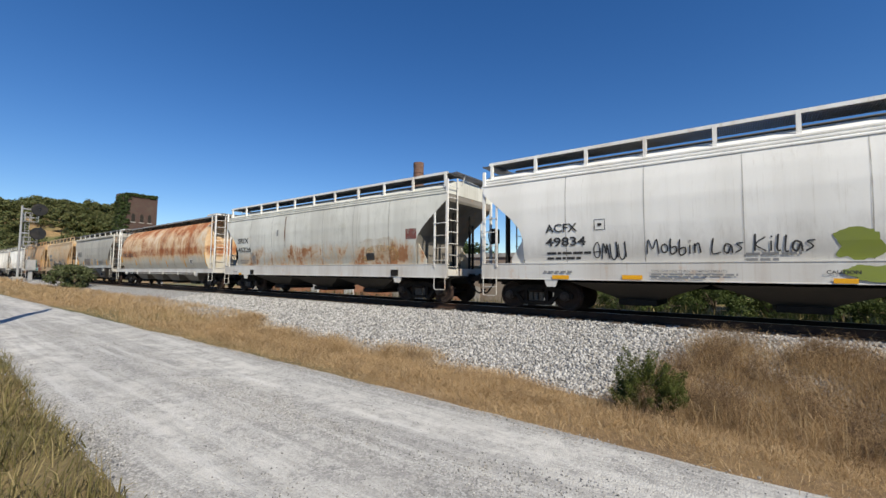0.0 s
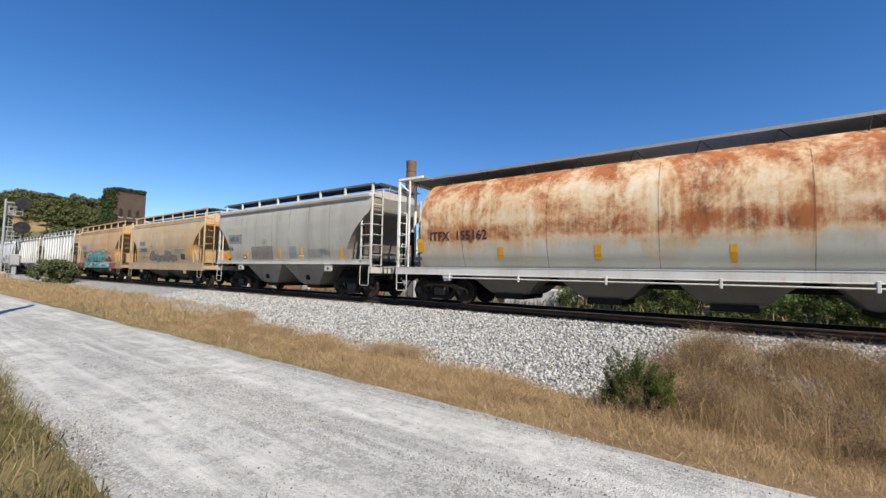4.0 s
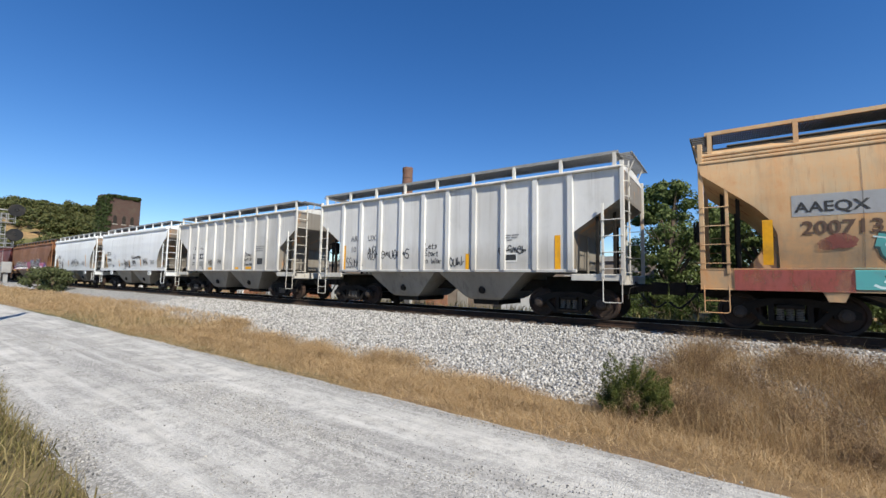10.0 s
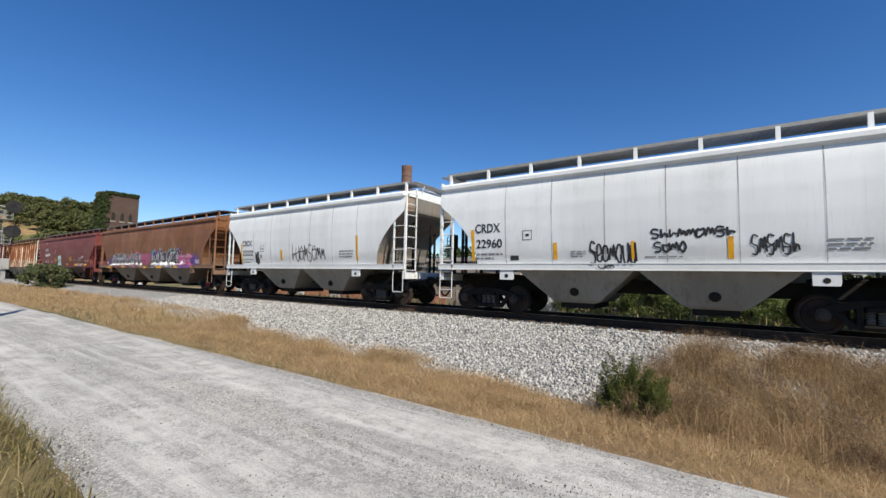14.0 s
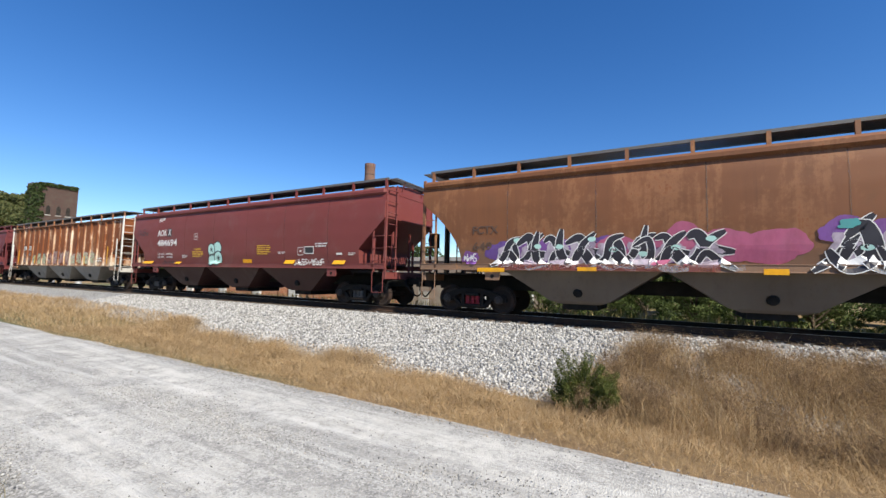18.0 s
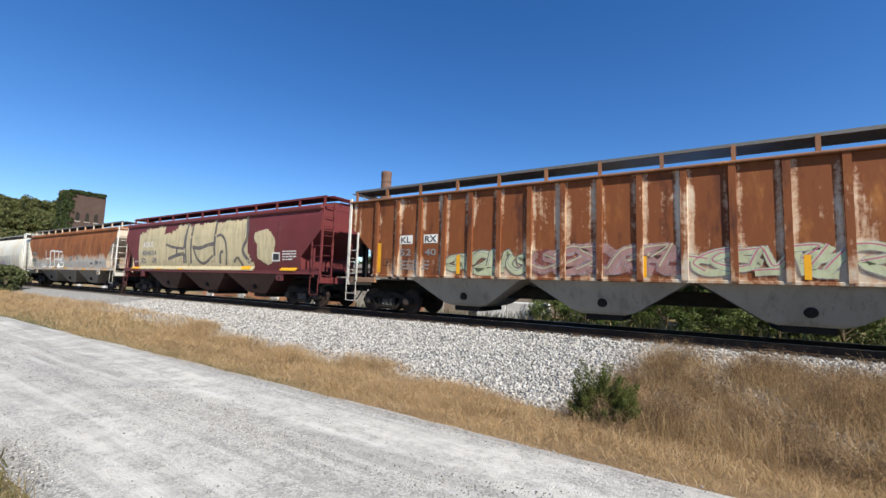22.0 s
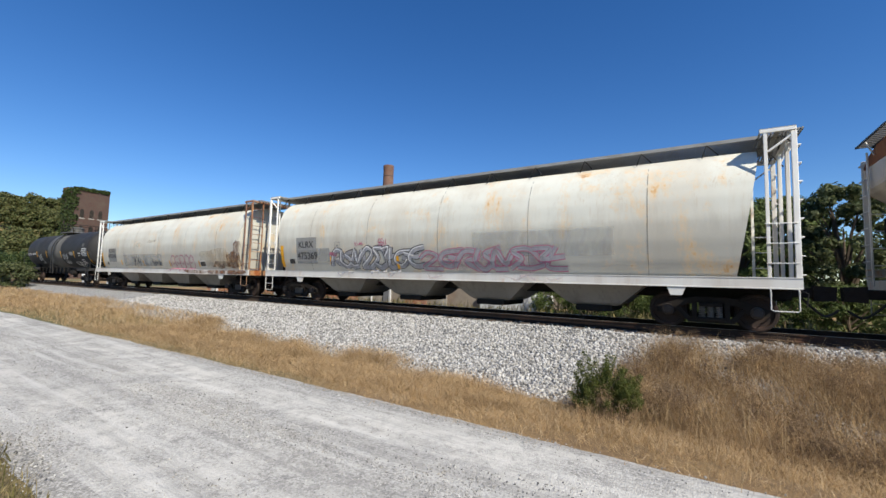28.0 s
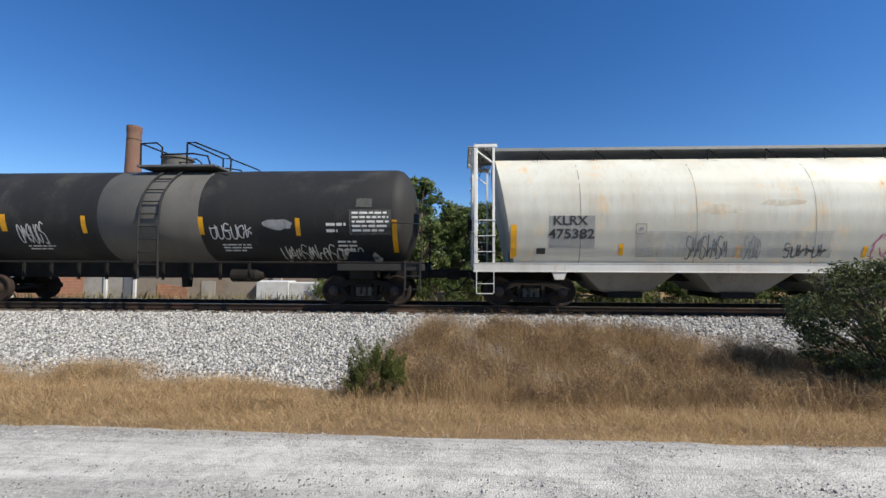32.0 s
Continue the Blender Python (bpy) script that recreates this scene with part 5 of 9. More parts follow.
def tank_car(length):
    car = thing("tank_wagon", "black tank wagon with a worn grey band and white tags", "tank car", group="freight wagons of the train")
    L, R, zc = length / 2, 1.46, 2.66
    B = L - 0.3
    prof = [(-B, 0.05), (-B + 0.03, 0.5), (-B + 0.12, 0.9), (-B + 0.28, 1.25), (-B + 0.45, 1.42), (-B + 0.62, R)] + [(x, R) for x in np.linspace(-B + 1.5, B - 1.5, 9)] + [(B - 0.62, R), (B - 0.45, 1.42), (B - 0.28, 1.25), (B - 0.12, 0.9), (B - 0.03, 0.5), (B, 0.05)]
    part("tank", Geo().spin(prof, (0, 0, zc), 48, "x"), TANK_BLACK, car, smooth=True, angle=50)
    part("tank_band", Geo().spin([(-1.58, R - 0.02), (-1.53, R + 0.012), (1.45, R + 0.012), (1.5, R - 0.02)], (0, 0, zc), 48, "x"), TANK_GREY, car, "worn grey band", smooth=True, angle=50)
    part("centre_sill", Geo().box(-L, L, -0.3, 0.3, 0.75, 1.25, 0.02), STEEL_DARK, car)
    for s in (-1, 1):
        part("side_rail", Geo().box(-L, L, s * 1.47 - 0.03, s * 1.47 + 0.03, 1.2, 1.26, 0.01), STEEL_DARK, car)
        for e in (-1, 1):
            x0, x1 = sorted((e * (L - 2.4), e * L))
            part("end_deck", Geo().box(x0, x1, min(s * 0.9, s * 1.5), max(s * 0.9, s * 1.5), 1.0, 1.2, 0.02), TANK_BLACK, car)
            part("saddle", Geo().prism([(e * (L - 2.3), 1.15), (e * (L - 1.5), 1.15), (e * (L - 1.6), 1.6), (e * (L - 2.2), 1.6)], s * 0.55, s * 0.95), STEEL_DARK, car)
            g = Geo()
            ladder(g, e * (L - 0.08), e * (L - 0.5), s * 1.53, 0.45, 1.3)
            part("sill_step", g, TANK_BLACK, car)
            part("corner_rail", Geo().tube([(e * (L - 0.05), s * 1.45, 1.2), (e * (L - 0.05), s * 1.45, 2.3), (e * (L - 0.9), s * 1.45, 2.35)], 0.022, 6), TANK_BLACK, car)
    # ladder up to the dome, bowed round the shell
    for s in (-1, 1):
        for x in (-0.2, 0.38):
            pts = [(x, s * 1.52, 0.75), (x, s * 1.58, 2.2)] + [(x + 0.04 * k, s * (R + 0.08) * math.cos(a), zc + (R + 0.08) * math.sin(a)) for k, a in enumerate((0.15, 0.4, 0.65, 0.9, 1.1))]
            part("ladder_stile", Geo().tube(pts, 0.028, 6), TANK_BLACK, car)
        for k in range(11):
            z = 0.8 + k * 0.36
            if z < 2.3:
                p = (0.0, s * 1.57, z)
            else:
                a = math.asin(min(0.98, (z - zc) / (R + 0.08)))
                p = (0.04 * max(0, (z - 2.6) * 2.4), s * (R + 0.08) * math.cos(a), z)
            part("rung", Geo().cyl((p[0] - 0.2, p[1], p[2]), (p[0] + 0.38, p[1], p[2]), 0.02, n=6), TANK_BLACK, car)
    # manway platform
    top = zc + R
    part("platform", Geo().box(-0.85, 1.6, -0.95, 0.95, top - 0.02, top + 0.05, 0.01), GALV, car)
    part("manway", Geo().spin([(top - 0.1, 0.42), (top + 0.42, 0.42), (top + 0.44, 0.47), (top + 0.5, 0.47), (top + 0.56, 0.3), (top + 0.58, 0.02)], (-0.25, 0, 0), 20, "z"), TANK_GREY, car, smooth=True)
    for s in (-1, 1):
        for pts in (((-0.74, s * 0.92, top), (-0.74, s * 0.92, top + 0.7), (-0.25, s * 0.92, top + 0.72), (-0.07, s * 0.92, top + 0.58), (-0.07, s * 0.92, top)),
                    ((0.71, s * 0.92, top), (0.71, s * 0.92, top + 0.72), (0.95, s * 0.92, top + 0.72), (2.0, s * 0.92, top + 0.3), (2.08, s * 0.92, top + 0.2), (2.05, s * 0.9, top - 0.15)),
                    ((-0.07, s * 0.92, top + 0.36), (0.9, s * 0.92, top + 0.38), (1.35, s * 0.92, top + 0.3), (1.45, s * 0.92, top))):
            part("guard_rail", Geo().tube(pts, 0.026, 6), STEEL_DARK, car)
    for e in (-1, 1):
        part("cross_rail", Geo().tube([(-0.74 if e < 0 else 0.71, -0.92, top + (0.7 if e < 0 else 0.72)), (-0.74 if e < 0 else 0.71, 0.92, top + (0.7 if e < 0 else 0.72))], 0.026, 6), STEEL_DARK, car)
        part("coupler", Geo().box(*sorted((e * (L - 0.1), e * (L + 0.62))), -0.13, 0.13, 0.78, 1.04, 0.03), TRUCK_STEEL, car)
        add_truck(car, e * (L - 1.75))
        part("bolster", Geo().box(*sorted((e * (L - 2.1), e * (L - 1.4))), -1.3, 1.3, 0.78, 1.2, 0.03), STEEL_DARK, car)
    part("bottom_outlet", Geo().spin([(0.45, 0.14), (0.75, 0.16), (0.8, 0.35), (1.3, 0.35)], (0.2, 0, 0), 14, "z"), STEEL_DARK, car)
    part("brake_cylinder", Geo().spin([(-0.5, 0.14), (-0.45, 0.2), (0.3, 0.2), (0.5, 0.1)], (2.6, -0.75, 0.85), 14, "x"), STEEL_DARK, car)
    g = Geo()
    for i in range(9):
        x = -3.9 + i * 0.85
        g.box(x - 0.03, x + 0.03, -1.3, -1.24, 0.72, 1.2)
    part("hanger_row", g, STEEL_DARK, car)
    return car


build_train()

# ---- lettering, repaints, stains and graffiti on the wagons ----
REPAINT_GREY = paint_film("grey_repaint", (0.3, 0.3, 0.29), 0.75, 0.15)
REPAINT_PALE = paint_film("dull_pale_repaint", (0.36, 0.36, 0.34), 0.55, 0.3)
REPAINT_BROWN = paint_film("brown_grey_repaint", (0.22, 0.19, 0.17), 0.8, 0.25)
REPAINT_BLUE = paint_film("pale_blue_grey_repaint", (0.34, 0.36, 0.38), 0.85, 0.15)
REPAINT_DARK = paint_film("dull_dark_repaint", (0.12, 0.12, 0.11), 0.7, 0.3)
REPAINT_SILVER = paint_film("silver_repaint", (0.4, 0.4, 0.4), 0.8, 0.4)
RUST_STAIN = paint_film("rust_stain", (0.2, 0.09, 0.04), 0.75, 1.0, (1.1, 1.1, 0.45))
OCHRE_STAIN = paint_film("ochre_stain", (0.55, 0.33, 0.13), 0.5, 1.0, (0.8, 0.8, 0.4))
OCHRE_FAINT = paint_film("faint_ochre_stain", (0.5, 0.33, 0.15), 0.28, 1.0, (0.8, 0.8, 0.4))
REPAINT_FAINT = paint_film("faint_grey_repaint", (0.4, 0.41, 0.4), 0.4, 0.5)
GRAF_MAROON = paint_film("spray_maroon", (0.2, 0.05, 0.04), 0.85, 0.6)
GRAF_DEEP = spray("spray_deep_green", (0.02, 0.05, 0.05), 0.3)
GRAF_VIOLET = paint_film("spray_violet", (0.13, 0.06, 0.26), 0.95, 0.4)
GRAF_HOT = paint_film("spray_hot_pink", (0.55, 0.06, 0.16), 0.9, 0.4)
GRAF_GHOST = paint_film("spray_thin_grey", (0.45, 0.45, 0.48), 0.5, 0.85)
GRAF_HAZE = paint_film("spray_thin_pink", (0.55, 0.4, 0.42), 0.3, 0.6)
INK_BROWN = spray("stencil_brown", (0.1, 0.055, 0.035), 0.3)
GRAF_GREEN = spray("spray_olive_green", (0.2, 0.24, 0.035))
GRAF_DUSK = paint_film("spray_faded_slate", (0.15, 0.14, 0.13), 0.75, 0.4)
GRAF_CREAM = paint_film("spray_weathered_cream", (0.6, 0.51, 0.31), 0.97, 0.3, (2.0, 2.0, 0.35))
GRAF_WHITE = spray("spray_white", (0.75, 0.74, 0.72), 0.15)
GRAF_TEAL = spray("spray_turquoise", (0.07, 0.32, 0.32), 0.65)
GRAF_PALE = spray("spray_pale_aqua", (0.5, 0.66, 0.66), 0.2)
GRAF_RED = paint_film("spray_dull_red", (0.26, 0.055, 0.045), 0.92, 0.6)
GRAF_PURPLE = paint_film("spray_purple", (0.2, 0.075, 0.3), 0.95, 0.3)
GRAF_PINK = paint_film("spray_pink", (0.55, 0.22, 0.38), 0.95, 0.3)
GRAF_ROSE = paint_film("spray_rose", (0.42, 0.1, 0.19), 0.95, 0.2)
GRAF_LILAC = paint_film("spray_pale_lilac", (0.5, 0.42, 0.5), 0.9, 0.5)
GRAF_INK = spray("spray_ink_black", (0.022, 0.02, 0.03), 0.2)
GRAF_MINT = spray("spray_mint", (0.42, 0.66, 0.6), 0.15)
GRAF_LIME = paint_film("spray_faded_lime", (0.45, 0.48, 0.3), 0.95, 0.3)
GRAF_DUSTY = paint_film("spray_dusty_rose", (0.36, 0.2, 0.18), 0.9, 0.5)
GRAF_SILVER = paint_film("spray_silver_grey", (0.36, 0.36, 0.38), 0.9, 0.3)
GRAF_SLATE = paint_film("spray_slate_blue", (0.13, 0.115, 0.12), 0.85, 0.4)
COUNT = {}
SILLS = {"centre": (0.92, 1.395, 1.565), "curved": (1.33, 1.515, 1.595), "drum": (0.99, 1.235, 1.575)}
KINDS = {1: "centre", 2: "centre", 3: "drum", 4: "curved", 5: "centre", 6: "centre", 7: "ribbed", 8: "ribbed", 9: "curved", 10: "curved", 11: "curved", 12: "curved", 13: "ribbed", 14: "curved", 15: "curved", 16: "drum", 17: "drum"}


def flank(c):
    """The near flank of wagon c, with its sill, and the height at which the next film of paint lies."""
    if c == 18:
        prof = [(math.sqrt(max(0.0, 1.46 ** 2 - (z - 2.66) ** 2)), z) for z in np.linspace(1.25, 4.1, 30)]
    else:
        kind = KINDS[c]
        prof = list(PROFILES[kind])
        if kind in SILLS:
            lo, hi, w = SILLS[kind]
            prof = [(w, lo - 0.3), (w, hi)] + [p for p in [(p[0], max(p[1], hi + 0.001)) for p in prof]]
    COUNT[c] = COUNT.get(c, 0) + 1
    return Side(prof), 0.0065 + 0.0003 * COUNT[c]


def stick(c, name, geo, material, label=""):
    return part(name, geo, material, CARS[c][0], label)


def lettering(c, text, x, z, h, w, material):
    s, off = flank(c)
    stick(c, "lettering", word(s, text, x, z, h, w, off + 0.006), material)


def panel(c, name, x0, x1, z0, z1, material):
    s, off = flank(c)
    stick(c, name, rect(s, x0, x1, z0, z1, off), material)


def fine_print(c, x0, x1, z0, z1, rows, material):
    s, off = flank(c)
    pitch = (z1 - z0) / rows
    stick(c, "fine_print", s.bars(x0, z1 - pitch * 0.62, x1 - x0, rows, pitch * 0.46, pitch * 0.54, off, seed=c), material)


def frame_mark(c, x0, x1, z0, z1, material):
    s, off = flank(c)
    g = s.line([(x0, z0), (x1, z0), (x1, z1), (x0, z1), (x0, z0)], 0.02, off)
    s.line([((x0 + x1) / 2 - 0.05, (z0 + z1) / 2), ((x0 + x1) / 2 + 0.05, (z0 + z1) / 2)], 0.07, off, g)
    stick(c, "clearance_mark", g, material)


def scrawl(c, x0, x1, z0, z1, seed, material, width, n):
    """Loose handwriting: looping strokes side by side."""
    s, off = flank(c)
    rng = random.Random(seed)
    g = Geo()
    w, h = (x1 - x0) / n, z1 - z0
    for i in range(n):
        cx = x0 + w * (i + 0.5)
        shape = rng.choice(("loop", "zig", "bar", "hook", "bowl"))
        j = lambda a: rng.uniform(-a, a)
        if shape == "loop":
            pts = [(cx + w * 0.5 * math.cos(a) * (0.8 + j(0.2)), z0 + h * (0.45 + 0.42 * math.sin(a)) + j(0.04)) for a in (k * 0.9 + j(0.2) for k in range(8))]
        elif shape == "zig":
            pts = [(cx - w * 0.45, z0 + h * rng.uniform(0, 0.2)), (cx - w * 0.2, z1 - h * rng.uniform(0, 0.3)), (cx + j(w * 0.1), z0 + h * 0.3), (cx + w * 0.2, z1 - h * rng.uniform(0, 0.3)), (cx + w * 0.5, z0 + h * rng.uniform(0, 0.2))]
        elif shape == "bar":
            pts = [(cx - w * 0.3, z1 - j(h * 0.1)), (cx - w * 0.25, z0 + h * 0.1), (cx + w * 0.1, z0 + h * 0.5), (cx + w * 0.45, z0 + h * rng.uniform(0, 0.6))]
        elif shape == "hook":
            pts = [(cx + w * 0.4, z1 - h * 0.1), (cx - w * 0.2, z1), (cx - w * 0.4, z0 + h * 0.6), (cx + w * 0.3, z0 + h * 0.4), (cx + w * 0.2, z0), (cx - w * 0.4, z0 + h * 0.05)]
        else:
            pts = [(cx - w * 0.4, z0 + h * 0.8), (cx - w * 0.3, z0 + h * 0.15), (cx + w * 0.1, z0), (cx + w * 0.4, z0 + h * 0.3), (cx + w * 0.35, z0 + h * 0.9), (cx + w * 0.5, z0 + h * 0.1)]
        s.line(pts, width * rng.uniform(0.8, 1.15), off, g, 4)
        if rng.random() < 0.3:
            s.line([(cx - w * 0.5, z0 + h * rng.uniform(0.3, 0.7)), (cx + w * 0.5, z0 + h * rng.uniform(0.35, 0.75))], width * 0.9, off + 0.0004, g, 2)
    stick(c, "graffiti_tag", g, material)


def blob(x0, x1, z0, z1, seed, n=40, rough=0.16, square=0.6):
    """An uneven outline that fills a rectangle."""
    out = []
    for k in range(n):
        a = 2 * math.pi * k / n
        ca, sa = math.cos(a), math.sin(a)
        e = 2 * (1 - square) + 0.25
        r = 1 + rough * noise.noise((ca * 1.6 + seed, sa * 1.6, seed * 0.7)) * 1.6 + rough * 0.5 * noise.noise((ca * 5 + seed, sa * 5, seed))
        px = math.copysign(abs(ca) ** e, ca) * r
        pz = math.copysign(abs(sa) ** e, sa) * r
        out.append(((x0 + x1) / 2 + px * (x1 - x0) / 2 * 0.95, (z0 + z1) / 2 + pz * (z1 - z0) / 2 * 0.95))
    return out


def blotch(c, x0, x1, z0, z1, seed, material):
    s, off = flank(c)
    stick(c, "paint_blotch", s.patch(blob(x0, x1, z0, z1, seed, 44, 0.26, 0.7), off), material)


def cloud(c, x0, x1, z0, z1, seed, material):
    s, off = flank(c)
    rng = random.Random(seed)
    n = max(2, int((x1 - x0) / 0.7))
    for i in range(n):
        a = x0 + (x1 - x0) * i / n
        w = (x1 - x0) / n
        h = (z1 - z0) * rng.uniform(0.6, 1.0)
        stick(c, "sprayed_cloud", s.patch(blob(a - w * 0.3, a + w * 1.3, z0, z0 + h, seed + i, 36, 0.2, 0.6), off + 0.0003 * i), material)
    COUNT[c] += 2


def outline_piece(c, x0, x1, z0, z1, seed, material, n):
    s, off = flank(c)
    w = (x1 - x0) / n
    rng = random.Random(seed)
    for i in range(n):
        shape = blob(x0 + w * (i - 0.08), x0 + w * (i + 1.05), z0, z1 - rng.uniform(0, 0.12), seed + i, 30, 0.22, 0.6)
        g = s.line(shape + shape[:1], 0.04, off + 0.0005 * i)
        m, q = x0 + w * (i + 0.5), (z0 + z1) / 2
        s.line([(m - 0.25 * w, q + 0.05), (m, q - rng.uniform(0, 0.2)), (m + 0.25 * w, q + rng.uniform(-0.1, 0.2))], 0.035, off + 0.0005 * i, g, 4)
        stick(c, "letter_outline", g, material)


def faded_piece(c, x0, x1, z0, z1, seed, ground_paint, line_paint, n):
    cloud(c, x0, x1, z0, z1, seed, ground_paint)
    outline_piece(c, x0 + 0.1, x1, z0 + 0.05, z1, seed + 1, line_paint, n)


def streaks(c, x0, x1, z0, z1, seed, material, n):
    s, off = flank(c)
    rng = random.Random(seed)
    g = Geo()
    for _ in range(n):
        a, b = rng.uniform(x0, x1 - 0.2), rng.uniform(z0 + 0.05, z1 - 0.05)
        s.line([(a, b), (a + rng.uniform(0.1, 0.25), max(z0, min(z1, b + rng.uniform(-0.2, 0.2)))), (a + rng.uniform(0.25, 0.6), max(z0, min(z1, b + rng.uniform(-0.12, 0.12))))], rng.uniform(0.04, 0.09), off, g, 3)
    stick(c, "spray_streaks", g, material)


def bubbles(c, x0, x1, z0, z1, seed, fill, outline):
    """Four overlapping round shapes, two with a cross."""
    s, off = flank(c)
    w, h = x1 - x0, z1 - z0
    for i, (a, b, d, e) in enumerate(((0.38, 0.98, 0.5, 1.02), (0.0, 0.52, 0.38, 0.97), (0.02, 0.58, 0.0, 0.5), (0.44, 1.02, 0.0, 0.62))):
        shape = blob(x0 + w * a, x0 + w * b, z0 + h * d, z0 + h * e, seed + i, 32, 0.06, 0.625)
        o = off + 0.0016 * i
        body = stick(c, "painted_bubble", s.patch(shape, o), fill)
        part("outline", s.line(shape + shape[:1], 0.05, o + 0.0006), outline, body)
        if i in (1, 3):
            m, q, r = x0 + w * (a + b) / 2, z0 + h * (d + e) / 2, 0.13
            g = Geo()
            for ang in (0.3, 1.4, 2.4):
                s.line([(m - r * math.cos(ang), q - r * math.sin(ang)), (m + r * math.cos(ang), q + r * math.sin(ang))], 0.04, o + 0.0007, g)
            part("cross", g, outline, body)
    COUNT[c] += 8


def stencil_stroke(c, x0, x1, z0, z1, n):
    """One of four tall white letters, each a band of strokes."""
    s, off = flank(c)
    m = (z0 + z1) / 2
    paths = ([[(x0, z0), (x0, z1)], [(x0, m), (x1, m)], [(x1, z0), (x1, z1)]],
             [[(x0, z0), (x0, z1), (x1, z1), (x1, z0), (x0, z0)]],
             [[(x0, z0), (x0, z1), (x1, z1), (x1, m), (x0, m)]],
             [[(x0 + 0.7 * (x1 - x0), m), (x0, m), (x0, z1), (x0 + 0.7 * (x1 - x0), z1), (x0 + 0.7 * (x1 - x0), m), (x0 + 0.35 * (x1 - x0), m - 0.2)], [(x0, m), (x0, z0), (x1, z0), (x1, z0 + 0.35), (x0 + 0.4 * (x1 - x0), m - 0.25)]])[n]
    g = Geo()
    for i, p in enumerate(paths):
        s.line(p, 0.11, off + 0.0004 * i, g)
    stick(c, "painted_letter", g, GRAF_WHITE)


def diamond(c, x0, x1, z0, z1, seed):
    s, off = flank(c)
    m, q = (x0 + x1) / 2, (z0 + z1) / 2
    b = stick(c, "hazard_placard", s.patch([(m, z0), (x1, q), (m, z1), (x0, q)], off), INK_WHITE, "white diamond placard")
    part("placard_bar", rect(s, m - 0.08, m + 0.08, q - 0.03, q + 0.03, off + 0.001), INK_BLACK, b)


# loose interlocking strokes, in a unit box
STROKES = {
    "a": [[(-0.05, 0.1), (0.3, 0.92), (0.75, 1.0), (0.95, 0.62), (0.45, 0.42), (1.05, 0.0)]],
    "b": [[(0.0, 0.95), (0.6, 0.98), (0.25, 0.5), (1.05, 0.62)], [(0.75, 1.05), (0.5, 0.1), (1.1, 0.02)]],
    "c": [[(1.1, 0.95), (0.25, 0.85), (0.0, 0.4), (0.5, 0.12), (0.9, 0.45), (0.45, 0.62)]],
    "d": [[(-0.1, 0.0), (0.4, 0.5), (0.05, 0.98), (0.65, 1.05), (1.1, 0.3)], [(0.2, 0.12), (0.7, 0.0), (1.15, 0.2)]],
    "e": [[(0.0, 0.2), (0.2, 1.05), (0.5, 0.25), (0.85, 1.0), (1.1, -0.05)], [(0.1, 0.0), (0.6, 0.05)]],
    "f": [[(1.15, 1.1), (0.55, 0.92), (0.25, 0.4), (0.6, 0.0), (1.2, 0.15)], [(-0.05, 0.75), (0.5, 0.55), (0.85, 0.62)]],
    "g": [[(-0.05, 0.6), (0.4, 1.05), (0.85, 0.8), (0.55, 0.4), (0.05, 0.02), (1.0, -0.02)]],
    "h": [[(0.1, 1.0), (0.0, 0.4), (0.45, 0.0), (0.8, 0.4), (0.4, 0.75), (1.1, 1.0)], [(0.7, 0.2), (1.15, 0.0)]],
}


def wild(c, x0, x1, z0, z1, shapes, seed, fill, outline, accent, thick, edge=0.045, rise=0.0):
    """Interlocked thick-stroked shapes with a painted outline and thin highlights, that spell nothing."""
    s, off = flank(c)
    rng = random.Random(seed)
    w = (x1 - x0) / len(shapes)
    for i, key in enumerate(shapes):
        o = off + 0.0014 * i
        a, ww = x0 + w * i - 0.06 * w, w * rng.uniform(1.1, 1.4)
        lo, hi = z0 + thick * 0.5 + rng.uniform(0, 0.05), z1 - thick * 0.5 - rng.uniform(0, 0.12) * (z1 - z0) + rise * i / len(shapes)
        lean = rng.uniform(-0.12, 0.2)
        under, over, shine = Geo(), Geo(), Geo()
        for j, path in enumerate(STROKES[key]):
            pts = [(a + ww * (u + lean * v + rng.uniform(-0.04, 0.04)), lo + (hi - lo) * (v + rng.uniform(-0.04, 0.04))) for u, v in path]
            t = thick * rng.uniform(0.85, 1.15)
            s.line(pts, t + 2 * edge, o + 0.0001 * j, under, 5)
            s.line(pts, t, o + 0.0005 + 0.0001 * j, over, 5)
            s.line([(u - t * 0.2, v + t * 0.26) for u, v in pts[:max(2, len(pts) - 1)]], 0.028, o + 0.0009 + 0.0001 * j, shine, 5)
        body = stick(c, "painted_letter", over, fill)
        part("outline", under, outline, body)
        part("highlight", shine, accent, body)
    COUNT[c] += 4 * len(shapes)


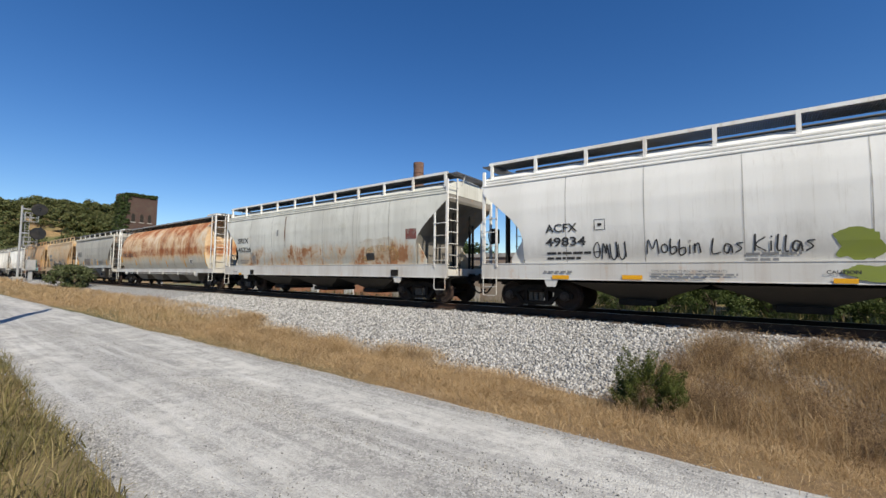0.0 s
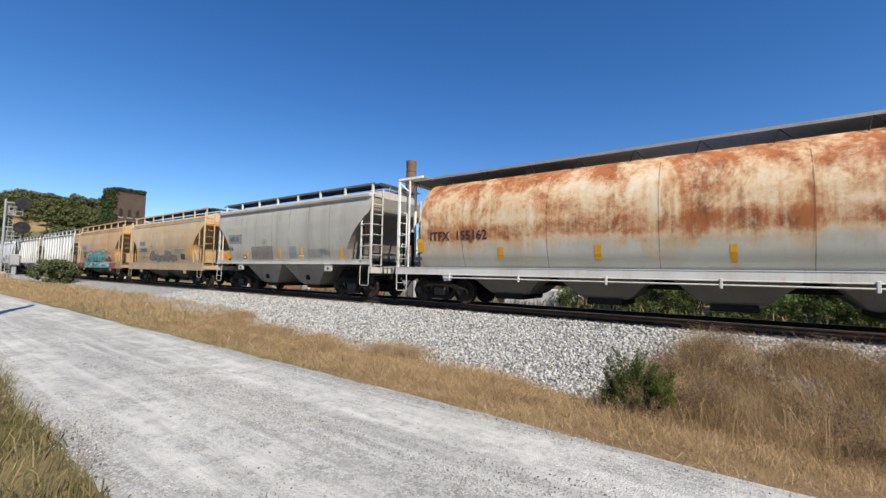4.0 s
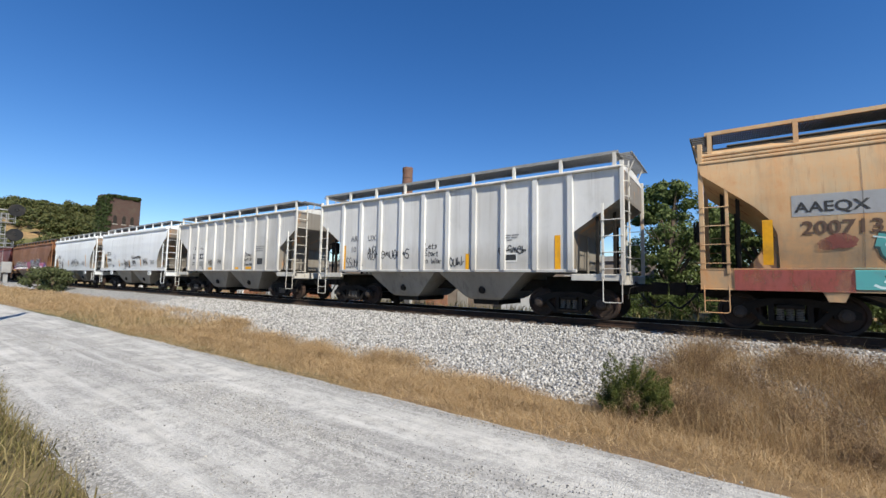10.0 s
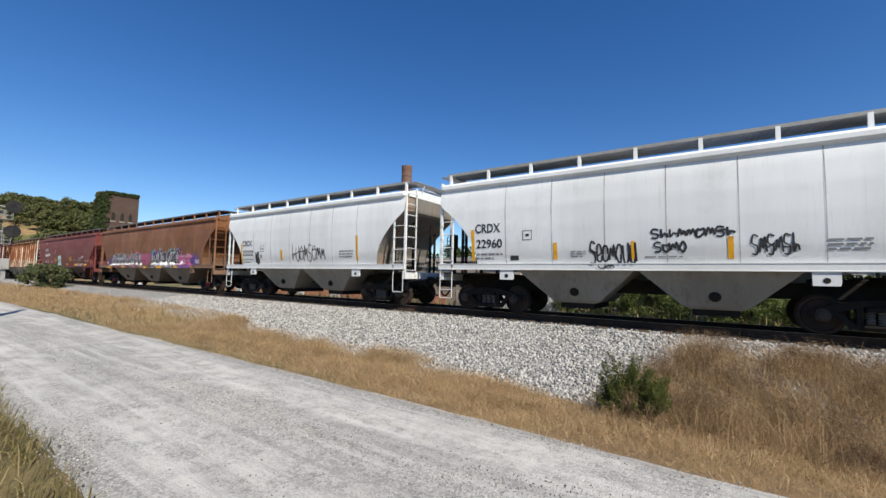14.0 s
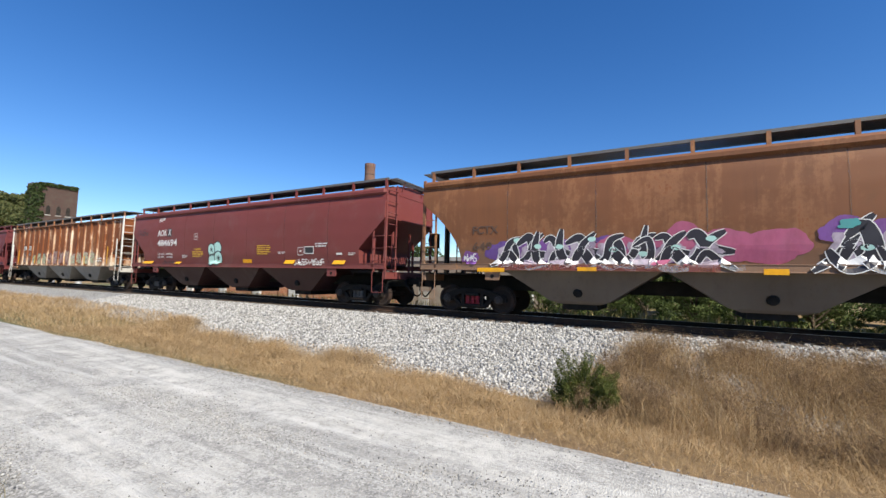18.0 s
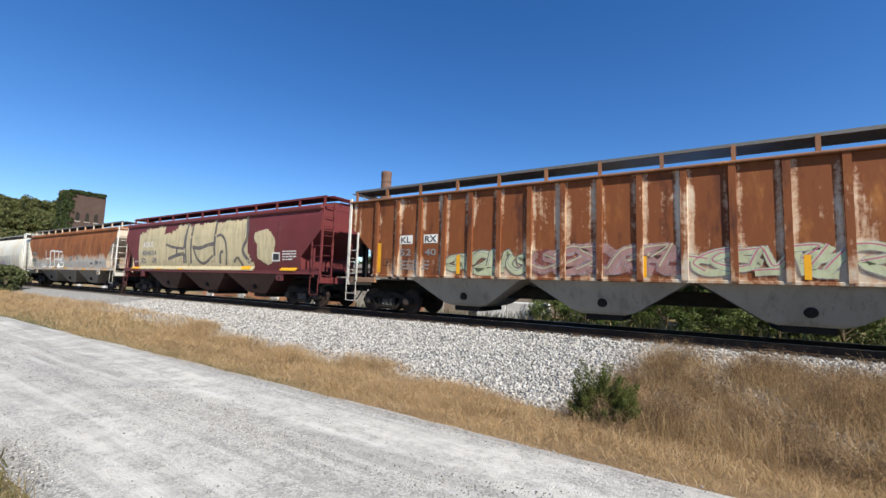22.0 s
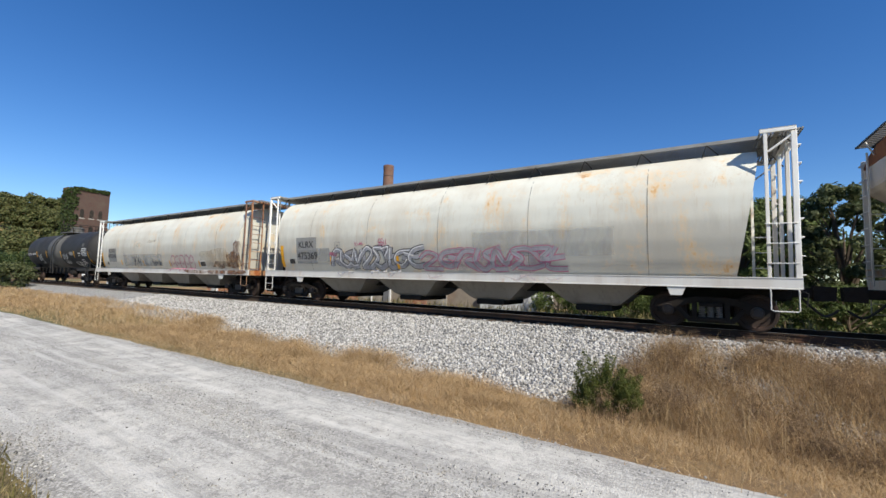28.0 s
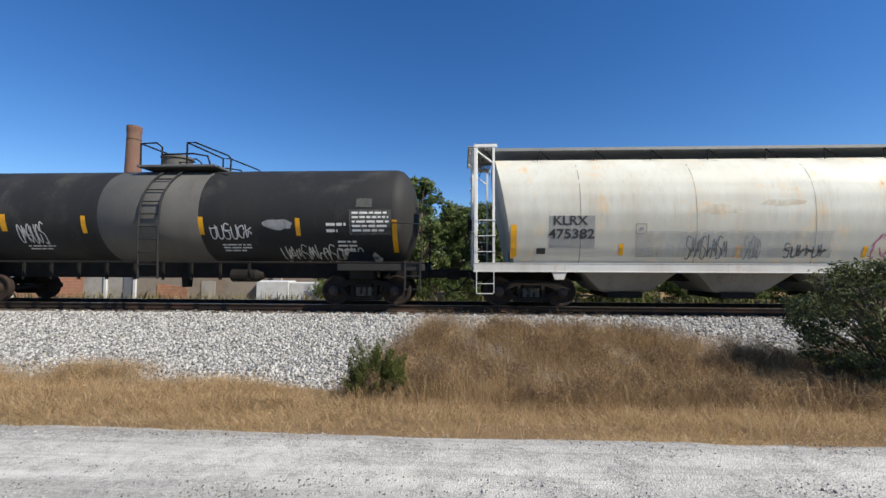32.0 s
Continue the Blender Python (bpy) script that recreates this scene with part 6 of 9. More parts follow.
# one-line handwriting, each glyph in a box one unit high: (width, strokes)
PEN = {
    "D": (0.7, [[(0.1, 1), (0.05, 0), (0.5, 0.1), (0.65, 0.5), (0.4, 0.95), (-0.05, 1.0)]]), "w": (0.6, [[(0, 0.6), (0.15, 0), (0.3, 0.4), (0.42, 0), (0.6, 0.65)]]), "h": (0.5, [[(0.08, 1), (0.03, 0)], [(0.04, 0.4), (0.3, 0.58), (0.42, 0)]]),
    "G": (0.7, [[(0.6, 0.85), (0.2, 0.9), (0.02, 0.4), (0.3, 0.0), (0.6, 0.3), (0.35, 0.4)]]), "v": (0.45, [[(0, 0.6), (0.2, 0), (0.42, 0.62)]]), "m": (0.7, [[(0.02, 0.6), (0.02, 0)], [(0.02, 0.4), (0.2, 0.6), (0.32, 0.05), (0.5, 0.6), (0.65, 0)]]),
    "M": (0.9, [[(0, 0), (0.1, 1), (0.4, 0.35), (0.7, 1), (0.85, 0)]]), "K": (0.7, [[(0.05, 1.05), (0.0, 0)], [(0.6, 0.85), (0.05, 0.4), (0.65, 0.0)]]), "L": (0.6, [[(0.1, 1), (0, 0.05), (0.55, 0.1)]]),
    "S": (0.6, [[(0.55, 0.9), (0.2, 1), (0.05, 0.7), (0.5, 0.4), (0.4, 0.05), (0, 0.1)]]), "W": (0.9, [[(0, 0.95), (0.2, 0), (0.45, 0.6), (0.65, 0), (0.9, 1)]]), "o": (0.5, [[(0.25, 0.6), (0.02, 0.4), (0.1, 0.05), (0.4, 0.1), (0.42, 0.45), (0.22, 0.6)]]),
    "b": (0.5, [[(0.05, 1), (0.02, 0.02), (0.4, 0.1), (0.4, 0.45), (0.05, 0.4)]]), "i": (0.25, [[(0.1, 0.6), (0.08, 0.0)], [(0.1, 0.82), (0.14, 0.9)]]), "n": (0.5, [[(0.05, 0.6), (0.05, 0)], [(0.05, 0.4), (0.3, 0.62), (0.42, 0.0)]]),
    "l": (0.3, [[(0.12, 1), (0.05, 0.1), (0.25, 0.05)]]), "a": (0.55, [[(0.45, 0.5), (0.15, 0.6), (0.02, 0.2), (0.25, 0.02), (0.45, 0.5), (0.52, 0.0)]]), "s": (0.5, [[(0.5, 0.6), (0.1, 0.55), (0.4, 0.25), (0.02, 0.0)]]),
    "e": (0.5, [[(0.05, 0.3), (0.42, 0.35), (0.25, 0.6), (0.02, 0.3), (0.2, 0.0), (0.48, 0.1)]]), "t": (0.4, [[(0.2, 0.95), (0.15, 0.05), (0.35, 0.05)], [(0, 0.62), (0.4, 0.66)]]), "r": (0.4, [[(0.05, 0.6), (0.05, 0)], [(0.05, 0.4), (0.35, 0.58)]]), " ": (0.4, []),
}


def handwriting(c, text, x0, x1, z, height, material, width):
    """Words in a marker hand between x0 and x1, drawn letter by letter."""
    s, off = flank(c)
    total = sum(PEN[ch][0] + 0.12 for ch in text)
    k, x = (x1 - x0) / total, x0
    rng = random.Random(len(text) * 7 + c)
    for ch in text:
        w, paths = PEN[ch]
        lift, g = rng.uniform(-0.08, 0.08) * height, Geo()
        for p in paths:
            s.line([(x + u * k, z + lift + v * height) for u, v in p], width * rng.uniform(0.85, 1.15), off, g, 4)
        if paths:
            stick(c, "written_letter", g, material)
        x += (w + 0.12) * k


def blade(s, pts, width, off, geo, grow=0.0):
    """A stroke that swells in the middle and ends in points."""
    pts = curve_through(pts, 6)
    n = len(pts)
    left, right = [], []
    for i, p in enumerate(pts):
        a, b = pts[max(i - 1, 0)], pts[min(i + 1, n - 1)]
        dx, dz = b[0] - a[0], b[1] - a[1]
        d = math.hypot(dx, dz) or 1
        w = width * (0.12 + 0.88 * math.sin(math.pi * (0.04 + 0.92 * i / (n - 1))) ** 0.7) / 2 + grow
        left.append(s.at(p[0] - dz / d * w, p[1] + dx / d * w, off))
        right.append(s.at(p[0] + dz / d * w, p[1] - dx / d * w, off))
    geo.add(left + right, [(i, i + 1, n + i + 1, n + i) for i in range(n - 1)])


def arrows(c, x0, x1, z0, z1, n, seed, fill, outline, glaze, accent, thick):
    """Sharp interlocking letter forms: dark tapered blades edged in thin white over pale sprayed fills, that spell nothing."""
    s, off = flank(c)
    rng = random.Random(seed)
    w, h = (x1 - x0) / n, z1 - z0
    for i in range(n):
        a = x0 + w * i
        o = off + 0.0013 * i
        body = stick(c, "painted_letter", s.patch(blob(a - 0.05 * w, a + 0.95 * w, z0 + 0.06 * h, z0 + rng.uniform(0.62, 0.85) * h, seed + i, 26, 0.3, 0.75), o), glaze)
        under, over, shine = Geo(), Geo(), Geo()
        forms = ([(-0.35, 0.02), (0.2, 0.3), (0.5, 0.72), (0.95, 0.98)], [(-0.1, 0.75), (0.3, 0.9), (0.6, 0.5), (1.25, 0.4)], [(0.1, 0.02), (0.45, 0.45), (0.9, 0.15), (1.3, 0.02)], [(0.0, 0.4), (0.35, 0.06), (0.8, 0.3), (0.7, 0.8), (0.3, 0.66)], [(0.75, 1.12), (0.6, 0.6), (0.75, 0.2), (1.2, 0.0)])
        for j, p in enumerate(rng.sample(forms, 3)):
            pts = [(a + w * (u + rng.uniform(-0.08, 0.08)), z0 + h * (v + rng.uniform(-0.06, 0.06))) for u, v in p]
            t = thick * rng.uniform(0.75, 1.25)
            blade(s, pts, t, o + 0.0002 + 0.00022 * j, under, 0.02)
            blade(s, pts, t, o + 0.0003 + 0.00022 * j, over)
        q = (a + w * rng.uniform(0.2, 0.7), z0 + h * rng.uniform(0.2, 0.8))
        s.patch(blob(q[0], q[0] + 0.22, q[1], q[1] + 0.14, seed + i, 14, 0.1, 0.6), o + 0.0011, shine)
        part("outline", under, outline, body)
        part("stroke", over, fill, body)
        part("highlight", shine, accent, body)
    COUNT[c] += 5 * n


def rolled(c, top, z0, seed, material):
    """Cream paint rolled on in upright strips, ragged along the top."""
    s, off = flank(c)
    rng = random.Random(seed)
    g = Geo()
    x = top[0][0]
    k = 0
    while x < top[-1][0]:
        w = rng.uniform(0.1, 0.24)
        z = float(np.interp(x + w / 2, [p[0] for p in top], [p[1] for p in top])) + rng.uniform(-0.1, 0.07)
        zs = np.linspace(z0, z, 12)
        o = off + 0.0003 * (k % 3)
        wob = [rng.uniform(-0.015, 0.015) for _ in zs]
        g.add([s.at(x + q, u, o) for u, q in zip(zs, wob)] + [s.at(x + w + 0.02 + q, u, o) for u, q in zip(zs, wob)], [(i, i + 12, i + 13, i + 1) for i in range(11)])
        x += w
        k += 1
    stick(c, "rolled_letter", g, material)
    COUNT[c] += 2


def strokes(c, name, paths, width, material):
    s, off = flank(c)
    g = Geo()
    for i, p in enumerate(paths):
        s.line(p, width * (0.8 + 0.4 * ((i * 7) % 5) / 5), off + 0.0002 * i, g, 4)
    stick(c, name, g, material)
    COUNT[c] += 5


lettering(1, "ACFX", -5.63, 2.26, 0.24, 0.92, INK_BLACK)
lettering(1, "49834", -5.64, 1.87, 0.25, 1.15, INK_BLACK)
fine_print(1, -5.61, -4.36, 1.44, 1.73, 2, INK_BLACK)
frame_mark(1, -4.25, -3.98, 2.28, 2.55, INK_BLACK)
fine_print(1, -5.69, -4.47, 1.08, 1.19, 1, INK_GREY)
panel(1, "reflective_strip", -5.44, -4.96, 0.94, 1.05, YELLOW)
panel(1, "reflective_strip", -3.57, -3.09, 0.96, 1.07, YELLOW)
lettering(1, "THIS CAR HAS THREE COMPARTMENTS", -2.89, 1.15, 0.055, 1.55, INK_GREY)
fine_print(1, -2.89, -1.14, 0.95, 1.13, 2, INK_GREY)
lettering(1, "CAUTION", 0.3, 1.13, 0.07, 0.5, INK_BLACK)
scrawl(1, -4.30, -3.47, 1.48, 1.99, 2, INK_BLACK, 0.03, 4)
handwriting(1, "Mobbin Las Killas", -2.98, 0.2, 1.6, 0.36, INK_BLACK, 0.032)
blotch(1, 0.43, 1.16, 1.39, 2.05, 7, GRAF_GREEN)
blotch(1, 0.61, 1.37, 0.97, 1.32, 8, GRAF_GREEN)
panel(1, "reflective_strip", 0.40, 0.76, 0.94, 1.04, YELLOW)
fine_print(1, -0.99, -0.05, 1.36, 1.61, 2, INK_GREY)
lettering(2, "SRIX", -6.32, 2.59, 0.27, 1.10, INK_BLACK)
lettering(2, "45326", -6.32, 2.11, 0.26, 1.32, INK_BLACK)
fine_print(2, -6.15, -5.24, 1.47, 1.71, 2, INK_GREY)
scrawl(2, -4.97, -4.57, 1.47, 2.07, 11, INK_GREY, 0.025, 5)
panel(2, "repaint_patch", -2.57, -2.41, 2.84, 3.13, REPAINT_GREY)
panel(2, "rust_run", -1.92, -1.82, 2.26, 3.75, RUST_STAIN)
panel(2, "sill_patch", -4.99, -4.64, 0.93, 1.18, STEEL_DARK)
fine_print(2, -6.74, -6.29, 1.03, 1.12, 1, INK_GREY)
panel(2, "reflective_strip", -6.15, -5.87, 0.92, 1.01, YELLOW)
blotch(2, 3.4, 5.60, 1.53, 2.1, 12, OCHRE_STAIN)
panel(2, "repaint_patch", 5.91, 6.43, 2.32, 2.7, GRAF_MAROON)
panel(2, "data_panel", 3.77, 4.23, 1.58, 1.85, INK_BLACK)
blotch(2, 3.2, 5.4, 1.85, 2.45, 14, OCHRE_FAINT)
panel(2, "sill_patch", 5.18, 5.56, 0.96, 1.20, STEEL_DARK)
lettering(3, "ITFX  155162", -7.03, 2.14, 0.31, 2.22, INK_BLACK)
panel(3, "data_panel", 5.23, 5.64, 1.54, 1.83, INK_WHITE)
panel(3, "data_panel", 5.27, 5.61, 1.68, 1.79, INK_BLACK)
panel(3, "data_panel", 5.27, 5.61, 1.57, 1.65, INK_BLACK)
panel(3, "reflective_strip", -4.46, -4.27, 1.52, 1.87, YELLOW)
panel(3, "reflective_strip", -1.55, -1.38, 1.48, 1.88, YELLOW)
panel(3, "reflective_strip", 1.43, 1.56, 1.38, 1.82, YELLOW)
panel(3, "reflective_strip", 4.43, 4.55, 1.36, 1.77, YELLOW)
panel(3, "reflective_strip", 7.39, 7.49, 1.32, 2.21, YELLOW)
panel(3, "reflective_strip", -7.63, -7.35, 1.76, 2.23, YELLOW)
panel(4, "repaint_patch", -4.74, -3.41, 2.37, 2.87, REPAINT_GREY)
lettering(4, "ARUX", -4.63, 2.49, 0.27, 0.94, INK_BLACK)
lettering(4, "56", -4.64, 2.02, 0.23, 0.37, INK_BLACK)
panel(4, "reflective_strip", -4.87, -4.60, 1.61, 2.04, YELLOW)
panel(4, "reflective_strip", -2.42, -2.25, 1.59, 1.97, YELLOW)
panel(4, "reflective_strip", -0.11, 0.02, 1.59, 2.13, YELLOW)
panel(4, "reflective_strip", -3.03, -2.79, 1.63, 1.97, YELLOW)
panel(4, "reflective_strip", -1.00, -0.86, 1.63, 2.04, YELLOW)
panel(4, "reflective_strip", 1.59, 1.75, 1.56, 2.06, YELLOW)
panel(4, "reflective_strip", 4.22, 4.40, 1.52, 2.03, YELLOW)
panel(4, "repaint_patch", -2.51, -0.64, 1.52, 2.19, REPAINT_BROWN)
panel(4, "data_panel", -3.31, -3.00, 1.58, 1.76, INK_BLACK)
panel(4, "data_panel", -3.25, -3.05, 1.62, 1.72, INK_WHITE)
frame_mark(4, -1.48, -1.17, 2.25, 2.50, INK_BLACK)
panel(4, "repaint_patch", 0.70, 1.23, 1.60, 2.14, REPAINT_GREY)
panel(4, "repaint_patch", 2.05, 3.04, 1.62, 1.99, REPAINT_GREY)
fine_print(4, 1.44, 1.78, 1.63, 1.75, 1, INK_WHITE)
scrawl(4, 2.90, 3.56, 1.68, 2.08, 21, INK_GREY, 0.02, 5)
panel(5, "repaint_patch", -3.83, -2.75, 2.54, 2.87, REPAINT_BLUE)
lettering(5, "AEQX", -3.77, 2.57, 0.26, 0.90, INK_BLACK)
panel(5, "repaint_patch", -3.81, -2.42, 2.10, 2.42, REPAINT_BLUE)
lettering(5, "200838", -3.76, 2.12, 0.26, 1.30, INK_BLACK)
panel(5, "reflective_strip", -4.35, -4.16, 1.53, 2.46, YELLOW)
frame_mark(5, -1.93, -1.65, 2.37, 2.62, INK_BLACK)
fine_print(5, -3.61, -2.81, 1.67, 1.85, 2, INK_GREY)
panel(5, "reflective_strip", -2.26, -2.11, 1.76, 2.00, YELLOW)
faded_piece(5, -2.00, 2.12, 1.43, 2.18, 22, GRAF_DUSK, GRAF_GHOST, 6)
streaks(5, -2.28, 2.10, 0.97, 1.35, 23, GRAF_GHOST, 9)
fine_print(5, 1.89, 3.34, 1.93, 2.24, 2, INK_GREY)
panel(5, "data_panel", 2.76, 3.34, 1.60, 1.92, INK_BLACK)
panel(5, "reflective_strip", 4.13, 4.32, 1.70, 2.37, YELLOW)
panel(6, "repaint_patch", -4.06, -2.27, 2.48, 2.93, REPAINT_BLUE)
lettering(6, "AAEQX", -4.02, 2.52, 0.26, 1.14, INK_BLACK)
lettering(6, "200713", -3.91, 2.10, 0.28, 1.19, INK_BROWN)
panel(6, "reflective_strip", -4.56, -4.38, 1.48, 2.45, YELLOW)
wild(6, -2.83, 2.06, 1.4, 2.3, "fbhcea", 31, GRAF_TEAL, GRAF_DEEP, GRAF_PALE, 0.27, 0.045, 0.2)
panel(6, "sprayed_sill", -5.08, -3.15, 0.92, 1.41, GRAF_RED)
panel(6, "sprayed_sill", -3.15, 2.19, 0.98, 1.41, GRAF_TEAL)
for k, u in enumerate((-2.3, -0.9, 0.75, 1.9)):
    blotch(6, u, u + 0.42, 1.04, 1.3, 35 + k, GRAF_RED)
streaks(6, -3.15, 2.19, 1.02, 1.36, 32, GRAF_PALE, 11)
streaks(6, -3.01, 2.04, 1.05, 1.31, 33, GRAF_DEEP, 6)
panel(6, "sprayed_sill", 2.19, 3.3, 0.98, 1.41, GRAF_TEAL)
streaks(6, 2.1, 3.3, 1.02, 1.38, 36, GRAF_PALE, 5)
panel(6, "sprayed_sill", 3.3, 4.67, 0.98, 1.41, GRAF_RED)
panel(6, "reflective_strip", 4.25, 4.39, 1.48, 2.35, YELLOW)
panel(6, "data_panel", 2.84, 3.37, 1.61, 1.92, INK_WHITE)
panel(6, "data_panel", 2.87, 3.33, 1.65, 1.88, INK_BLACK)
fine_print(6, 2.33, 3.56, 2.08, 2.23, 2, INK_GREY)
panel(6, "reflective_strip", 2.20, 2.33, 1.54, 1.97, YELLOW)
blotch(6, 2.02, 3.6, 1.42, 1.75, 34, GRAF_MAROON)
blotch(6, 2.3, 2.55, 2.2, 2.38, 37, GRAF_MAROON)
blotch(6, -3.7, -3.1, 1.75, 2.1, 38, GRAF_MAROON)
lettering(7, "AR", -4.22, 2.51, 0.21, 0.42, INK_GREY)
lettering(7, "UX", -3.25, 2.50, 0.21, 0.44, INK_GREY)
lettering(7, "10", -4.15, 2.08, 0.22, 0.26, INK_GREY)
scrawl(7, -4.44, -3.52, 1.48, 1.86, 41, INK_BLACK, 0.03, 6)
scrawl(7, -3.25, -2.73, 1.76, 2.29, 42, INK_BLACK, 0.03, 4)
scrawl(7, -2.52, -1.15, 1.80, 2.13, 43, INK_BLACK, 0.03, 7)
handwriting(7, "Lets", -0.45, 0.1, 2.1, 0.2, INK_BLACK, 0.025)
handwriting(7, "Start", -0.45, 0.15, 1.85, 0.19, INK_BLACK, 0.025)
handwriting(7, "a War", -0.42, 0.3, 1.6, 0.19, INK_BLACK, 0.025)
scrawl(7, 0.44, 1.19, 1.50, 1.80, 45, INK_BLACK, 0.025, 5)
scrawl(7, 2.43, 3.34, 1.85, 2.11, 46, INK_BLACK, 0.03, 6)
panel(7, "data_panel", 2.61, 3.05, 1.62, 1.88, INK_WHITE)
panel(7, "data_panel", 2.65, 3.02, 1.66, 1.84, INK_BLACK)
fine_print(7, 2.54, 3.11, 2.24, 2.46, 3, INK_GREY)
panel(7, "reflective_strip", 1.23, 1.37, 1.38, 1.90, YELLOW)
panel(7, "reflective_strip", 4.21, 4.38, 1.38, 2.36, YELLOW)
panel(7, "reflective_strip", -4.60, -4.49, 1.40, 2.35, YELLOW)
panel(7, "reflective_strip", -1.62, -1.54, 1.40, 1.85, YELLOW)
panel(8, "repaint_patch", -4.06, -3.60, 2.49, 2.78, INK_WHITE)
lettering(8, "CM", -4.02, 2.52, 0.23, 0.38, INK_BLACK)
panel(8, "repaint_patch", -3.18, -2.71, 2.45, 2.77, INK_WHITE)
lettering(8, "HX", -3.13, 2.50, 0.23, 0.37, INK_BLACK)
panel(8, "number_panel", -4.06, -3.62, 2.01, 2.30, INK_BLACK)
lettering(8, "19", -4.01, 2.05, 0.21, 0.34, INK_WHITE)
panel(8, "number_panel", -3.24, -2.55, 2.00, 2.31, INK_BLACK)
lettering(8, "144", -3.21, 2.04, 0.23, 0.54, INK_WHITE)
fine_print(8, -4.06, -3.63, 1.60, 1.84, 2, INK_BLACK)
panel(8, "repaint_patch", -3.20, -2.57, 1.59, 1.88, REPAINT_GREY)
frame_mark(8, -2.94, -2.67, 1.41, 1.55, INK_BLACK)
scrawl(8, -2.14, -1.60, 1.61, 1.98, 51, INK_BLACK, 0.035, 4)
scrawl(8, -1.18, -0.66, 1.69, 1.94, 52, INK_BLACK, 0.03, 4)
panel(8, "reflective_strip", -2.13, -1.63, 1.37, 1.51, YELLOW)
handwriting(8, "Down", 1.66, 2.28, 2.06, 0.2, INK_BLACK, 0.028)
handwriting(8, "With th", 1.62, 2.3, 1.83, 0.18, INK_BLACK, 0.026)
handwriting(8, "Government", 1.64, 2.5, 1.58, 0.18, INK_BLACK, 0.026)
panel(8, "data_panel", 2.78, 3.24, 1.65, 1.95, INK_BLACK)
fine_print(8, 2.62, 3.31, 2.27, 2.58, 3, INK_GREY)
panel(8, "reflective_strip", 0.75, 1.07, 1.41, 1.52, YELLOW)
panel(8, "reflective_strip", 1.76, 2.30, 1.41, 1.54, YELLOW)
lettering(9, "CRDX", -4.63, 2.48, 0.28, 0.88, INK_BLACK)
lettering(9, "22960", -4.60, 2.00, 0.28, 0.90, INK_BLACK)
fine_print(9, -4.60, -3.70, 1.61, 1.86, 2, INK_GREY)
frame_mark(9, -3.02, -2.75, 2.22, 2.49, INK_BLACK)
panel(9, "reflective_strip", -4.78, -4.67, 1.61, 2.59, YELLOW)
panel(9, "reflective_strip", -2.11, -2.00, 1.63, 2.10, YELLOW)
panel(9, "reflective_strip", -0.08, 0.01, 1.61, 2.08, YELLOW)
panel(9, "data_panel", -3.44, -3.17, 1.62, 1.76, INK_BLACK)
scrawl(9, -1.11, 0.03, 1.51, 2.10, 61, INK_BLACK, 0.05, 7)
scrawl(9, -0.90, -0.48, 1.39, 1.49, 62, INK_BLACK, 0.03, 2)
scrawl(9, 0.37, 2.08, 2.13, 2.35, 63, INK_BLACK, 0.05, 9)
scrawl(9, 0.43, 1.15, 1.80, 2.03, 64, INK_BLACK, 0.05, 4)
scrawl(9, 2.35, 3.17, 1.70, 2.13, 65, INK_BLACK, 0.035, 6)
panel(9, "reflective_strip", 1.93, 2.04, 1.61, 2.12, YELLOW)
fine_print(9, 3.60, 4.25, 1.74, 2.02, 3, INK_GREY)
fine_print(9, -1.62, -1.22, 1.67, 1.87, 3, INK_GREY)
fine_print(9, 0.22, 1.35, 1.63, 1.70, 1, INK_GREY)
lettering(10, "CRDX", -4.59, 2.43, 0.28, 0.86, INK_BLACK)
lettering(10, "23222", -4.59, 1.96, 0.27, 0.92, INK_BLACK)
fine_print(10, -4.60, -3.75, 1.56, 1.82, 2, INK_GREY)
frame_mark(10, -3.02, -2.75, 2.15, 2.42, INK_BLACK)
panel(10, "reflective_strip", -4.75, -4.64, 1.60, 2.55, YELLOW)
scrawl(10, -3.46, -3.13, 1.55, 2.12, 71, INK_BLACK, 0.06, 5)
scrawl(10, -3.05, -2.92, 1.85, 2.05, 72, INK_BLACK, 0.04, 1)
scrawl(10, -0.55, 1.74, 1.66, 2.38, 73, INK_BLACK, 0.04, 8)
panel(10, "reflective_strip", 3.59, 3.70, 1.67, 2.65, YELLOW)
fine_print(10, 2.62, 3.44, 1.76, 2.09, 3, INK_GREY)
panel(10, "reflective_strip", -1.41, -1.26, 1.72, 2.20, YELLOW)
lettering(11, "FCTX", -7.22, 2.41, 0.24, 0.83, INK_BROWN)
lettering(11, "649", -7.22, 1.92, 0.25, 0.62, INK_BROWN)
cloud(11, -6.63, -1.71, 1.54, 2.35, 81, GRAF_VIOLET)
cloud(11, -5.9, -4.4, 1.54, 2.3, 83, GRAF_PURPLE)
cloud(11, -3.6, 0.4, 1.5, 2.5, 88, GRAF_ROSE)
arrows(11, -6.4, -0.9, 1.42, 2.32, 8, 82, GRAF_INK, GRAF_WHITE, GRAF_LILAC, GRAF_MINT, 0.2)
blotch(11, -7.61, -7.04, 1.49, 1.89, 84, GRAF_PURPLE)
scrawl(11, -7.54, -7.11, 1.58, 1.82, 85, GRAF_WHITE, 0.03, 4)
cloud(11, 0.9, 2.2, 1.9, 2.75, 90, GRAF_PURPLE)
cloud(11, 3.0, 5.2, 1.6, 2.65, 91, GRAF_VIOLET)
arrows(11, 0.9, 5.3, 1.4, 2.5, 6, 86, GRAF_INK, GRAF_WHITE, GRAF_LILAC, GRAF_MINT, 0.24)
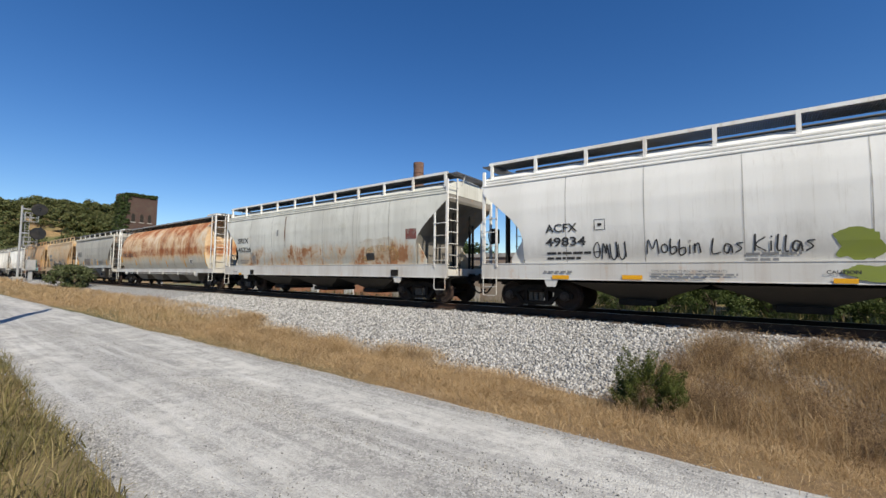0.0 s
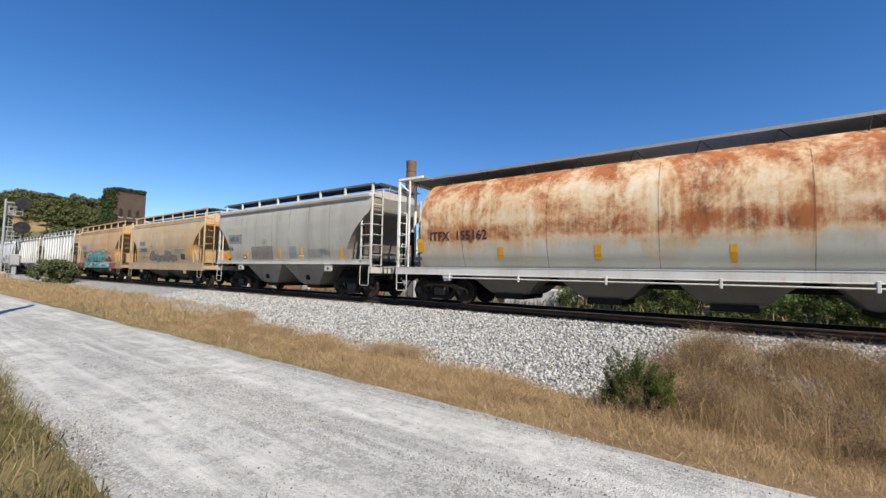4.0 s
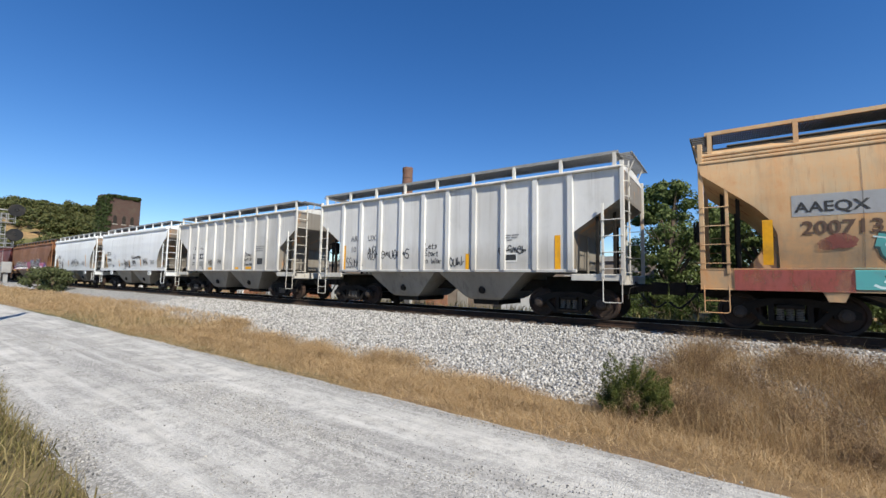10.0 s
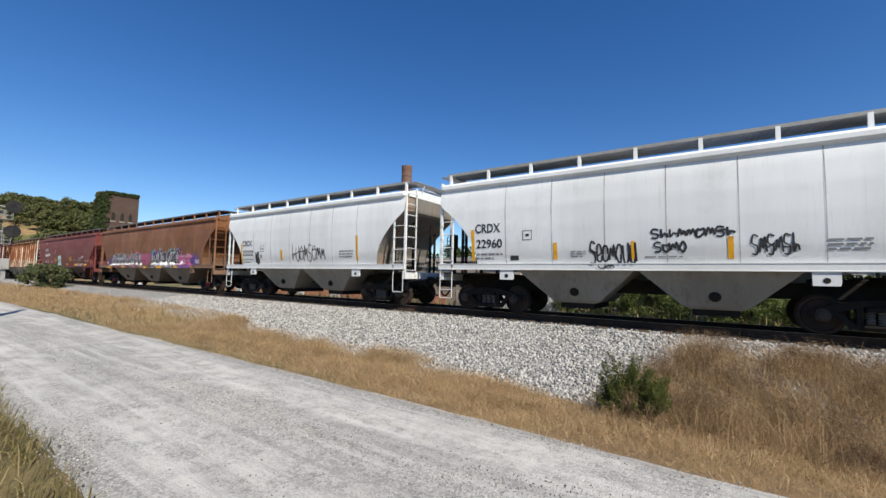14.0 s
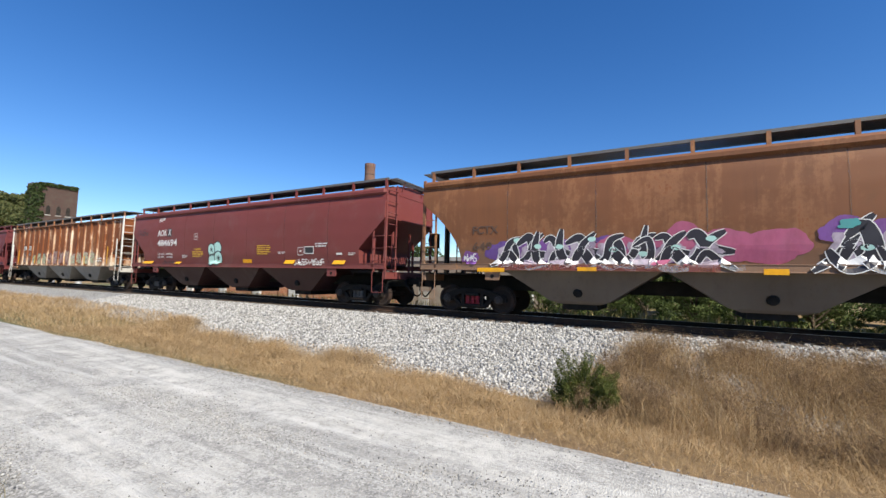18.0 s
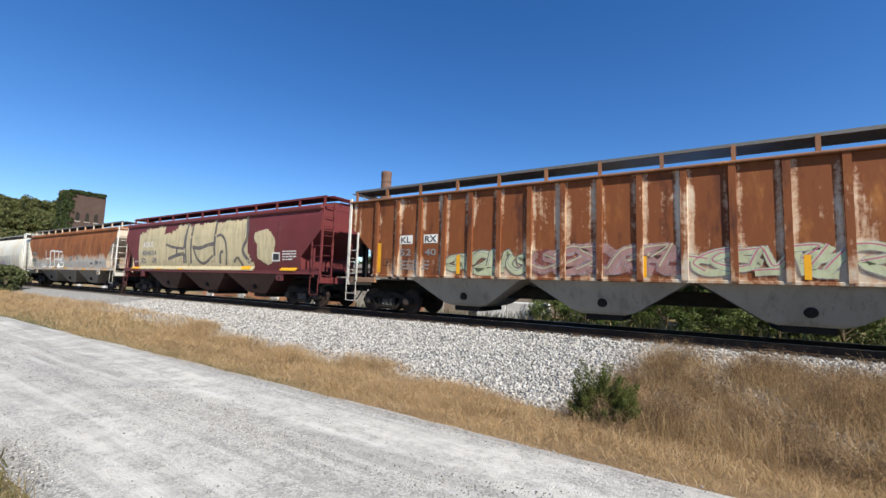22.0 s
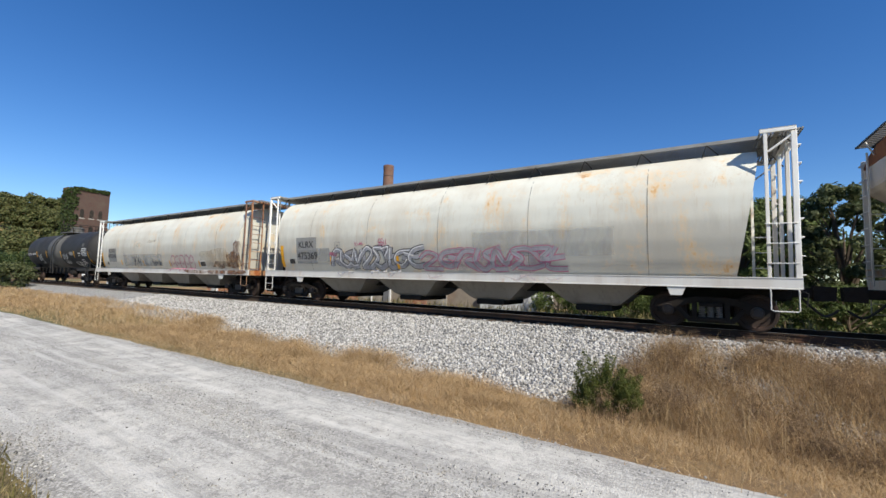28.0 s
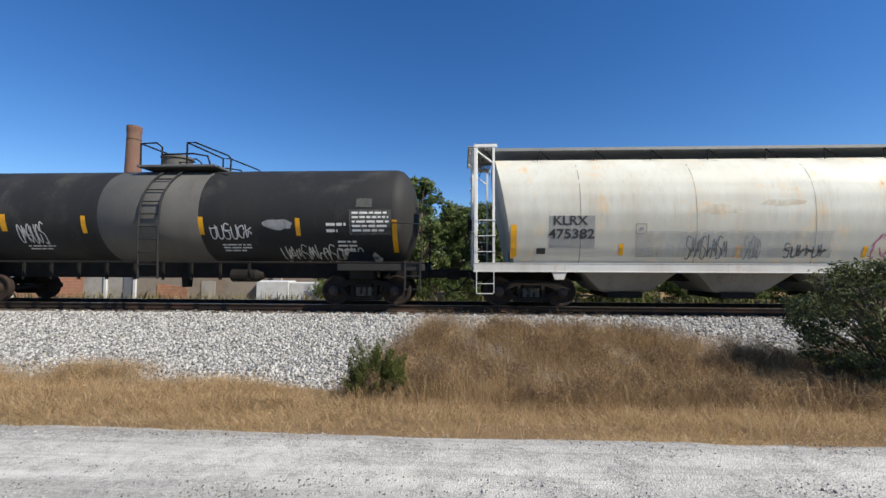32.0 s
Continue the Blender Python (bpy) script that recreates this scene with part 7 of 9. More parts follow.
for k, (u, v) in enumerate(((1.0, 2.25), (2.0, 1.55), (3.6, 2.35), (5.2, 1.8))):
    blotch(11, u, u + 0.35, v, v + 0.2, 92 + k, GRAF_TEAL)
cloud(11, 4.9, 6.6, 1.46, 2.5, 87, GRAF_PINK)
for k in range(9):
    blotch(11, 5.0 + (k % 4) * 0.36, 5.35 + (k % 4) * 0.36, 1.5 + (k // 4) * 0.3 + 0.04 * (k % 3), 1.63 + (k // 4) * 0.3 + 0.04 * (k % 3), 200 + k, GRAF_HOT)
cloud(11, 6.4, 7.3, 1.46, 2.3, 89, GRAF_VIOLET)
scrawl(11, 6.95, 7.4, 1.6, 1.85, 97, GRAF_WHITE, 0.03, 4)
panel(11, "sprayed_sill", -6.37, -1.0, 1.34, 1.5, GRAF_MAROON)
streaks(11, -6.3, 5.3, 1.36, 1.5, 98, GRAF_GHOST, 14)
panel(11, "reflective_strip", -7.04, -6.18, 1.28, 1.40, YELLOW)
panel(11, "reflective_strip", -4.14, -3.66, 1.33, 1.43, YELLOW)
panel(11, "sprayed_sill", 5.0, 6.61, 1.335, 1.5, GRAF_PURPLE)
panel(11, "reflective_strip", -0.22, 0.21, 1.29, 1.42, YELLOW)
panel(11, "reflective_strip", 1.80, 2.65, 1.31, 1.43, YELLOW)
panel(11, "reflective_strip", 4.42, 4.83, 1.34, 1.45, YELLOW)
panel(11, "reflective_strip", 6.52, 6.73, 1.36, 1.46, YELLOW)
lettering(12, "AOK", -6.17, 2.91, 0.32, 0.92, INK_WHITE)
panel(12, "number_panel", -5.23, -4.84, 2.87, 3.27, INK_BLACK)
lettering(12, "X", -5.15, 2.93, 0.30, 0.26, INK_WHITE)
lettering(12, "484694", -6.16, 2.38, 0.34, 1.86, INK_WHITE)
fine_print(12, -6.16, -5.61, 3.63, 3.86, 3, INK_WHITE)
lettering(12, "LD LMT  224100", -6.15, 1.93, 0.1, 1.4, INK_WHITE)
lettering(12, "LT WT    61900", -6.15, 1.77, 0.1, 1.4, INK_WHITE)
fine_print(12, -3.85, -3.36, 1.76, 1.92, 3, INK_WHITE)
lettering(12, "WARNING", -2.78, 2.13, 0.10, 0.54, INK_YELLOW)
fine_print(12, -2.94, -2.08, 1.79, 2.09, 4, INK_YELLOW)
frame_mark(12, -2.78, -2.51, 2.65, 2.94, INK_WHITE)
scrawl(12, -8.21, -7.16, 3.00, 3.33, 91, INK_BLACK, 0.03, 4)
scrawl(12, -5.59, -4.64, 1.50, 1.64, 92, INK_BLACK, 0.03, 4)
bubbles(12, -1.65, -0.54, 1.42, 2.49, 93, GRAF_MINT, INK_BLACK)
panel(12, "reflective_strip", -7.60, -6.57, 1.48, 1.61, YELLOW)
panel(12, "reflective_strip", -4.41, -3.91, 1.47, 1.58, YELLOW)
panel(12, "reflective_strip", 0.94, 1.55, 1.53, 1.69, YELLOW)
panel(12, "reflective_strip", 3.70, 4.28, 1.50, 1.65, YELLOW)
panel(12, "reflective_strip", 6.36, 6.96, 1.48, 1.63, YELLOW)

panel(12, "data_panel", 4.83, 5.34, 1.89, 2.18, INK_WHITE)
panel(12, "data_panel", 4.86, 5.31, 1.92, 2.15, INK_BLACK)
scrawl(12, 4.28, 5.86, 1.46, 1.68, 94, INK_WHITE, 0.04, 9)
fine_print(12, 5.42, 6.05, 2.12, 2.31, 2, INK_WHITE)
fine_print(12, 7.10, 7.44, 1.80, 1.92, 2, INK_WHITE)
fine_print(12, 1.92, 2.81, 1.86, 2.29, 5, INK_YELLOW)

panel(12, "data_panel", 6.50, 6.79, 1.84, 1.91, INK_WHITE)
fine_print(12, 3.27, 3.73, 1.89, 1.99, 2, INK_WHITE)
frame_mark(12, 4.45, 4.76, 1.85, 2.14, INK_WHITE)
panel(13, "repaint_patch", -6.68, -6.12, 2.45, 2.75, INK_WHITE)
lettering(13, "KL", -6.62, 2.49, 0.21, 0.42, INK_BLACK)
panel(13, "repaint_patch", -5.66, -5.1, 2.46, 2.75, INK_WHITE)
lettering(13, "RX", -5.61, 2.49, 0.22, 0.47, INK_BLACK)
lettering(13, "52", -6.64, 2.04, 0.24, 0.47, INK_GREY)
lettering(13, "40", -5.6, 2.04, 0.23, 0.45, INK_GREY)
lettering(13, "8", -4.93, 2.03, 0.23, 0.13, INK_GREY)
fine_print(13, -6.61, -5.40, 1.53, 1.89, 3, INK_GREY)
frame_mark(13, -7.37, -7.02, 1.71, 1.93, INK_BLACK)
wild(13, -4.75, -2.04, 1.43, 2.2, "cfgeh", 101, GRAF_LIME, GRAF_DUSK, GRAF_GHOST, 0.2, 0.04)
panel(13, "reflective_strip", -7.66, -7.50, 1.45, 2.51, YELLOW)
panel(13, "reflective_strip", -4.36, -4.22, 1.44, 2.05, YELLOW)
panel(13, "reflective_strip", -0.70, -0.60, 1.47, 1.99, YELLOW)
cloud(13, -1.9, 1.8, 1.45, 2.2, 104, GRAF_MAROON)
wild(13, -1.9, 1.8, 1.45, 2.3, "hgdab", 103, GRAF_DUSTY, GRAF_GHOST, GRAF_LIME, 0.2, 0.025)
wild(13, 1.9, 5.2, 1.45, 2.2, "fceba", 105, GRAF_LIME, GRAF_GHOST, GRAF_ROSE, 0.16, 0.02)
for k, u in enumerate((1.0, 4.1, 7.2)):
    panel(13, "reflective_strip", u, u + 0.12, 1.42, 1.95 if k < 2 else 2.5, YELLOW)
fine_print(13, 5.9, 6.9, 1.55, 1.85, 2, INK_WHITE)
rolled(14, [(-6.97, 3.57), (-5.82, 3.8), (-4.03, 3.89), (-3.91, 3.46), (-2.86, 3.52), (-2.57, 3.85), (-1.53, 3.98), (-1.34, 3.7), (-0.98, 3.82), (1.18, 3.94), (1.34, 3.85), (2.61, 3.86), (3.74, 3.95), (3.92, 3.4)], 1.54, 111, GRAF_CREAM)
rolled(14, [(3.9, 2.3), (4.3, 1.8)], 1.54, 112, GRAF_CREAM)
panel(14, "sprayed_sill", -6.68, 4.49, 1.45, 1.64, GRAF_CREAM)
strokes(14, "letter_shadow", [
    [(-3.7, 2.85), (-2.96, 2.68), (-1.74, 2.57)], [(-1.74, 2.57), (-1.62, 3.2), (-1.49, 3.88)], [(-3.4, 2.03), (-2.46, 2.22), (-1.72, 2.3)], [(-2.49, 2.62), (-2.46, 2.26)],
    [(-1.72, 2.3), (-1.69, 1.79)], [(-1.45, 3.88), (-1.58, 2.88), (-1.49, 1.79)], [(-0.97, 3.79), (-1.03, 2.74), (-0.98, 1.76)], [(-0.86, 2.65), (-0.21, 2.56), (0.55, 2.7), (1.22, 2.76)],
    [(-0.78, 2.6), (-0.38, 2.02), (0.28, 1.78), (1.07, 2.16)], [(1.22, 3.9), (1.19, 2.76), (1.24, 2.15)], [(1.37, 3.1), (1.73, 3.18), (2.11, 2.87), (2.26, 2.28), (2.23, 1.67)],
    [(1.96, 2.35), (1.76, 2.29), (1.72, 1.77)], [(3.76, 3.91), (3.91, 3.01), (3.57, 2.38), (4.15, 1.81)], [(2.89, 1.82), (3.19, 2.04), (3.58, 1.67)]], 0.17, GRAF_SLATE)
lettering(14, "AOKX", -6.42, 2.72, 0.34, 1.25, INK_WHITE)
lettering(14, "484634", -6.53, 2.24, 0.31, 1.79, INK_GREY)
for z_, a_, b_ in ((1.98, "LD LMT", "224500"), (1.82, "LT WT", "61500")):
    panel(14, "data_panel", -6.59, -6.12, z_ - 0.02, z_ + 0.11, INK_BROWN)
    lettering(14, a_, -6.57, z_, 0.085, 0.43, INK_WHITE)
    panel(14, "data_panel", -5.24, -4.74, z_ - 0.02, z_ + 0.11, INK_BROWN)
    lettering(14, b_, -5.2, z_, 0.085, 0.42, INK_WHITE)
fine_print(14, -7.46, -6.91, 1.83, 1.95, 2, INK_WHITE)
panel(14, "reflective_strip", -7.76, -6.68, 1.46, 1.59, YELLOW)
panel(14, "reflective_strip", -4.57, -3.99, 1.45, 1.56, YELLOW)
panel(14, "reflective_strip", -2.11, -1.63, 1.45, 1.56, YELLOW)
blotch(14, 4.44, 6.10, 1.77, 3.30, 121, GRAF_CREAM)
panel(14, "data_panel", 5.75, 6.28, 1.86, 2.25, INK_WHITE)
panel(14, "data_panel", 5.82, 6.22, 1.92, 2.19, INK_BLACK)
fine_print(14, 6.45, 7.34, 1.88, 2.33, 4, INK_WHITE)
panel(14, "reflective_strip", 6.36, 7.41, 1.46, 1.59, YELLOW)
panel(14, "reflective_strip", 3.51, 4.25, 1.50, 1.66, YELLOW)
panel(15, "repaint_patch", -7.56, -6.61, 2.46, 2.75, REPAINT_GREY)
lettering(15, "CEFX", -7.46, 2.46, 0.21, 0.76, INK_BLACK)
panel(15, "repaint_patch", -7.63, -6.55, 1.94, 2.25, REPAINT_GREY)
lettering(15, "398732", -7.61, 1.96, 0.23, 1.04, INK_BLACK)
fine_print(15, -7.54, -6.60, 1.60, 1.85, 2, INK_GREY)
frame_mark(15, -4.71, -4.44, 2.28, 2.52, INK_BLACK)
stencil_stroke(15, -4.25, -3.28, 1.50, 2.85, 0)
stencil_stroke(15, -3.17, -2.35, 1.51, 2.79, 1)
stencil_stroke(15, -2.26, -1.45, 1.51, 2.74, 2)
stencil_stroke(15, -1.36, -0.32, 1.52, 2.69, 3)
scrawl(15, -5.45, -4.31, 1.53, 1.88, 131, GRAF_WHITE, 0.06, 3)
panel(15, "data_panel", 4.75, 5.20, 1.62, 1.92, INK_WHITE)
panel(15, "data_panel", 4.80, 4.98, 1.67, 1.88, INK_BLACK)
panel(15, "data_panel", 5.00, 5.16, 1.67, 1.88, INK_BLACK)
fine_print(15, 5.64, 6.11, 1.71, 1.96, 3, INK_BLACK)
fine_print(15, 6.47, 6.71, 1.74, 1.94, 2, INK_BLACK)
panel(15, "reflective_strip", 3.63, 4.19, 1.32, 1.43, YELLOW)
panel(15, "reflective_strip", 7.49, 7.79, 1.32, 1.41, YELLOW)
panel(15, "reflective_strip", 0.07, 0.62, 1.37, 1.49, YELLOW)
panel(15, "reflective_strip", -2.55, -1.98, 1.39, 1.52, YELLOW)
panel(15, "repaint_patch", 2.24, 2.67, 2.07, 2.38, REPAINT_GREY)
panel(15, "repaint_patch", 0.87, 1.37, 1.98, 2.31, REPAINT_GREY)
fine_print(15, -3.96, -3.60, 1.60, 1.70, 1, GRAF_RED)
fine_print(15, -3.00, -2.51, 1.57, 1.73, 2, INK_GREY)
panel(16, "repaint_patch", -7.04, -5.82, 1.54, 2.60, REPAINT_GREY)
lettering(16, "KLRX", -6.89, 2.18, 0.26, 0.90, INK_BLACK)
lettering(16, "475369", -7.00, 1.71, 0.29, 1.22, INK_BLACK)
panel(16, "repaint_patch", -5.82, -5.07, 1.60, 2.15, REPAINT_PALE)
frame_mark(16, -4.76, -4.51, 2.09, 2.37, INK_GREY)
panel(16, "reflective_strip", -8.07, -7.88, 1.39, 2.30, YELLOW)
panel(16, "reflective_strip", -5.08, -4.97, 1.36, 1.80, YELLOW)
panel(16, "data_panel", -7.52, -7.19, 1.54, 1.73, INK_BLACK)
wild(16, -4.92, -0.78, 1.3, 2.17, "ahegdbcf", 141, GRAF_SILVER, INK_BLACK, GRAF_WHITE, 0.17, 0.022)
streaks(16, -4.80, -1.48, 1.1, 1.3, 143, GRAF_GHOST, 6)
scrawl(16, -3.73, -3.25, 2.21, 2.34, 144, GRAF_ROSE, 0.02, 5)
scrawl(16, -2.54, -2.17, 2.20, 2.42, 145, GRAF_ROSE, 0.025, 3)
scrawl(16, -5.07, -4.68, 1.82, 1.99, 146, GRAF_ROSE, 0.025, 4)
panel(16, "reflective_strip", -1.75, -1.64, 1.35, 1.80, YELLOW)
panel(16, "repaint_patch", 1.3, 5.4, 1.75, 2.5, REPAINT_FAINT)
cloud(16, -0.5, 3.4, 1.3, 1.95, 147, GRAF_HAZE)
wild(16, -0.6, 3.9, 1.28, 2.05, "gcahedb", 148, GRAF_SILVER, GRAF_ROSE, GRAF_GHOST, 0.13, 0.025)
streaks(16, -0.6, 4.0, 1.05, 1.3, 149, GRAF_HAZE, 8)
panel(17, "repaint_patch", -6.90, -5.69, 1.65, 2.51, REPAINT_GREY)
lettering(17, "KLRX", -6.79, 2.26, 0.25, 0.91, INK_BLACK)
lettering(17, "475382", -6.93, 1.90, 0.26, 1.23, INK_BLACK)
frame_mark(17, -4.61, -4.34, 2.03, 2.29, INK_GREY)
fine_print(17, -6.90, -6.08, 1.65, 1.72, 1, INK_GREY)
panel(17, "reflective_strip", -7.94, -7.78, 1.36, 2.27, YELLOW)
panel(17, "reflective_strip", -5.04, -4.92, 1.33, 1.76, YELLOW)
panel(17, "reflective_strip", -1.98, -1.86, 1.33, 1.72, YELLOW)
panel(17, "reflective_strip", 1.24, 1.35, 1.25, 1.70, YELLOW)
panel(17, "data_panel", -7.24, -7.00, 1.48, 1.64, INK_BLACK)
scrawl(17, -3.29, -2.21, 1.36, 1.96, 151, INK_BLACK, 0.03, 8)
scrawl(17, -1.78, -1.36, 1.36, 1.95, 152, INK_GREY, 0.03, 5)
scrawl(17, -0.77, 0.31, 1.41, 1.77, 153, INK_BLACK, 0.045, 6)
outline_piece(17, 1.49, 3.95, 1.2, 2.05, 154, GRAF_ROSE, 5)
panel(17, "data_panel", 4.52, 5.04, 1.36, 1.68, INK_WHITE)
panel(17, "data_panel", 4.55, 5.01, 1.39, 1.64, INK_BLACK)
panel(17, "reflective_strip", 4.37, 4.47, 1.37, 1.69, YELLOW)
blotch(17, 4.6, 8.0, 1.3, 2.25, 155, OCHRE_FAINT)
for k, (u, v, q, r) in enumerate(((6.9, 8.25, 1.28, 2.1), (5.6, 7.2, 1.28, 1.7), (7.6, 8.3, 1.6, 2.7))):
    blotch(17, u, v, q, r, 158 + k, RUST_STAIN)

blotch(17, -2.98, -1.9, 2.55, 2.8, 157, OCHRE_FAINT)
blotch(17, -1.5, -0.3, 2.75, 2.95, 159, OCHRE_FAINT)
for k, (u, v) in enumerate(((5.0, 8.6), (6.6, 8.9), (3.2, 5.4), (7.4, 8.9))):
    blotch(17, u, v, 1.02, 1.22, 171 + k, RUST_STAIN)
panel(17, "repaint_patch", -4.58, 0.45, 1.4, 2.1, REPAINT_FAINT)
lettering(18, "GATX 204071", -6.80, 2.28, 0.2, 2.2, INK_WHITE)
panel(18, "reflective_strip", -2.05, -1.91, 2.06, 2.56, YELLOW)
panel(18, "reflective_strip", 1.45, 1.60, 2.02, 2.52, YELLOW)
panel(18, "reflective_strip", 4.28, 4.41, 1.99, 2.48, YELLOW)
panel(18, "reflective_strip", 7.03, 7.17, 1.53, 2.43, YELLOW)
panel(18, "reflective_strip", -4.53, -4.35, 2.12, 2.61, YELLOW)
panel(18, "repaint_patch", 5.82, 7.01, 2.01, 2.71, REPAINT_DARK)
fine_print(18, 5.90, 6.94, 2.06, 2.67, 5, INK_WHITE)
panel(18, "repaint_patch", 6.02, 6.47, 2.78, 3.03, REPAINT_DARK)
fine_print(18, 5.16, 5.72, 2.02, 2.37, 2, INK_WHITE)
scrawl(18, 1.76, 2.99, 1.90, 2.33, 161, INK_WHITE, 0.03, 6)
blotch(18, 3.38, 4.18, 2.15, 2.44, 162, REPAINT_SILVER)
scrawl(18, 3.69, 6.15, 1.27, 1.74, 163, INK_WHITE, 0.025, 12)
scrawl(18, -4.07, -3.21, 1.77, 2.38, 164, INK_WHITE, 0.03, 6)
fine_print(18, 2.03, 2.88, 1.53, 1.77, 3, INK_WHITE)
fine_print(18, 5.44, 5.99, 1.54, 1.87, 3, INK_WHITE)
fine_print(18, -3.96, -3.11, 1.57, 1.73, 2, INK_WHITE)
diamond(18, 6.25, 6.66, 1.15, 1.54, 165)

# ---- beyond the track: ruined walls, chimney, tower, crossing, signal ----
def brick_material(name, a, b, mortar, scale=1.0, stain=(0.1, 0.08, 0.06), stain_amount=0.4):
    m, nt, out = nodes_of(name)
    k = Net(nt)
    n = nt.nodes.new("ShaderNodeTexBrick")
    v = nt.nodes.new("ShaderNodeVectorMath")
    v.operation = "MULTIPLY_ADD"
    sep = nt.nodes.new("ShaderNodeSeparateXYZ")
    nt.links.new(k.co.outputs["Object"], sep.inputs[0])
    com = nt.nodes.new("ShaderNodeCombineXYZ")
    nt.links.new(k.math("ADD", sep.outputs[0], sep.outputs[1]), com.inputs[0])
    nt.links.new(sep.outputs[2], com.inputs[1])
    nt.links.new(com.outputs[0], n.inputs["Vector"])
    for key, val in (("Color1", a), ("Color2", b), ("Mortar", mortar)):
        n.inputs[key].default_value = (*val, 1)
    n.inputs["Scale"].default_value = scale
    n.inputs["Brick Width"].default_value, n.inputs["Row Height"].default_value, n.inputs["Mortar Size"].default_value = 0.22, 0.075, 0.009
    s = k.noise(k.place(), 0.7, 6, 0.7)
    s2 = k.noise(k.place((1, 1, 1), (4, 4, 4)), 5, 5, 0.7)
    col = k.mix(k.math("MULTIPLY", k.ramp(s, 0.45, 0.7), stain_amount), n.outputs[0], stain)
    col = k.mix(k.math("MULTIPLY", k.ramp(s2, 0.5, 0.75), 0.3), col, mortar)
    k.val(out.inputs["Base Color"], col)
    out.inputs["Roughness"].default_value = 0.9
    k.bump(k.math("SUBTRACT", s2, k.math("MULTIPLY", n.outputs[1], 0.8)), 0.5, 0.02, out)
    return m


BRICK_ORANGE = brick_material("orange_brickwork", (0.36, 0.12, 0.055), (0.46, 0.19, 0.09), (0.42, 0.33, 0.26))
BRICK_CHIMNEY = brick_material("chimney_brickwork", (0.14, 0.06, 0.04), (0.2, 0.09, 0.06), (0.19, 0.15, 0.12))
BRICK_DARK = brick_material("dark_old_brickwork", (0.064, 0.033, 0.026), (0.088, 0.044, 0.033), (0.07, 0.056, 0.047))
CONCRETE = plain("weathered_concrete", (0.36, 0.34, 0.31), 0.9, 0, 0.4, 3, 0.4, (0.17, 0.14, 0.11), 0.6)
CONCRETE_PALE = plain("pale_painted_concrete", (0.55, 0.56, 0.57), 0.85, 0, 0.3, 4, 0.4, (0.33, 0.33, 0.34), 0.5)
PLASTER = plain("stained_brown_render", (0.27, 0.23, 0.19), 0.9, 0, 0.45, 2, 0.5, (0.2, 0.1, 0.06), 0.5)
DOOR_GREY = plain("grey_steel_door", (0.16, 0.17, 0.19), 0.6, 0.1, 0.3, 4)


def ragged_wall(x0, x1, y, thick, z0, z1, seed, step=0.5, rough=0.25):
    """A broken-topped wall along x."""
    g = Geo()
    n = max(2, int((x1 - x0) / step))
    front = []
    for i in range(n + 1):
        x = x0 + (x1 - x0) * i / n
        z = z1 + rough * noise.noise((x * 0.9, seed, 0)) + rough * 0.5 * noise.noise((x * 3.1, seed, 4))
        front.append((x, z))
    rings = [[(x, y, z0), (x, y, z), (x, y + thick, z), (x, y + thick, z0)] for x, z in front]
    return g.loft(rings)


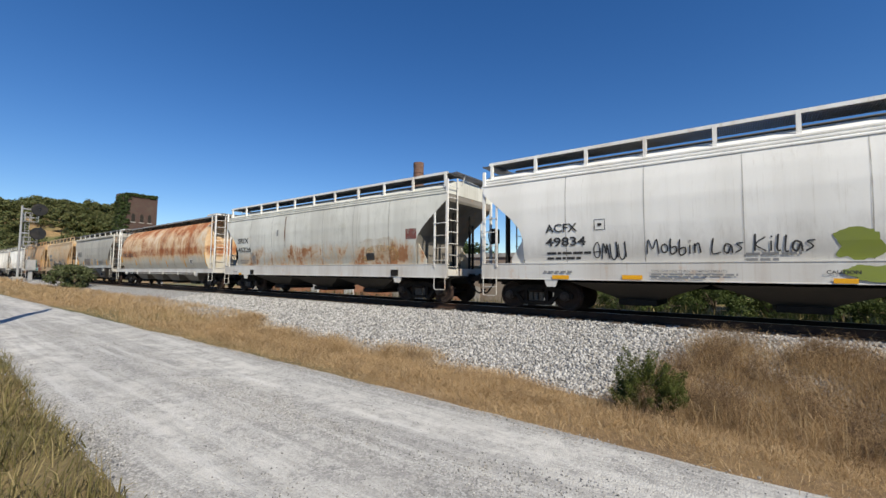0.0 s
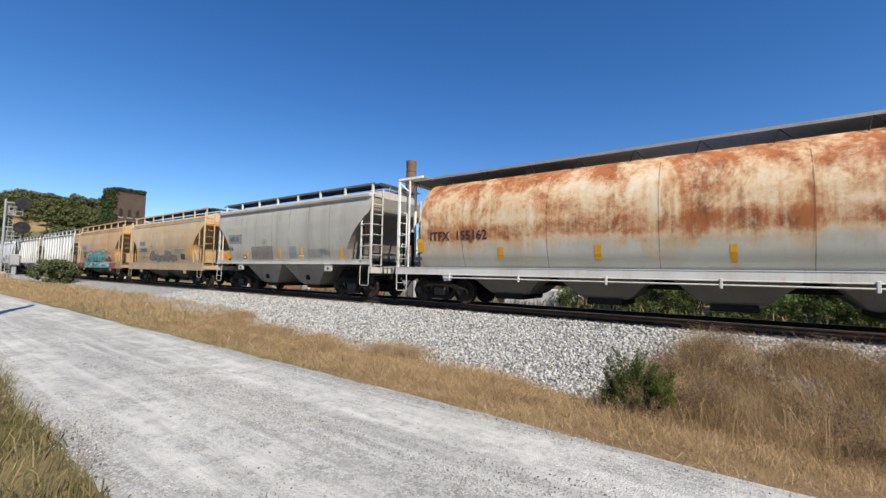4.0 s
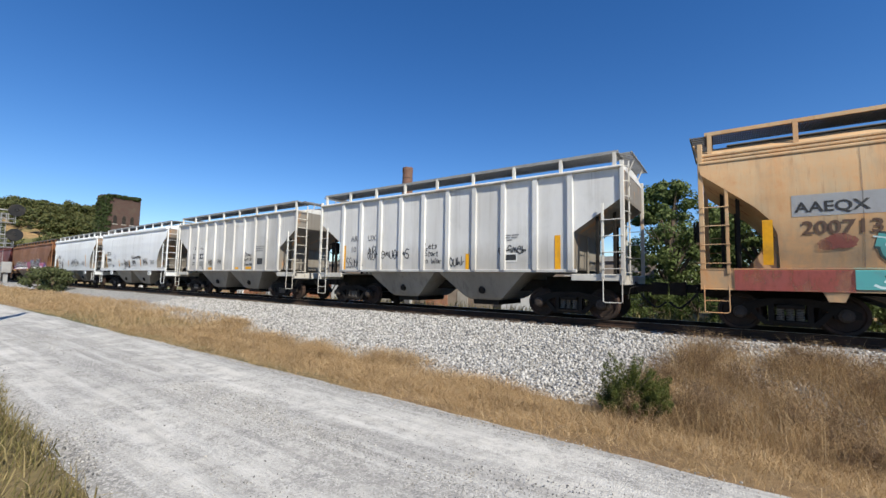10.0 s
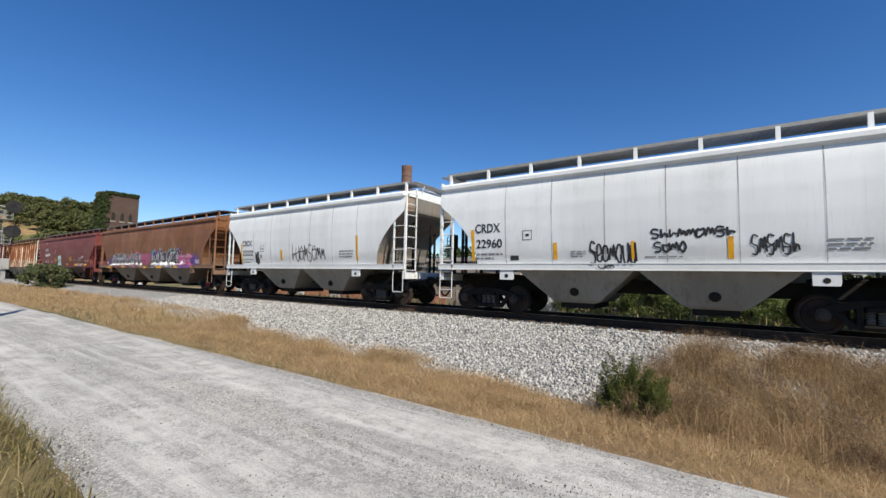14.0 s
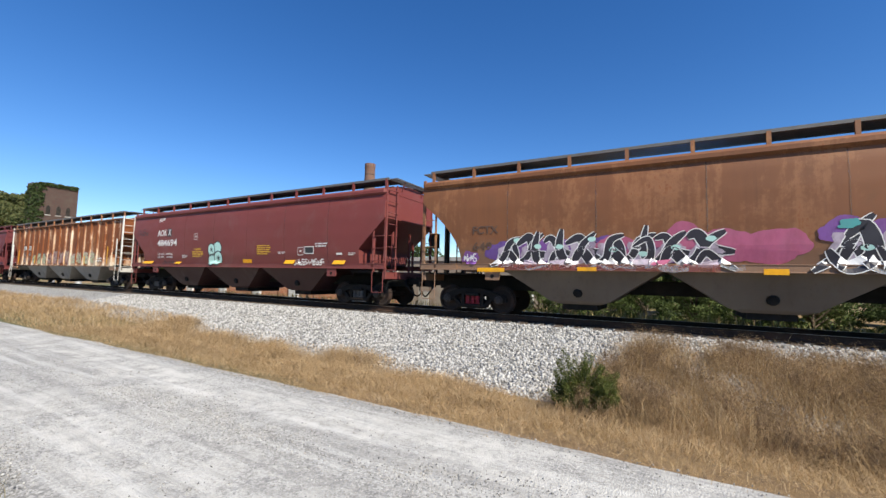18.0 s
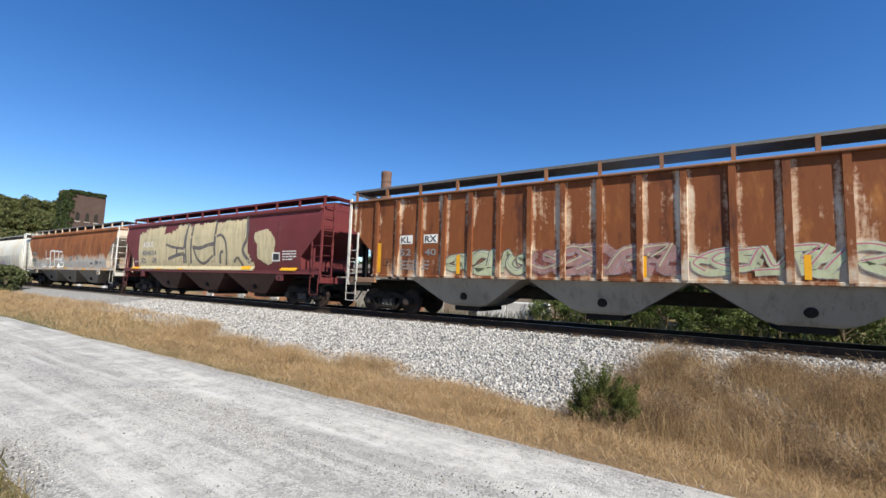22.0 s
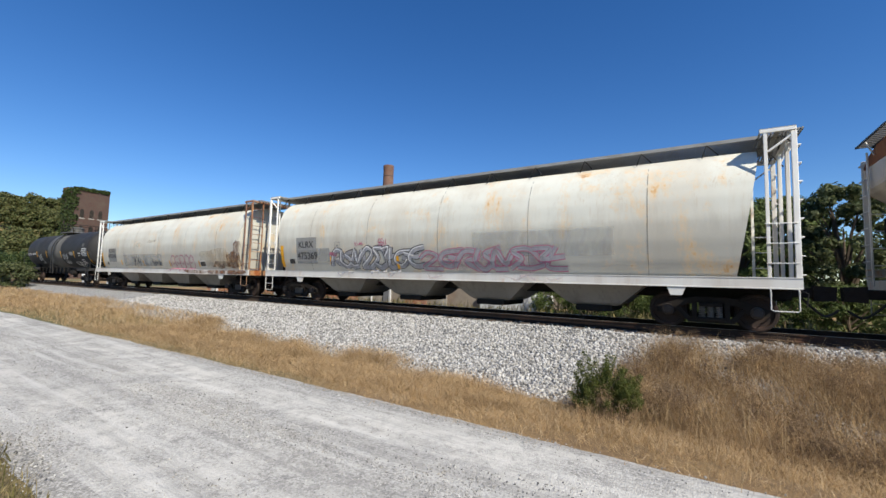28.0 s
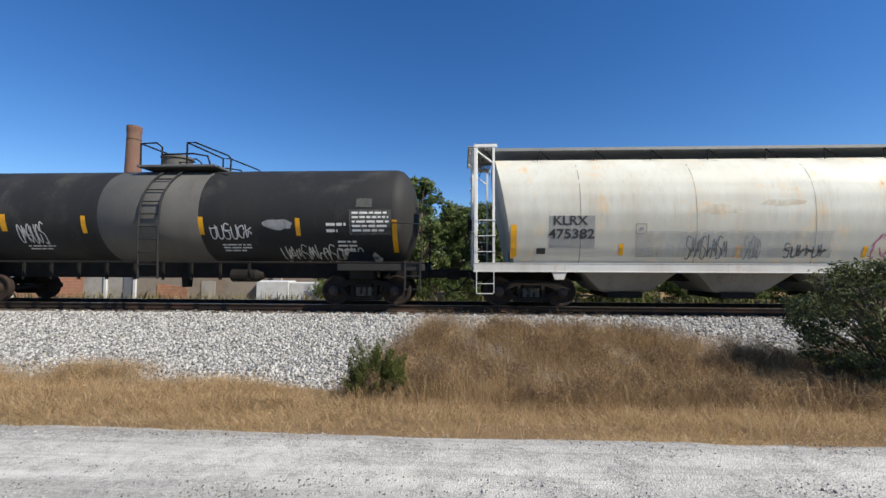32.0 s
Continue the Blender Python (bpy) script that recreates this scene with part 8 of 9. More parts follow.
def ruins():
    ruin = thing("ruined_wall", "broken low walls of orange brick, concrete and stained render", "ruin")
    part("brick_wall", ragged_wall(-37.5, -19.1, 20.0, 0.4, -0.4, 1.45, 1), BRICK_ORANGE, ruin, "orange brick wall")
    for x in (-36.2, -31.6, -27.3, -23.3):
        part("pilaster", Geo().box(x - 0.45, x + 0.45, 19.85, 20.1, -0.4, 1.6, 0.03), CONCRETE_PALE, ruin, "pale concrete pilaster")
    part("wall_panel", Geo().box(-19.1, -18.0, 20.02, 20.4, -0.4, 1.5, 0.02), CONCRETE, ruin)
    part("post", Geo().box(-18.0, -17.85, 19.95, 20.15, -0.4, 1.55, 0.01), CONCRETE_PALE, ruin)
    part("wall_panel", Geo().box(-17.85, -17.0, 20.04, 20.4, -0.4, 1.5, 0.02), CONCRETE, ruin)
    part("steel_door", Geo().box(-17.0, -16.45, 20.0, 20.1, -0.4, 1.5, 0.02), DOOR_GREY, ruin)
    part("post", Geo().box(-16.45, -16.3, 19.95, 20.15, -0.4, 1.55, 0.01), CONCRETE_PALE, ruin)
    part("rendered_wall", ragged_wall(-16.3, -9.95, 20.03, 0.4, -0.4, 1.4, 3, 0.5, 0.15), PLASTER, ruin)
    part("brick_patch", ragged_wall(-15.2, -13.6, 19.995, 0.1, 0.1, 0.75, 5, 0.2, 0.2), BRICK_ORANGE, ruin)
    part("brick_patch", ragged_wall(-12.9, -12.2, 19.995, 0.1, -0.2, 0.95, 6, 0.2, 0.15), CONCRETE, ruin)
    slab = thing("concrete_slab", "low block of pale painted concrete behind the track", "concrete block")
    part("block", Geo().box(-9.95, -8.3, 19.7, 20.6, -0.4, 1.02, 0.04), CONCRETE_PALE, slab)
    part("block", Geo().box(-8.29, -6.25, 19.75, 20.6, -0.4, 0.95, 0.04), CONCRETE_PALE, slab)
    part("step", Geo().box(-11.3, -8.2, 18.6, 19.6, -0.4, 0.12, 0.03), CONCRETE, slab)
    dock = thing("loading_dock", "long grey-brown concrete foundation wall of a vanished mill", "wall")
    part("dock_wall", ragged_wall(-52, -3.5, 27.0, 0.6, -0.5, 3.1, 8, 1.5, 0.12), PLASTER, dock)
    part("coping", ragged_wall(-52, -3.5, 26.9, 0.8, 3.0, 3.3, 8, 1.5, 0.06), CONCRETE, dock)
    for i in range(7):
        x = -50 + i * 7.5
        part("pier", Geo().box(x, x + 0.6, 26.8, 27.1, -0.5, 3.05, 0.03), CONCRETE, dock)


def chimney():
    c = thing("brick_chimney", "tall round red-brick factory chimney with a flared top", "chimney")
    x, y = -40.5, 48.0
    part("shaft", Geo().spin([(-0.5, 1.15), (4, 1.08), (17.6, 0.78), (18.2, 0.78), (18.3, 0.82), (18.95, 0.82), (19.0, 0.6), (18.0, 0.55)], (x, y, 0), 22, "z"), BRICK_CHIMNEY, c, smooth=True, angle=30)
    part("iron_band", Geo().spin([(17.2, 0.785), (17.2, 0.8), (17.3, 0.8), (17.3, 0.785)], (x, y, 0), 22, "z"), RAIL_STEEL, c)


TOWER_TURN, TOWER_HALF = radians(2), 3.2


def tower():
    t = thing("brick_tower", "square roofless brick tower overgrown with ivy", "tower")
    cx, cy, a = -118.0, 34.4, TOWER_TURN
    w = TOWER_HALF
    def turn(p):
        return (cx + p[0] * math.cos(a) - p[1] * math.sin(a), cy + p[0] * math.sin(a) + p[1] * math.cos(a), p[2])
    g = Geo()
    rng = random.Random(9)
    n = 9
    # four walls with an uneven crest
    loop = [(-w, -w), (w, -w), (w, w), (-w, w)]
    pts = []
    for (x0, y0), (x1, y1) in zip(loop, loop[1:] + loop[:1]):
        pts += [(x0 + (x1 - x0) * i / n, y0 + (y1 - y0) * i / n) for i in range(n)]
    tops = [19.9 + rng.uniform(-0.3, 0.3) - 0.08 * x for x, y in pts]
    rings = [[turn((x, y, -1)) for x, y in pts], [turn((x, y, z)) for (x, y), z in zip(pts, tops)], [turn((x * 0.9, y * 0.9, z - 0.1)) for (x, y), z in zip(pts, tops)], [turn((x * 0.9, y * 0.9, 8)) for x, y in pts]]
    g.loft(rings)
    part("tower_wall", g, BRICK_DARK, t)
    dark = plain("shadowed_window_void", (0.02, 0.018, 0.016), 0.9)
    for side in range(4):
        b = a + side * math.pi / 2
        for row, z in enumerate((9.5, 13.2)):
            for col in (-1.6, 0.1, 1.7):
                g = Geo()
                ring = []
                for dx, dz in [(-0.35, 0), (0.35, 0), (0.35, 1.5), (0.2, 1.85), (0, 2.0), (-0.2, 1.85), (-0.35, 1.5)]:
                    ring.append((col + dx, z + dz))
                rr = []
                for off in (-w - 0.02, -w + 0.3):
                    rr.append([(cx + u * math.cos(b) - off * math.sin(b), cy + u * math.sin(b) + off * math.cos(b), zz) for u, zz in ring])
                win = part("window", g.loft(rr), dark, t)
                part("sill", Geo().loft([[(cx + u * math.cos(b) - o * math.sin(b), cy + u * math.sin(b) + o * math.cos(b), zz) for u, zz in ((col - 0.5, z - 0.2), (col + 0.5, z - 0.2), (col + 0.5, z), (col - 0.5, z))] for o in (-w - 0.1, -w + 0.1)]), CONCRETE, win)
    return t


GLASS_DARK = plain("dark_signal_lens", (0.03, 0.03, 0.03), 0.2)
SIGNAL_BLACK = plain("signal_black", (0.015, 0.015, 0.016), 0.6)
SIGNAL_GREY = plain("aluminium_paint", (0.36, 0.36, 0.36), 0.45, 0.3, 0.2, 5)


def rail_signal():
    """Searchlight heads on a trackside mast with cage platforms."""
    s = thing("railway_signal", "grey signal mast with two black round targets and cage ladders", "railway signal")
    x, y, z0 = -75.0, 9.6, 0.3
    part("mast", Geo().cyl((x, y, z0), (x, y, 10.0), 0.13, 0.11, 10), SIGNAL_GREY, s)
    part("base", Geo().box(x - 0.5, x + 0.5, y - 0.5, y + 0.5, z0 - 0.6, z0 + 0.5, 0.04), CONCRETE, s)
    for z in (9.6, 6.45):
        head = part("target", Geo().spin([(-0.06, 0.02), (-0.06, 0.78), (0.0, 0.8), (0.05, 0.78), (0.05, 0.02)], (x + 0.5, y + 1.55, z), 24, "x"), SIGNAL_BLACK, s)
        part("lamp_housing", Geo().cyl((x - 0.5, y + 1.55, z), (x + 0.46, y + 1.55, z), 0.3, 0.3, 14), SIGNAL_BLACK, head)
        part("lens", Geo().spin([(0.0, 0.02), (0.0, 0.13), (0.02, 0.1)], (x + 0.6, y + 1.55, z), 14, "x"), GLASS_DARK, head)
        part("hood", Geo().tube([(x + 0.55, y + 1.55 + 0.2 * math.cos(b), z + 0.2 * math.sin(b)) for b in (i * math.pi / 8 for i in range(9))], 0.05, 5), SIGNAL_BLACK, head)
        part("arm", Geo().box(x - 0.06, x + 0.06, y, y + 1.4, z - 0.08, z + 0.08, 0.02), SIGNAL_GREY, s)
        cage = part("cage_floor", Geo().box(x - 0.5, x + 0.5, y + 0.2, y + 1.5, z - 1.65, z - 1.6), SIGNAL_GREY, s)
        for dx in (-0.5, 0.5):
            for dy in (0.2, 0.85, 1.5):
                part("cage_post", Geo().cyl((x + dx, y + dy, z - 1.65), (x + dx, y + dy, z - 0.5), 0.03, n=6), SIGNAL_GREY, cage)
            for dz in (-1.1, -0.5):
                part("cage_rail", Geo().cyl((x + dx, y + 0.2, z + dz), (x + dx, y + 1.5, z + dz), 0.03, n=6), SIGNAL_GREY, cage)
    g = Geo()
    for dy in (0.35, 0.75):
        g.cyl((x, y + dy, z0), (x, y + dy, 9.2), 0.03, n=6)
    for i in range(28):
        g.cyl((x, y + 0.35, z0 + 0.3 + i * 0.31), (x, y + 0.75, z0 + 0.3 + i * 0.31), 0.018, n=5)
    part("ladder", g, SIGNAL_GREY, s)
    box = thing("relay_cabinet", "white steel relay cabinet on a short post beside the signal", "cabinet")
    part("post", Geo().box(x - 0.2, x + 0.2, y + 0.95, y + 1.35, -0.1, 1.6, 0.02), SIGNAL_GREY, box)
    part("case", Geo().box(x - 0.45, x + 0.45, y + 0.7, y + 1.6, 1.6, 3.0, 0.04), SIGNAL_GREY, box)
    part("case_door", Geo().box(x + 0.45, x + 0.48, y + 0.78, y + 1.52, 1.7, 2.9, 0.01), SIGNAL_GREY, box)


def crossing_mast(x, y, label):
    m = thing("crossing_signal", label, "crossing signal", group="level crossing signals")
    part("mast", Geo().cyl((x, y, 0.0), (x, y, 5.3), 0.07, n=8), SIGNAL_GREY, m)
    part("base", Geo().spin([(0.0, 0.35), (0.3, 0.3), (1.0, 0.16), (1.1, 0.1)], (x, y, 0), 12, "z"), SIGNAL_GREY, m)
    for a in (-1, 1):
        part("crossbuck_board", Geo().loft([[(x + 0.09, y + a * u - 0.1, 4.4 + u - 0.1 * a), (x + 0.09, y + a * u + 0.1, 4.4 + u + 0.1 * a), (x + 0.12, y + a * u + 0.1, 4.4 + u + 0.1 * a), (x + 0.12, y + a * u - 0.1, 4.4 + u - 0.1 * a)] for u in (-0.55, 0.55)]), INK_WHITE, m)
        part("flasher_backing", Geo().spin([(0.0, 0.02), (0.0, 0.28), (0.03, 0.28), (0.03, 0.02)], (x + 0.14, y + a * 0.42, 2.7), 18, "x"), SIGNAL_BLACK, m)
        part("flasher_hood", Geo().cyl((x + 0.16, y + a * 0.42, 2.7), (x + 0.4, y + a * 0.42, 2.72), 0.13, 0.14, 12), SIGNAL_BLACK, m)
    part("flasher_arm", Geo().cyl((x + 0.08, y - 0.5, 2.7), (x + 0.08, y + 0.5, 2.7), 0.04, n=8), SIGNAL_GREY, m)
    part("gate_motor", Geo().box(x - 0.25, x + 0.25, y - 0.3, y + 0.3, 1.0, 1.7, 0.05), INK_WHITE, m)


def shadow_pole():
    """A leaning pole on the verge behind the view; its shadow falls across the road."""
    p = thing("sign_pole", "leaning timber pole with a sign panel on the road's verge", "pole")
    fall = Vector((sun_way.x, sun_way.y)) / sun_way.z
    tip = Vector((-24.05 + fall.x * 8.0, 4.13 + fall.y * 8.0, 8.0))
    foot = Vector((-17.9 + 3.2, 2.15 - 1.9, -0.2))
    part("pole", Geo().tube([foot, tip], [0.3, 0.12], 10), PLASTER, p)
    q = foot + (tip - foot) * 0.33
    part("sign_panel", Geo().box(q.x - 0.75, q.x + 0.35, q.y - 0.24, q.y - 0.19, q.z - 0.5, q.z + 0.5, 0.01), SIGNAL_GREY, p)


ruins()
chimney()
tower()
rail_signal()
crossing_mast(-60.5, 18.2, "grey level-crossing mast with crossbuck and flashing-light heads")
crossing_mast(-53.5, 18.2, "grey level-crossing mast with crossbuck and flashing-light heads")
shadow_pole()


# ---- plants ----
def leaf_material(name, cols, rough=0.65, dapple=0.35):
    m = island_material(name, cols, rough, 0.0, 2.0, dapple)
    nt = m.node_tree
    out = nt.nodes["Principled BSDF"]
    out.inputs["Specular IOR Level"].default_value = 0.25
    tr = nt.nodes.new("ShaderNodeBsdfTranslucent")
    mix = nt.nodes.new("ShaderNodeMixShader")
    mix.inputs[0].default_value = 0.35
    src = out.inputs["Base Color"].links[0].from_socket
    nt.links.new(src, tr.inputs[0])
    nt.links.new(out.outputs[0], mix.inputs[1])
    nt.links.new(tr.outputs[0], mix.inputs[2])
    nt.links.new(mix.outputs[0], nt.nodes["Material Output"].inputs[0])
    return m


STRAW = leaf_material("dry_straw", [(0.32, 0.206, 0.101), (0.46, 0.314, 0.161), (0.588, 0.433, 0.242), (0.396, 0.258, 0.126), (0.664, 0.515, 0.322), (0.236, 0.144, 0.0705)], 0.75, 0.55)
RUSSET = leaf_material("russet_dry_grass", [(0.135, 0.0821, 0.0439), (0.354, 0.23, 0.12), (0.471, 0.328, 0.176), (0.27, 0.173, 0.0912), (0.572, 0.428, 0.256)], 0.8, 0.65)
WEEDS = leaf_material("dead_weed_stems", [(0.07, 0.045, 0.027), (0.17, 0.11, 0.065), (0.3, 0.2, 0.115), (0.11, 0.07, 0.04), (0.42, 0.31, 0.19)], 0.85, 0.5)
GREEN_GRASS = leaf_material("half_green_grass", [(0.11, 0.11, 0.035), (0.19, 0.17, 0.06), (0.31, 0.25, 0.11), (0.4, 0.32, 0.16), (0.15, 0.14, 0.045), (0.11, 0.08, 0.04)], 0.7)
LEAF = leaf_material("green_leaves", [(0.0488, 0.0708, 0.022), (0.0915, 0.128, 0.0366), (0.128, 0.171, 0.0512), (0.177, 0.213, 0.0732), (0.0671, 0.0976, 0.0281)])
LEAF_BRIGHT = leaf_material("fresh_shrub_leaves", [(0.03, 0.046, 0.012), (0.055, 0.08, 0.02), (0.085, 0.115, 0.03), (0.04, 0.06, 0.015)])
LEAF_GREY = leaf_material("olive_leaves", [(0.04, 0.055, 0.02), (0.075, 0.095, 0.035), (0.12, 0.14, 0.06), (0.17, 0.18, 0.085), (0.06, 0.075, 0.028)])
LEAF_FAR = leaf_material("distant_wood_leaves", [(0.03, 0.048, 0.017), (0.045, 0.07, 0.024), (0.06, 0.09, 0.028), (0.075, 0.105, 0.034), (0.1, 0.12, 0.042)])
# turning leaves, their colours lightened further to stand for distance haze
LEAF_TURN_HAZE = leaf_material("hazy_yellowing_wood_leaves", [(0.065, 0.085, 0.03), (0.1, 0.12, 0.042), (0.14, 0.15, 0.055), (0.17, 0.16, 0.065), (0.08, 0.1, 0.034)])
JUNIPER = leaf_material("juniper_needles", [(0.028, 0.042, 0.011), (0.06, 0.08, 0.018), (0.1, 0.12, 0.026), (0.145, 0.155, 0.036), (0.045, 0.06, 0.015)])
TWIG_DEAD = leaf_material("dead_juniper_needles", [(0.05, 0.035, 0.025), (0.09, 0.065, 0.045), (0.15, 0.11, 0.08), (0.035, 0.03, 0.02)])
BARK = plain("grey_brown_bark", (0.12, 0.09, 0.065), 0.95, 0, 0.4, 10, 0.6)
TWIG = plain("bare_twig_bark", (0.16, 0.13, 0.1), 0.9, 0, 0.3, 12, 0.2)


def blades(name, pts, heights, widths, lean, material, label, rng, wind=(0.0, 0.0), z_of=ground_z):
    """Bent blades of grass, joined into one object."""
    n = len(pts)
    z = np.array([z_of(x, y) for x, y in pts])
    swirl = np.array([noise.noise((x * 0.9, y * 0.9, 6.0)) + 0.5 * noise.noise((x * 3.0, y * 3.0, 6.0)) for x, y in pts])
    a = swirl * 7 + rng.normal(0, 1.7, n)
    tilt = rng.uniform(0.1, 1.0, n) * lean
    dx, dy = np.cos(a) * tilt + wind[0], np.sin(a) * tilt + wind[1]
    f = rng.uniform(0, 2 * np.pi, n)
    sx, sy = np.cos(f) * widths / 2, np.sin(f) * widths / 2
    v = np.zeros((n, 5, 3))
    base = np.c_[pts, z - 0.02]
    mid = base + np.c_[dx * heights * 0.4, dy * heights * 0.4, heights * 0.62]
    top = base + np.c_[dx * heights, dy * heights, heights * np.maximum(0.25, 1 - 0.38 * tilt)]
    side = np.c_[sx, sy, 0 * sx]
    v[:, 0], v[:, 1], v[:, 2], v[:, 3], v[:, 4] = base - side, base + side, mid + side * 0.8, mid - side * 0.8, top
    faces = np.array([(0, 1, 2), (0, 2, 3), (3, 2, 4)])
    fi = faces[None] + (np.arange(n) * 5)[:, None, None]
    me = bpy.data.meshes.new(name)
    me.vertices.add(n * 5)
    me.vertices.foreach_set("co", v.astype(np.float32).ravel())
    me.loops.add(n * 9)
    me.loops.foreach_set("vertex_index", fi.astype(np.int32).ravel())
    me.polygons.add(n * 3)
    me.polygons.foreach_set("loop_start", (np.arange(n * 3) * 3).astype(np.int32))
    me.update(calc_edges=True)
    return solid(name, me, material, label, "grass", kind="stuff")


def upper_edge(x):
    """How far up the bank the grass grows."""
    return float(np.interp(x, [-80, -40, -22, -16, -14.6, -13.5, -8.5, -6.4, -5.4, -4.4, -1.9, -1.3, -0.6, 3.6, 4.6, 6.0, 9.0, 14], [9.2, 9.1, 8.9, 8.8, 8.6, 8.2, 8.0, 8.15, 7.9, 7.3, 7.0, 8.6, 10.2, 10.3, 9.6, 8.8, 8.6, 8.6]))


def bank_z(x, y):
    return max(ground_z(x, y), ballast_z(x, y) if y > 7.2 else -9)


def clumpy(x, y, s):
    return noise.noise((x * s, y * s, 2.0)) * 0.5 + 0.5


def build_grass():
    rng = np.random.default_rng(11)

    def sow(n, x0, x1, y0f, y1f, keep):
        x = rng.uniform(x0, x1, n)
        u = rng.uniform(0, 1, n)
        pts = [(a, y0f(a) + (y1f(a) - y0f(a)) * b) for a, b in zip(x, u)]
        pts = [p for p in pts if rng.uniform() < keep(*p)]
        return np.array(pts)

    edge = lambda x: 4.52 + 0.2 * noise.noise((x * 0.7, 1, 1)) + 0.12 * noise.noise((x * 2.5, 1, 1))
    # flattened straw along the road
    p = sow(135000, -16, 9, lambda x: edge(x) - 0.28, lambda x: min(upper_edge(x), 7.6), lambda x, y: (0.35 + 0.65 * clumpy(x, y, 1.1)) * (0.1 + 0.9 * smooth(edge(x) - 0.25, edge(x) + 0.2, y)))
    h = rng.uniform(0.1, 0.34, len(p)) * np.array([0.55 + 0.9 * clumpy(x, y, 0.7) for x, y in p]) * np.array([0.45 + 0.55 * smooth(4.4, 5.6, y) for x, y in p])
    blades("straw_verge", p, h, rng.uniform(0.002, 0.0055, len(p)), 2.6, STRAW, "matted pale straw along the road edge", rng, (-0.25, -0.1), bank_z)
    # bank grass left of the shrub
    p = sow(105000, -16, -1.2, lambda x: 5.8, upper_edge, lambda x, y: (0.15 + 0.85 * smooth(0.35, 0.65, clumpy(x, y, 0.8))) * (1 - 0.6 * smooth(upper_edge(x) - 0.6, upper_edge(x), y)))
    h = rng.uniform(0.2, 0.5, len(p)) * np.array([0.5 + 0.8 * clumpy(x, y, 0.6) for x, y in p])
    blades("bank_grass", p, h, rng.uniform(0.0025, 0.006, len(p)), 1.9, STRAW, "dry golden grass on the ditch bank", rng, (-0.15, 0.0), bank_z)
    # tall russet stand right of the shrub
    p = sow(110000, -1.3, 9, lambda x: 5.9, upper_edge, lambda x, y: 0.22 + 0.78 * smooth(0.34, 0.6, clumpy(x, y, 1.3)))
    h = rng.uniform(0.25, 0.75, len(p)) * np.array([0.3 + 1.1 * clumpy(x, y, 0.95) for x, y in p]) * np.array([0.6 + 0.4 * smooth(5.8, 6.8, y) for x, y in p])
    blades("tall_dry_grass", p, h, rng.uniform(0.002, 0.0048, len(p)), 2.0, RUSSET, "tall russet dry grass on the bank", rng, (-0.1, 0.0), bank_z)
    p = sow(15000, -1.3, 9, lambda x: 6.0, upper_edge, lambda x, y: 0.4 + 0.6 * clumpy(x, y, 0.9))
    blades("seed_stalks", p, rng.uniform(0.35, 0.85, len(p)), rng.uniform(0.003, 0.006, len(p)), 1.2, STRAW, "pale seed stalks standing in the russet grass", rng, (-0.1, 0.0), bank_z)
    # tangled dead weeds standing in the tall grass, in separate tufts with dark gaps
    blobs = []
    while len(blobs) < 1500:
        x = rng.uniform(-1.2, 9.0)
        y = rng.uniform(6.1, upper_edge(x))
        if rng.uniform() < smooth(0.4, 0.7, clumpy(x, y, 1.3)):
            blobs.append((x, y, bank_z(x, y) + rng.uniform(0.1, 0.52) * (0.5 + 0.9 * clumpy(x, y, 0.95)), rng.uniform(0.07, 0.19)))
    solid("dead_weeds", leaves_mesh("dead_weeds", blobs, 120, 0.028, rng, 1.1, 0.09), WEEDS, "tangled brown dead weed tufts on the bank", "weeds", kind="stuff")
    # further along the line
    p = sow(95000, -70, -16, lambda x: 4.6, upper_edge, lambda x, y: (0.2 + 0.8 * clumpy(x, y, 0.5)) * (1 - 0.7 * smooth(-20, -60, x)))
    h = rng.uniform(0.18, 0.42, len(p)) * np.array([0.6 + 0.7 * clumpy(x, y, 0.4) for x, y in p]) * np.array([0.4 + 0.6 * smooth(4.5, 6.0, y) for x, y in p])
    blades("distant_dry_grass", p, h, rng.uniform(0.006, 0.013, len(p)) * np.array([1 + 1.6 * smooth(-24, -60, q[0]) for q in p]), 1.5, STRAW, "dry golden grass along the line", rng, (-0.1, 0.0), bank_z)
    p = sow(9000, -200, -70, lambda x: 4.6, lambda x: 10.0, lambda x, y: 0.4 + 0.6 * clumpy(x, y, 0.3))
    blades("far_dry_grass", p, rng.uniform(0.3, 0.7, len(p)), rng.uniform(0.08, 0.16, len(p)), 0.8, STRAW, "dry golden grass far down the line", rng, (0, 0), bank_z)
    # verge on the camera's side
    p = sow(60000, -16, 9, lambda x: -2.4 + 0.5 * math.sin(x), lambda x: road_edges(x)[0] + 0.12, lambda x, y: (0.2 + 0.8 * smooth(0.3, 0.65, clumpy(x, y, 1.2))) * smooth(0.9, 1.6, math.hypot(x, y)))
    h = rng.uniform(0.15, 0.5, len(p)) * np.array([0.4 + 0.6 * smooth(1.3, 0.4, y) for x, y in p])
    blades("verge_grass", p, h, rng.uniform(0.004, 0.011, len(p)), 1.0, GREEN_GRASS, "half-green tufted verge grass beside the road", rng, (0.15, 0.1), ground_z)
    p = sow(5000, -60, -16, lambda x: -2.5, lambda x: road_edges(x)[0] + 0.1, lambda x, y: 0.6)
    blades("verge_grass_far", p, rng.uniform(0.2, 0.5, len(p)), rng.uniform(0.02, 0.04, len(p)), 1.0, STRAW, "dry verge grass further along the road", rng, (0.1, 0.1), ground_z)
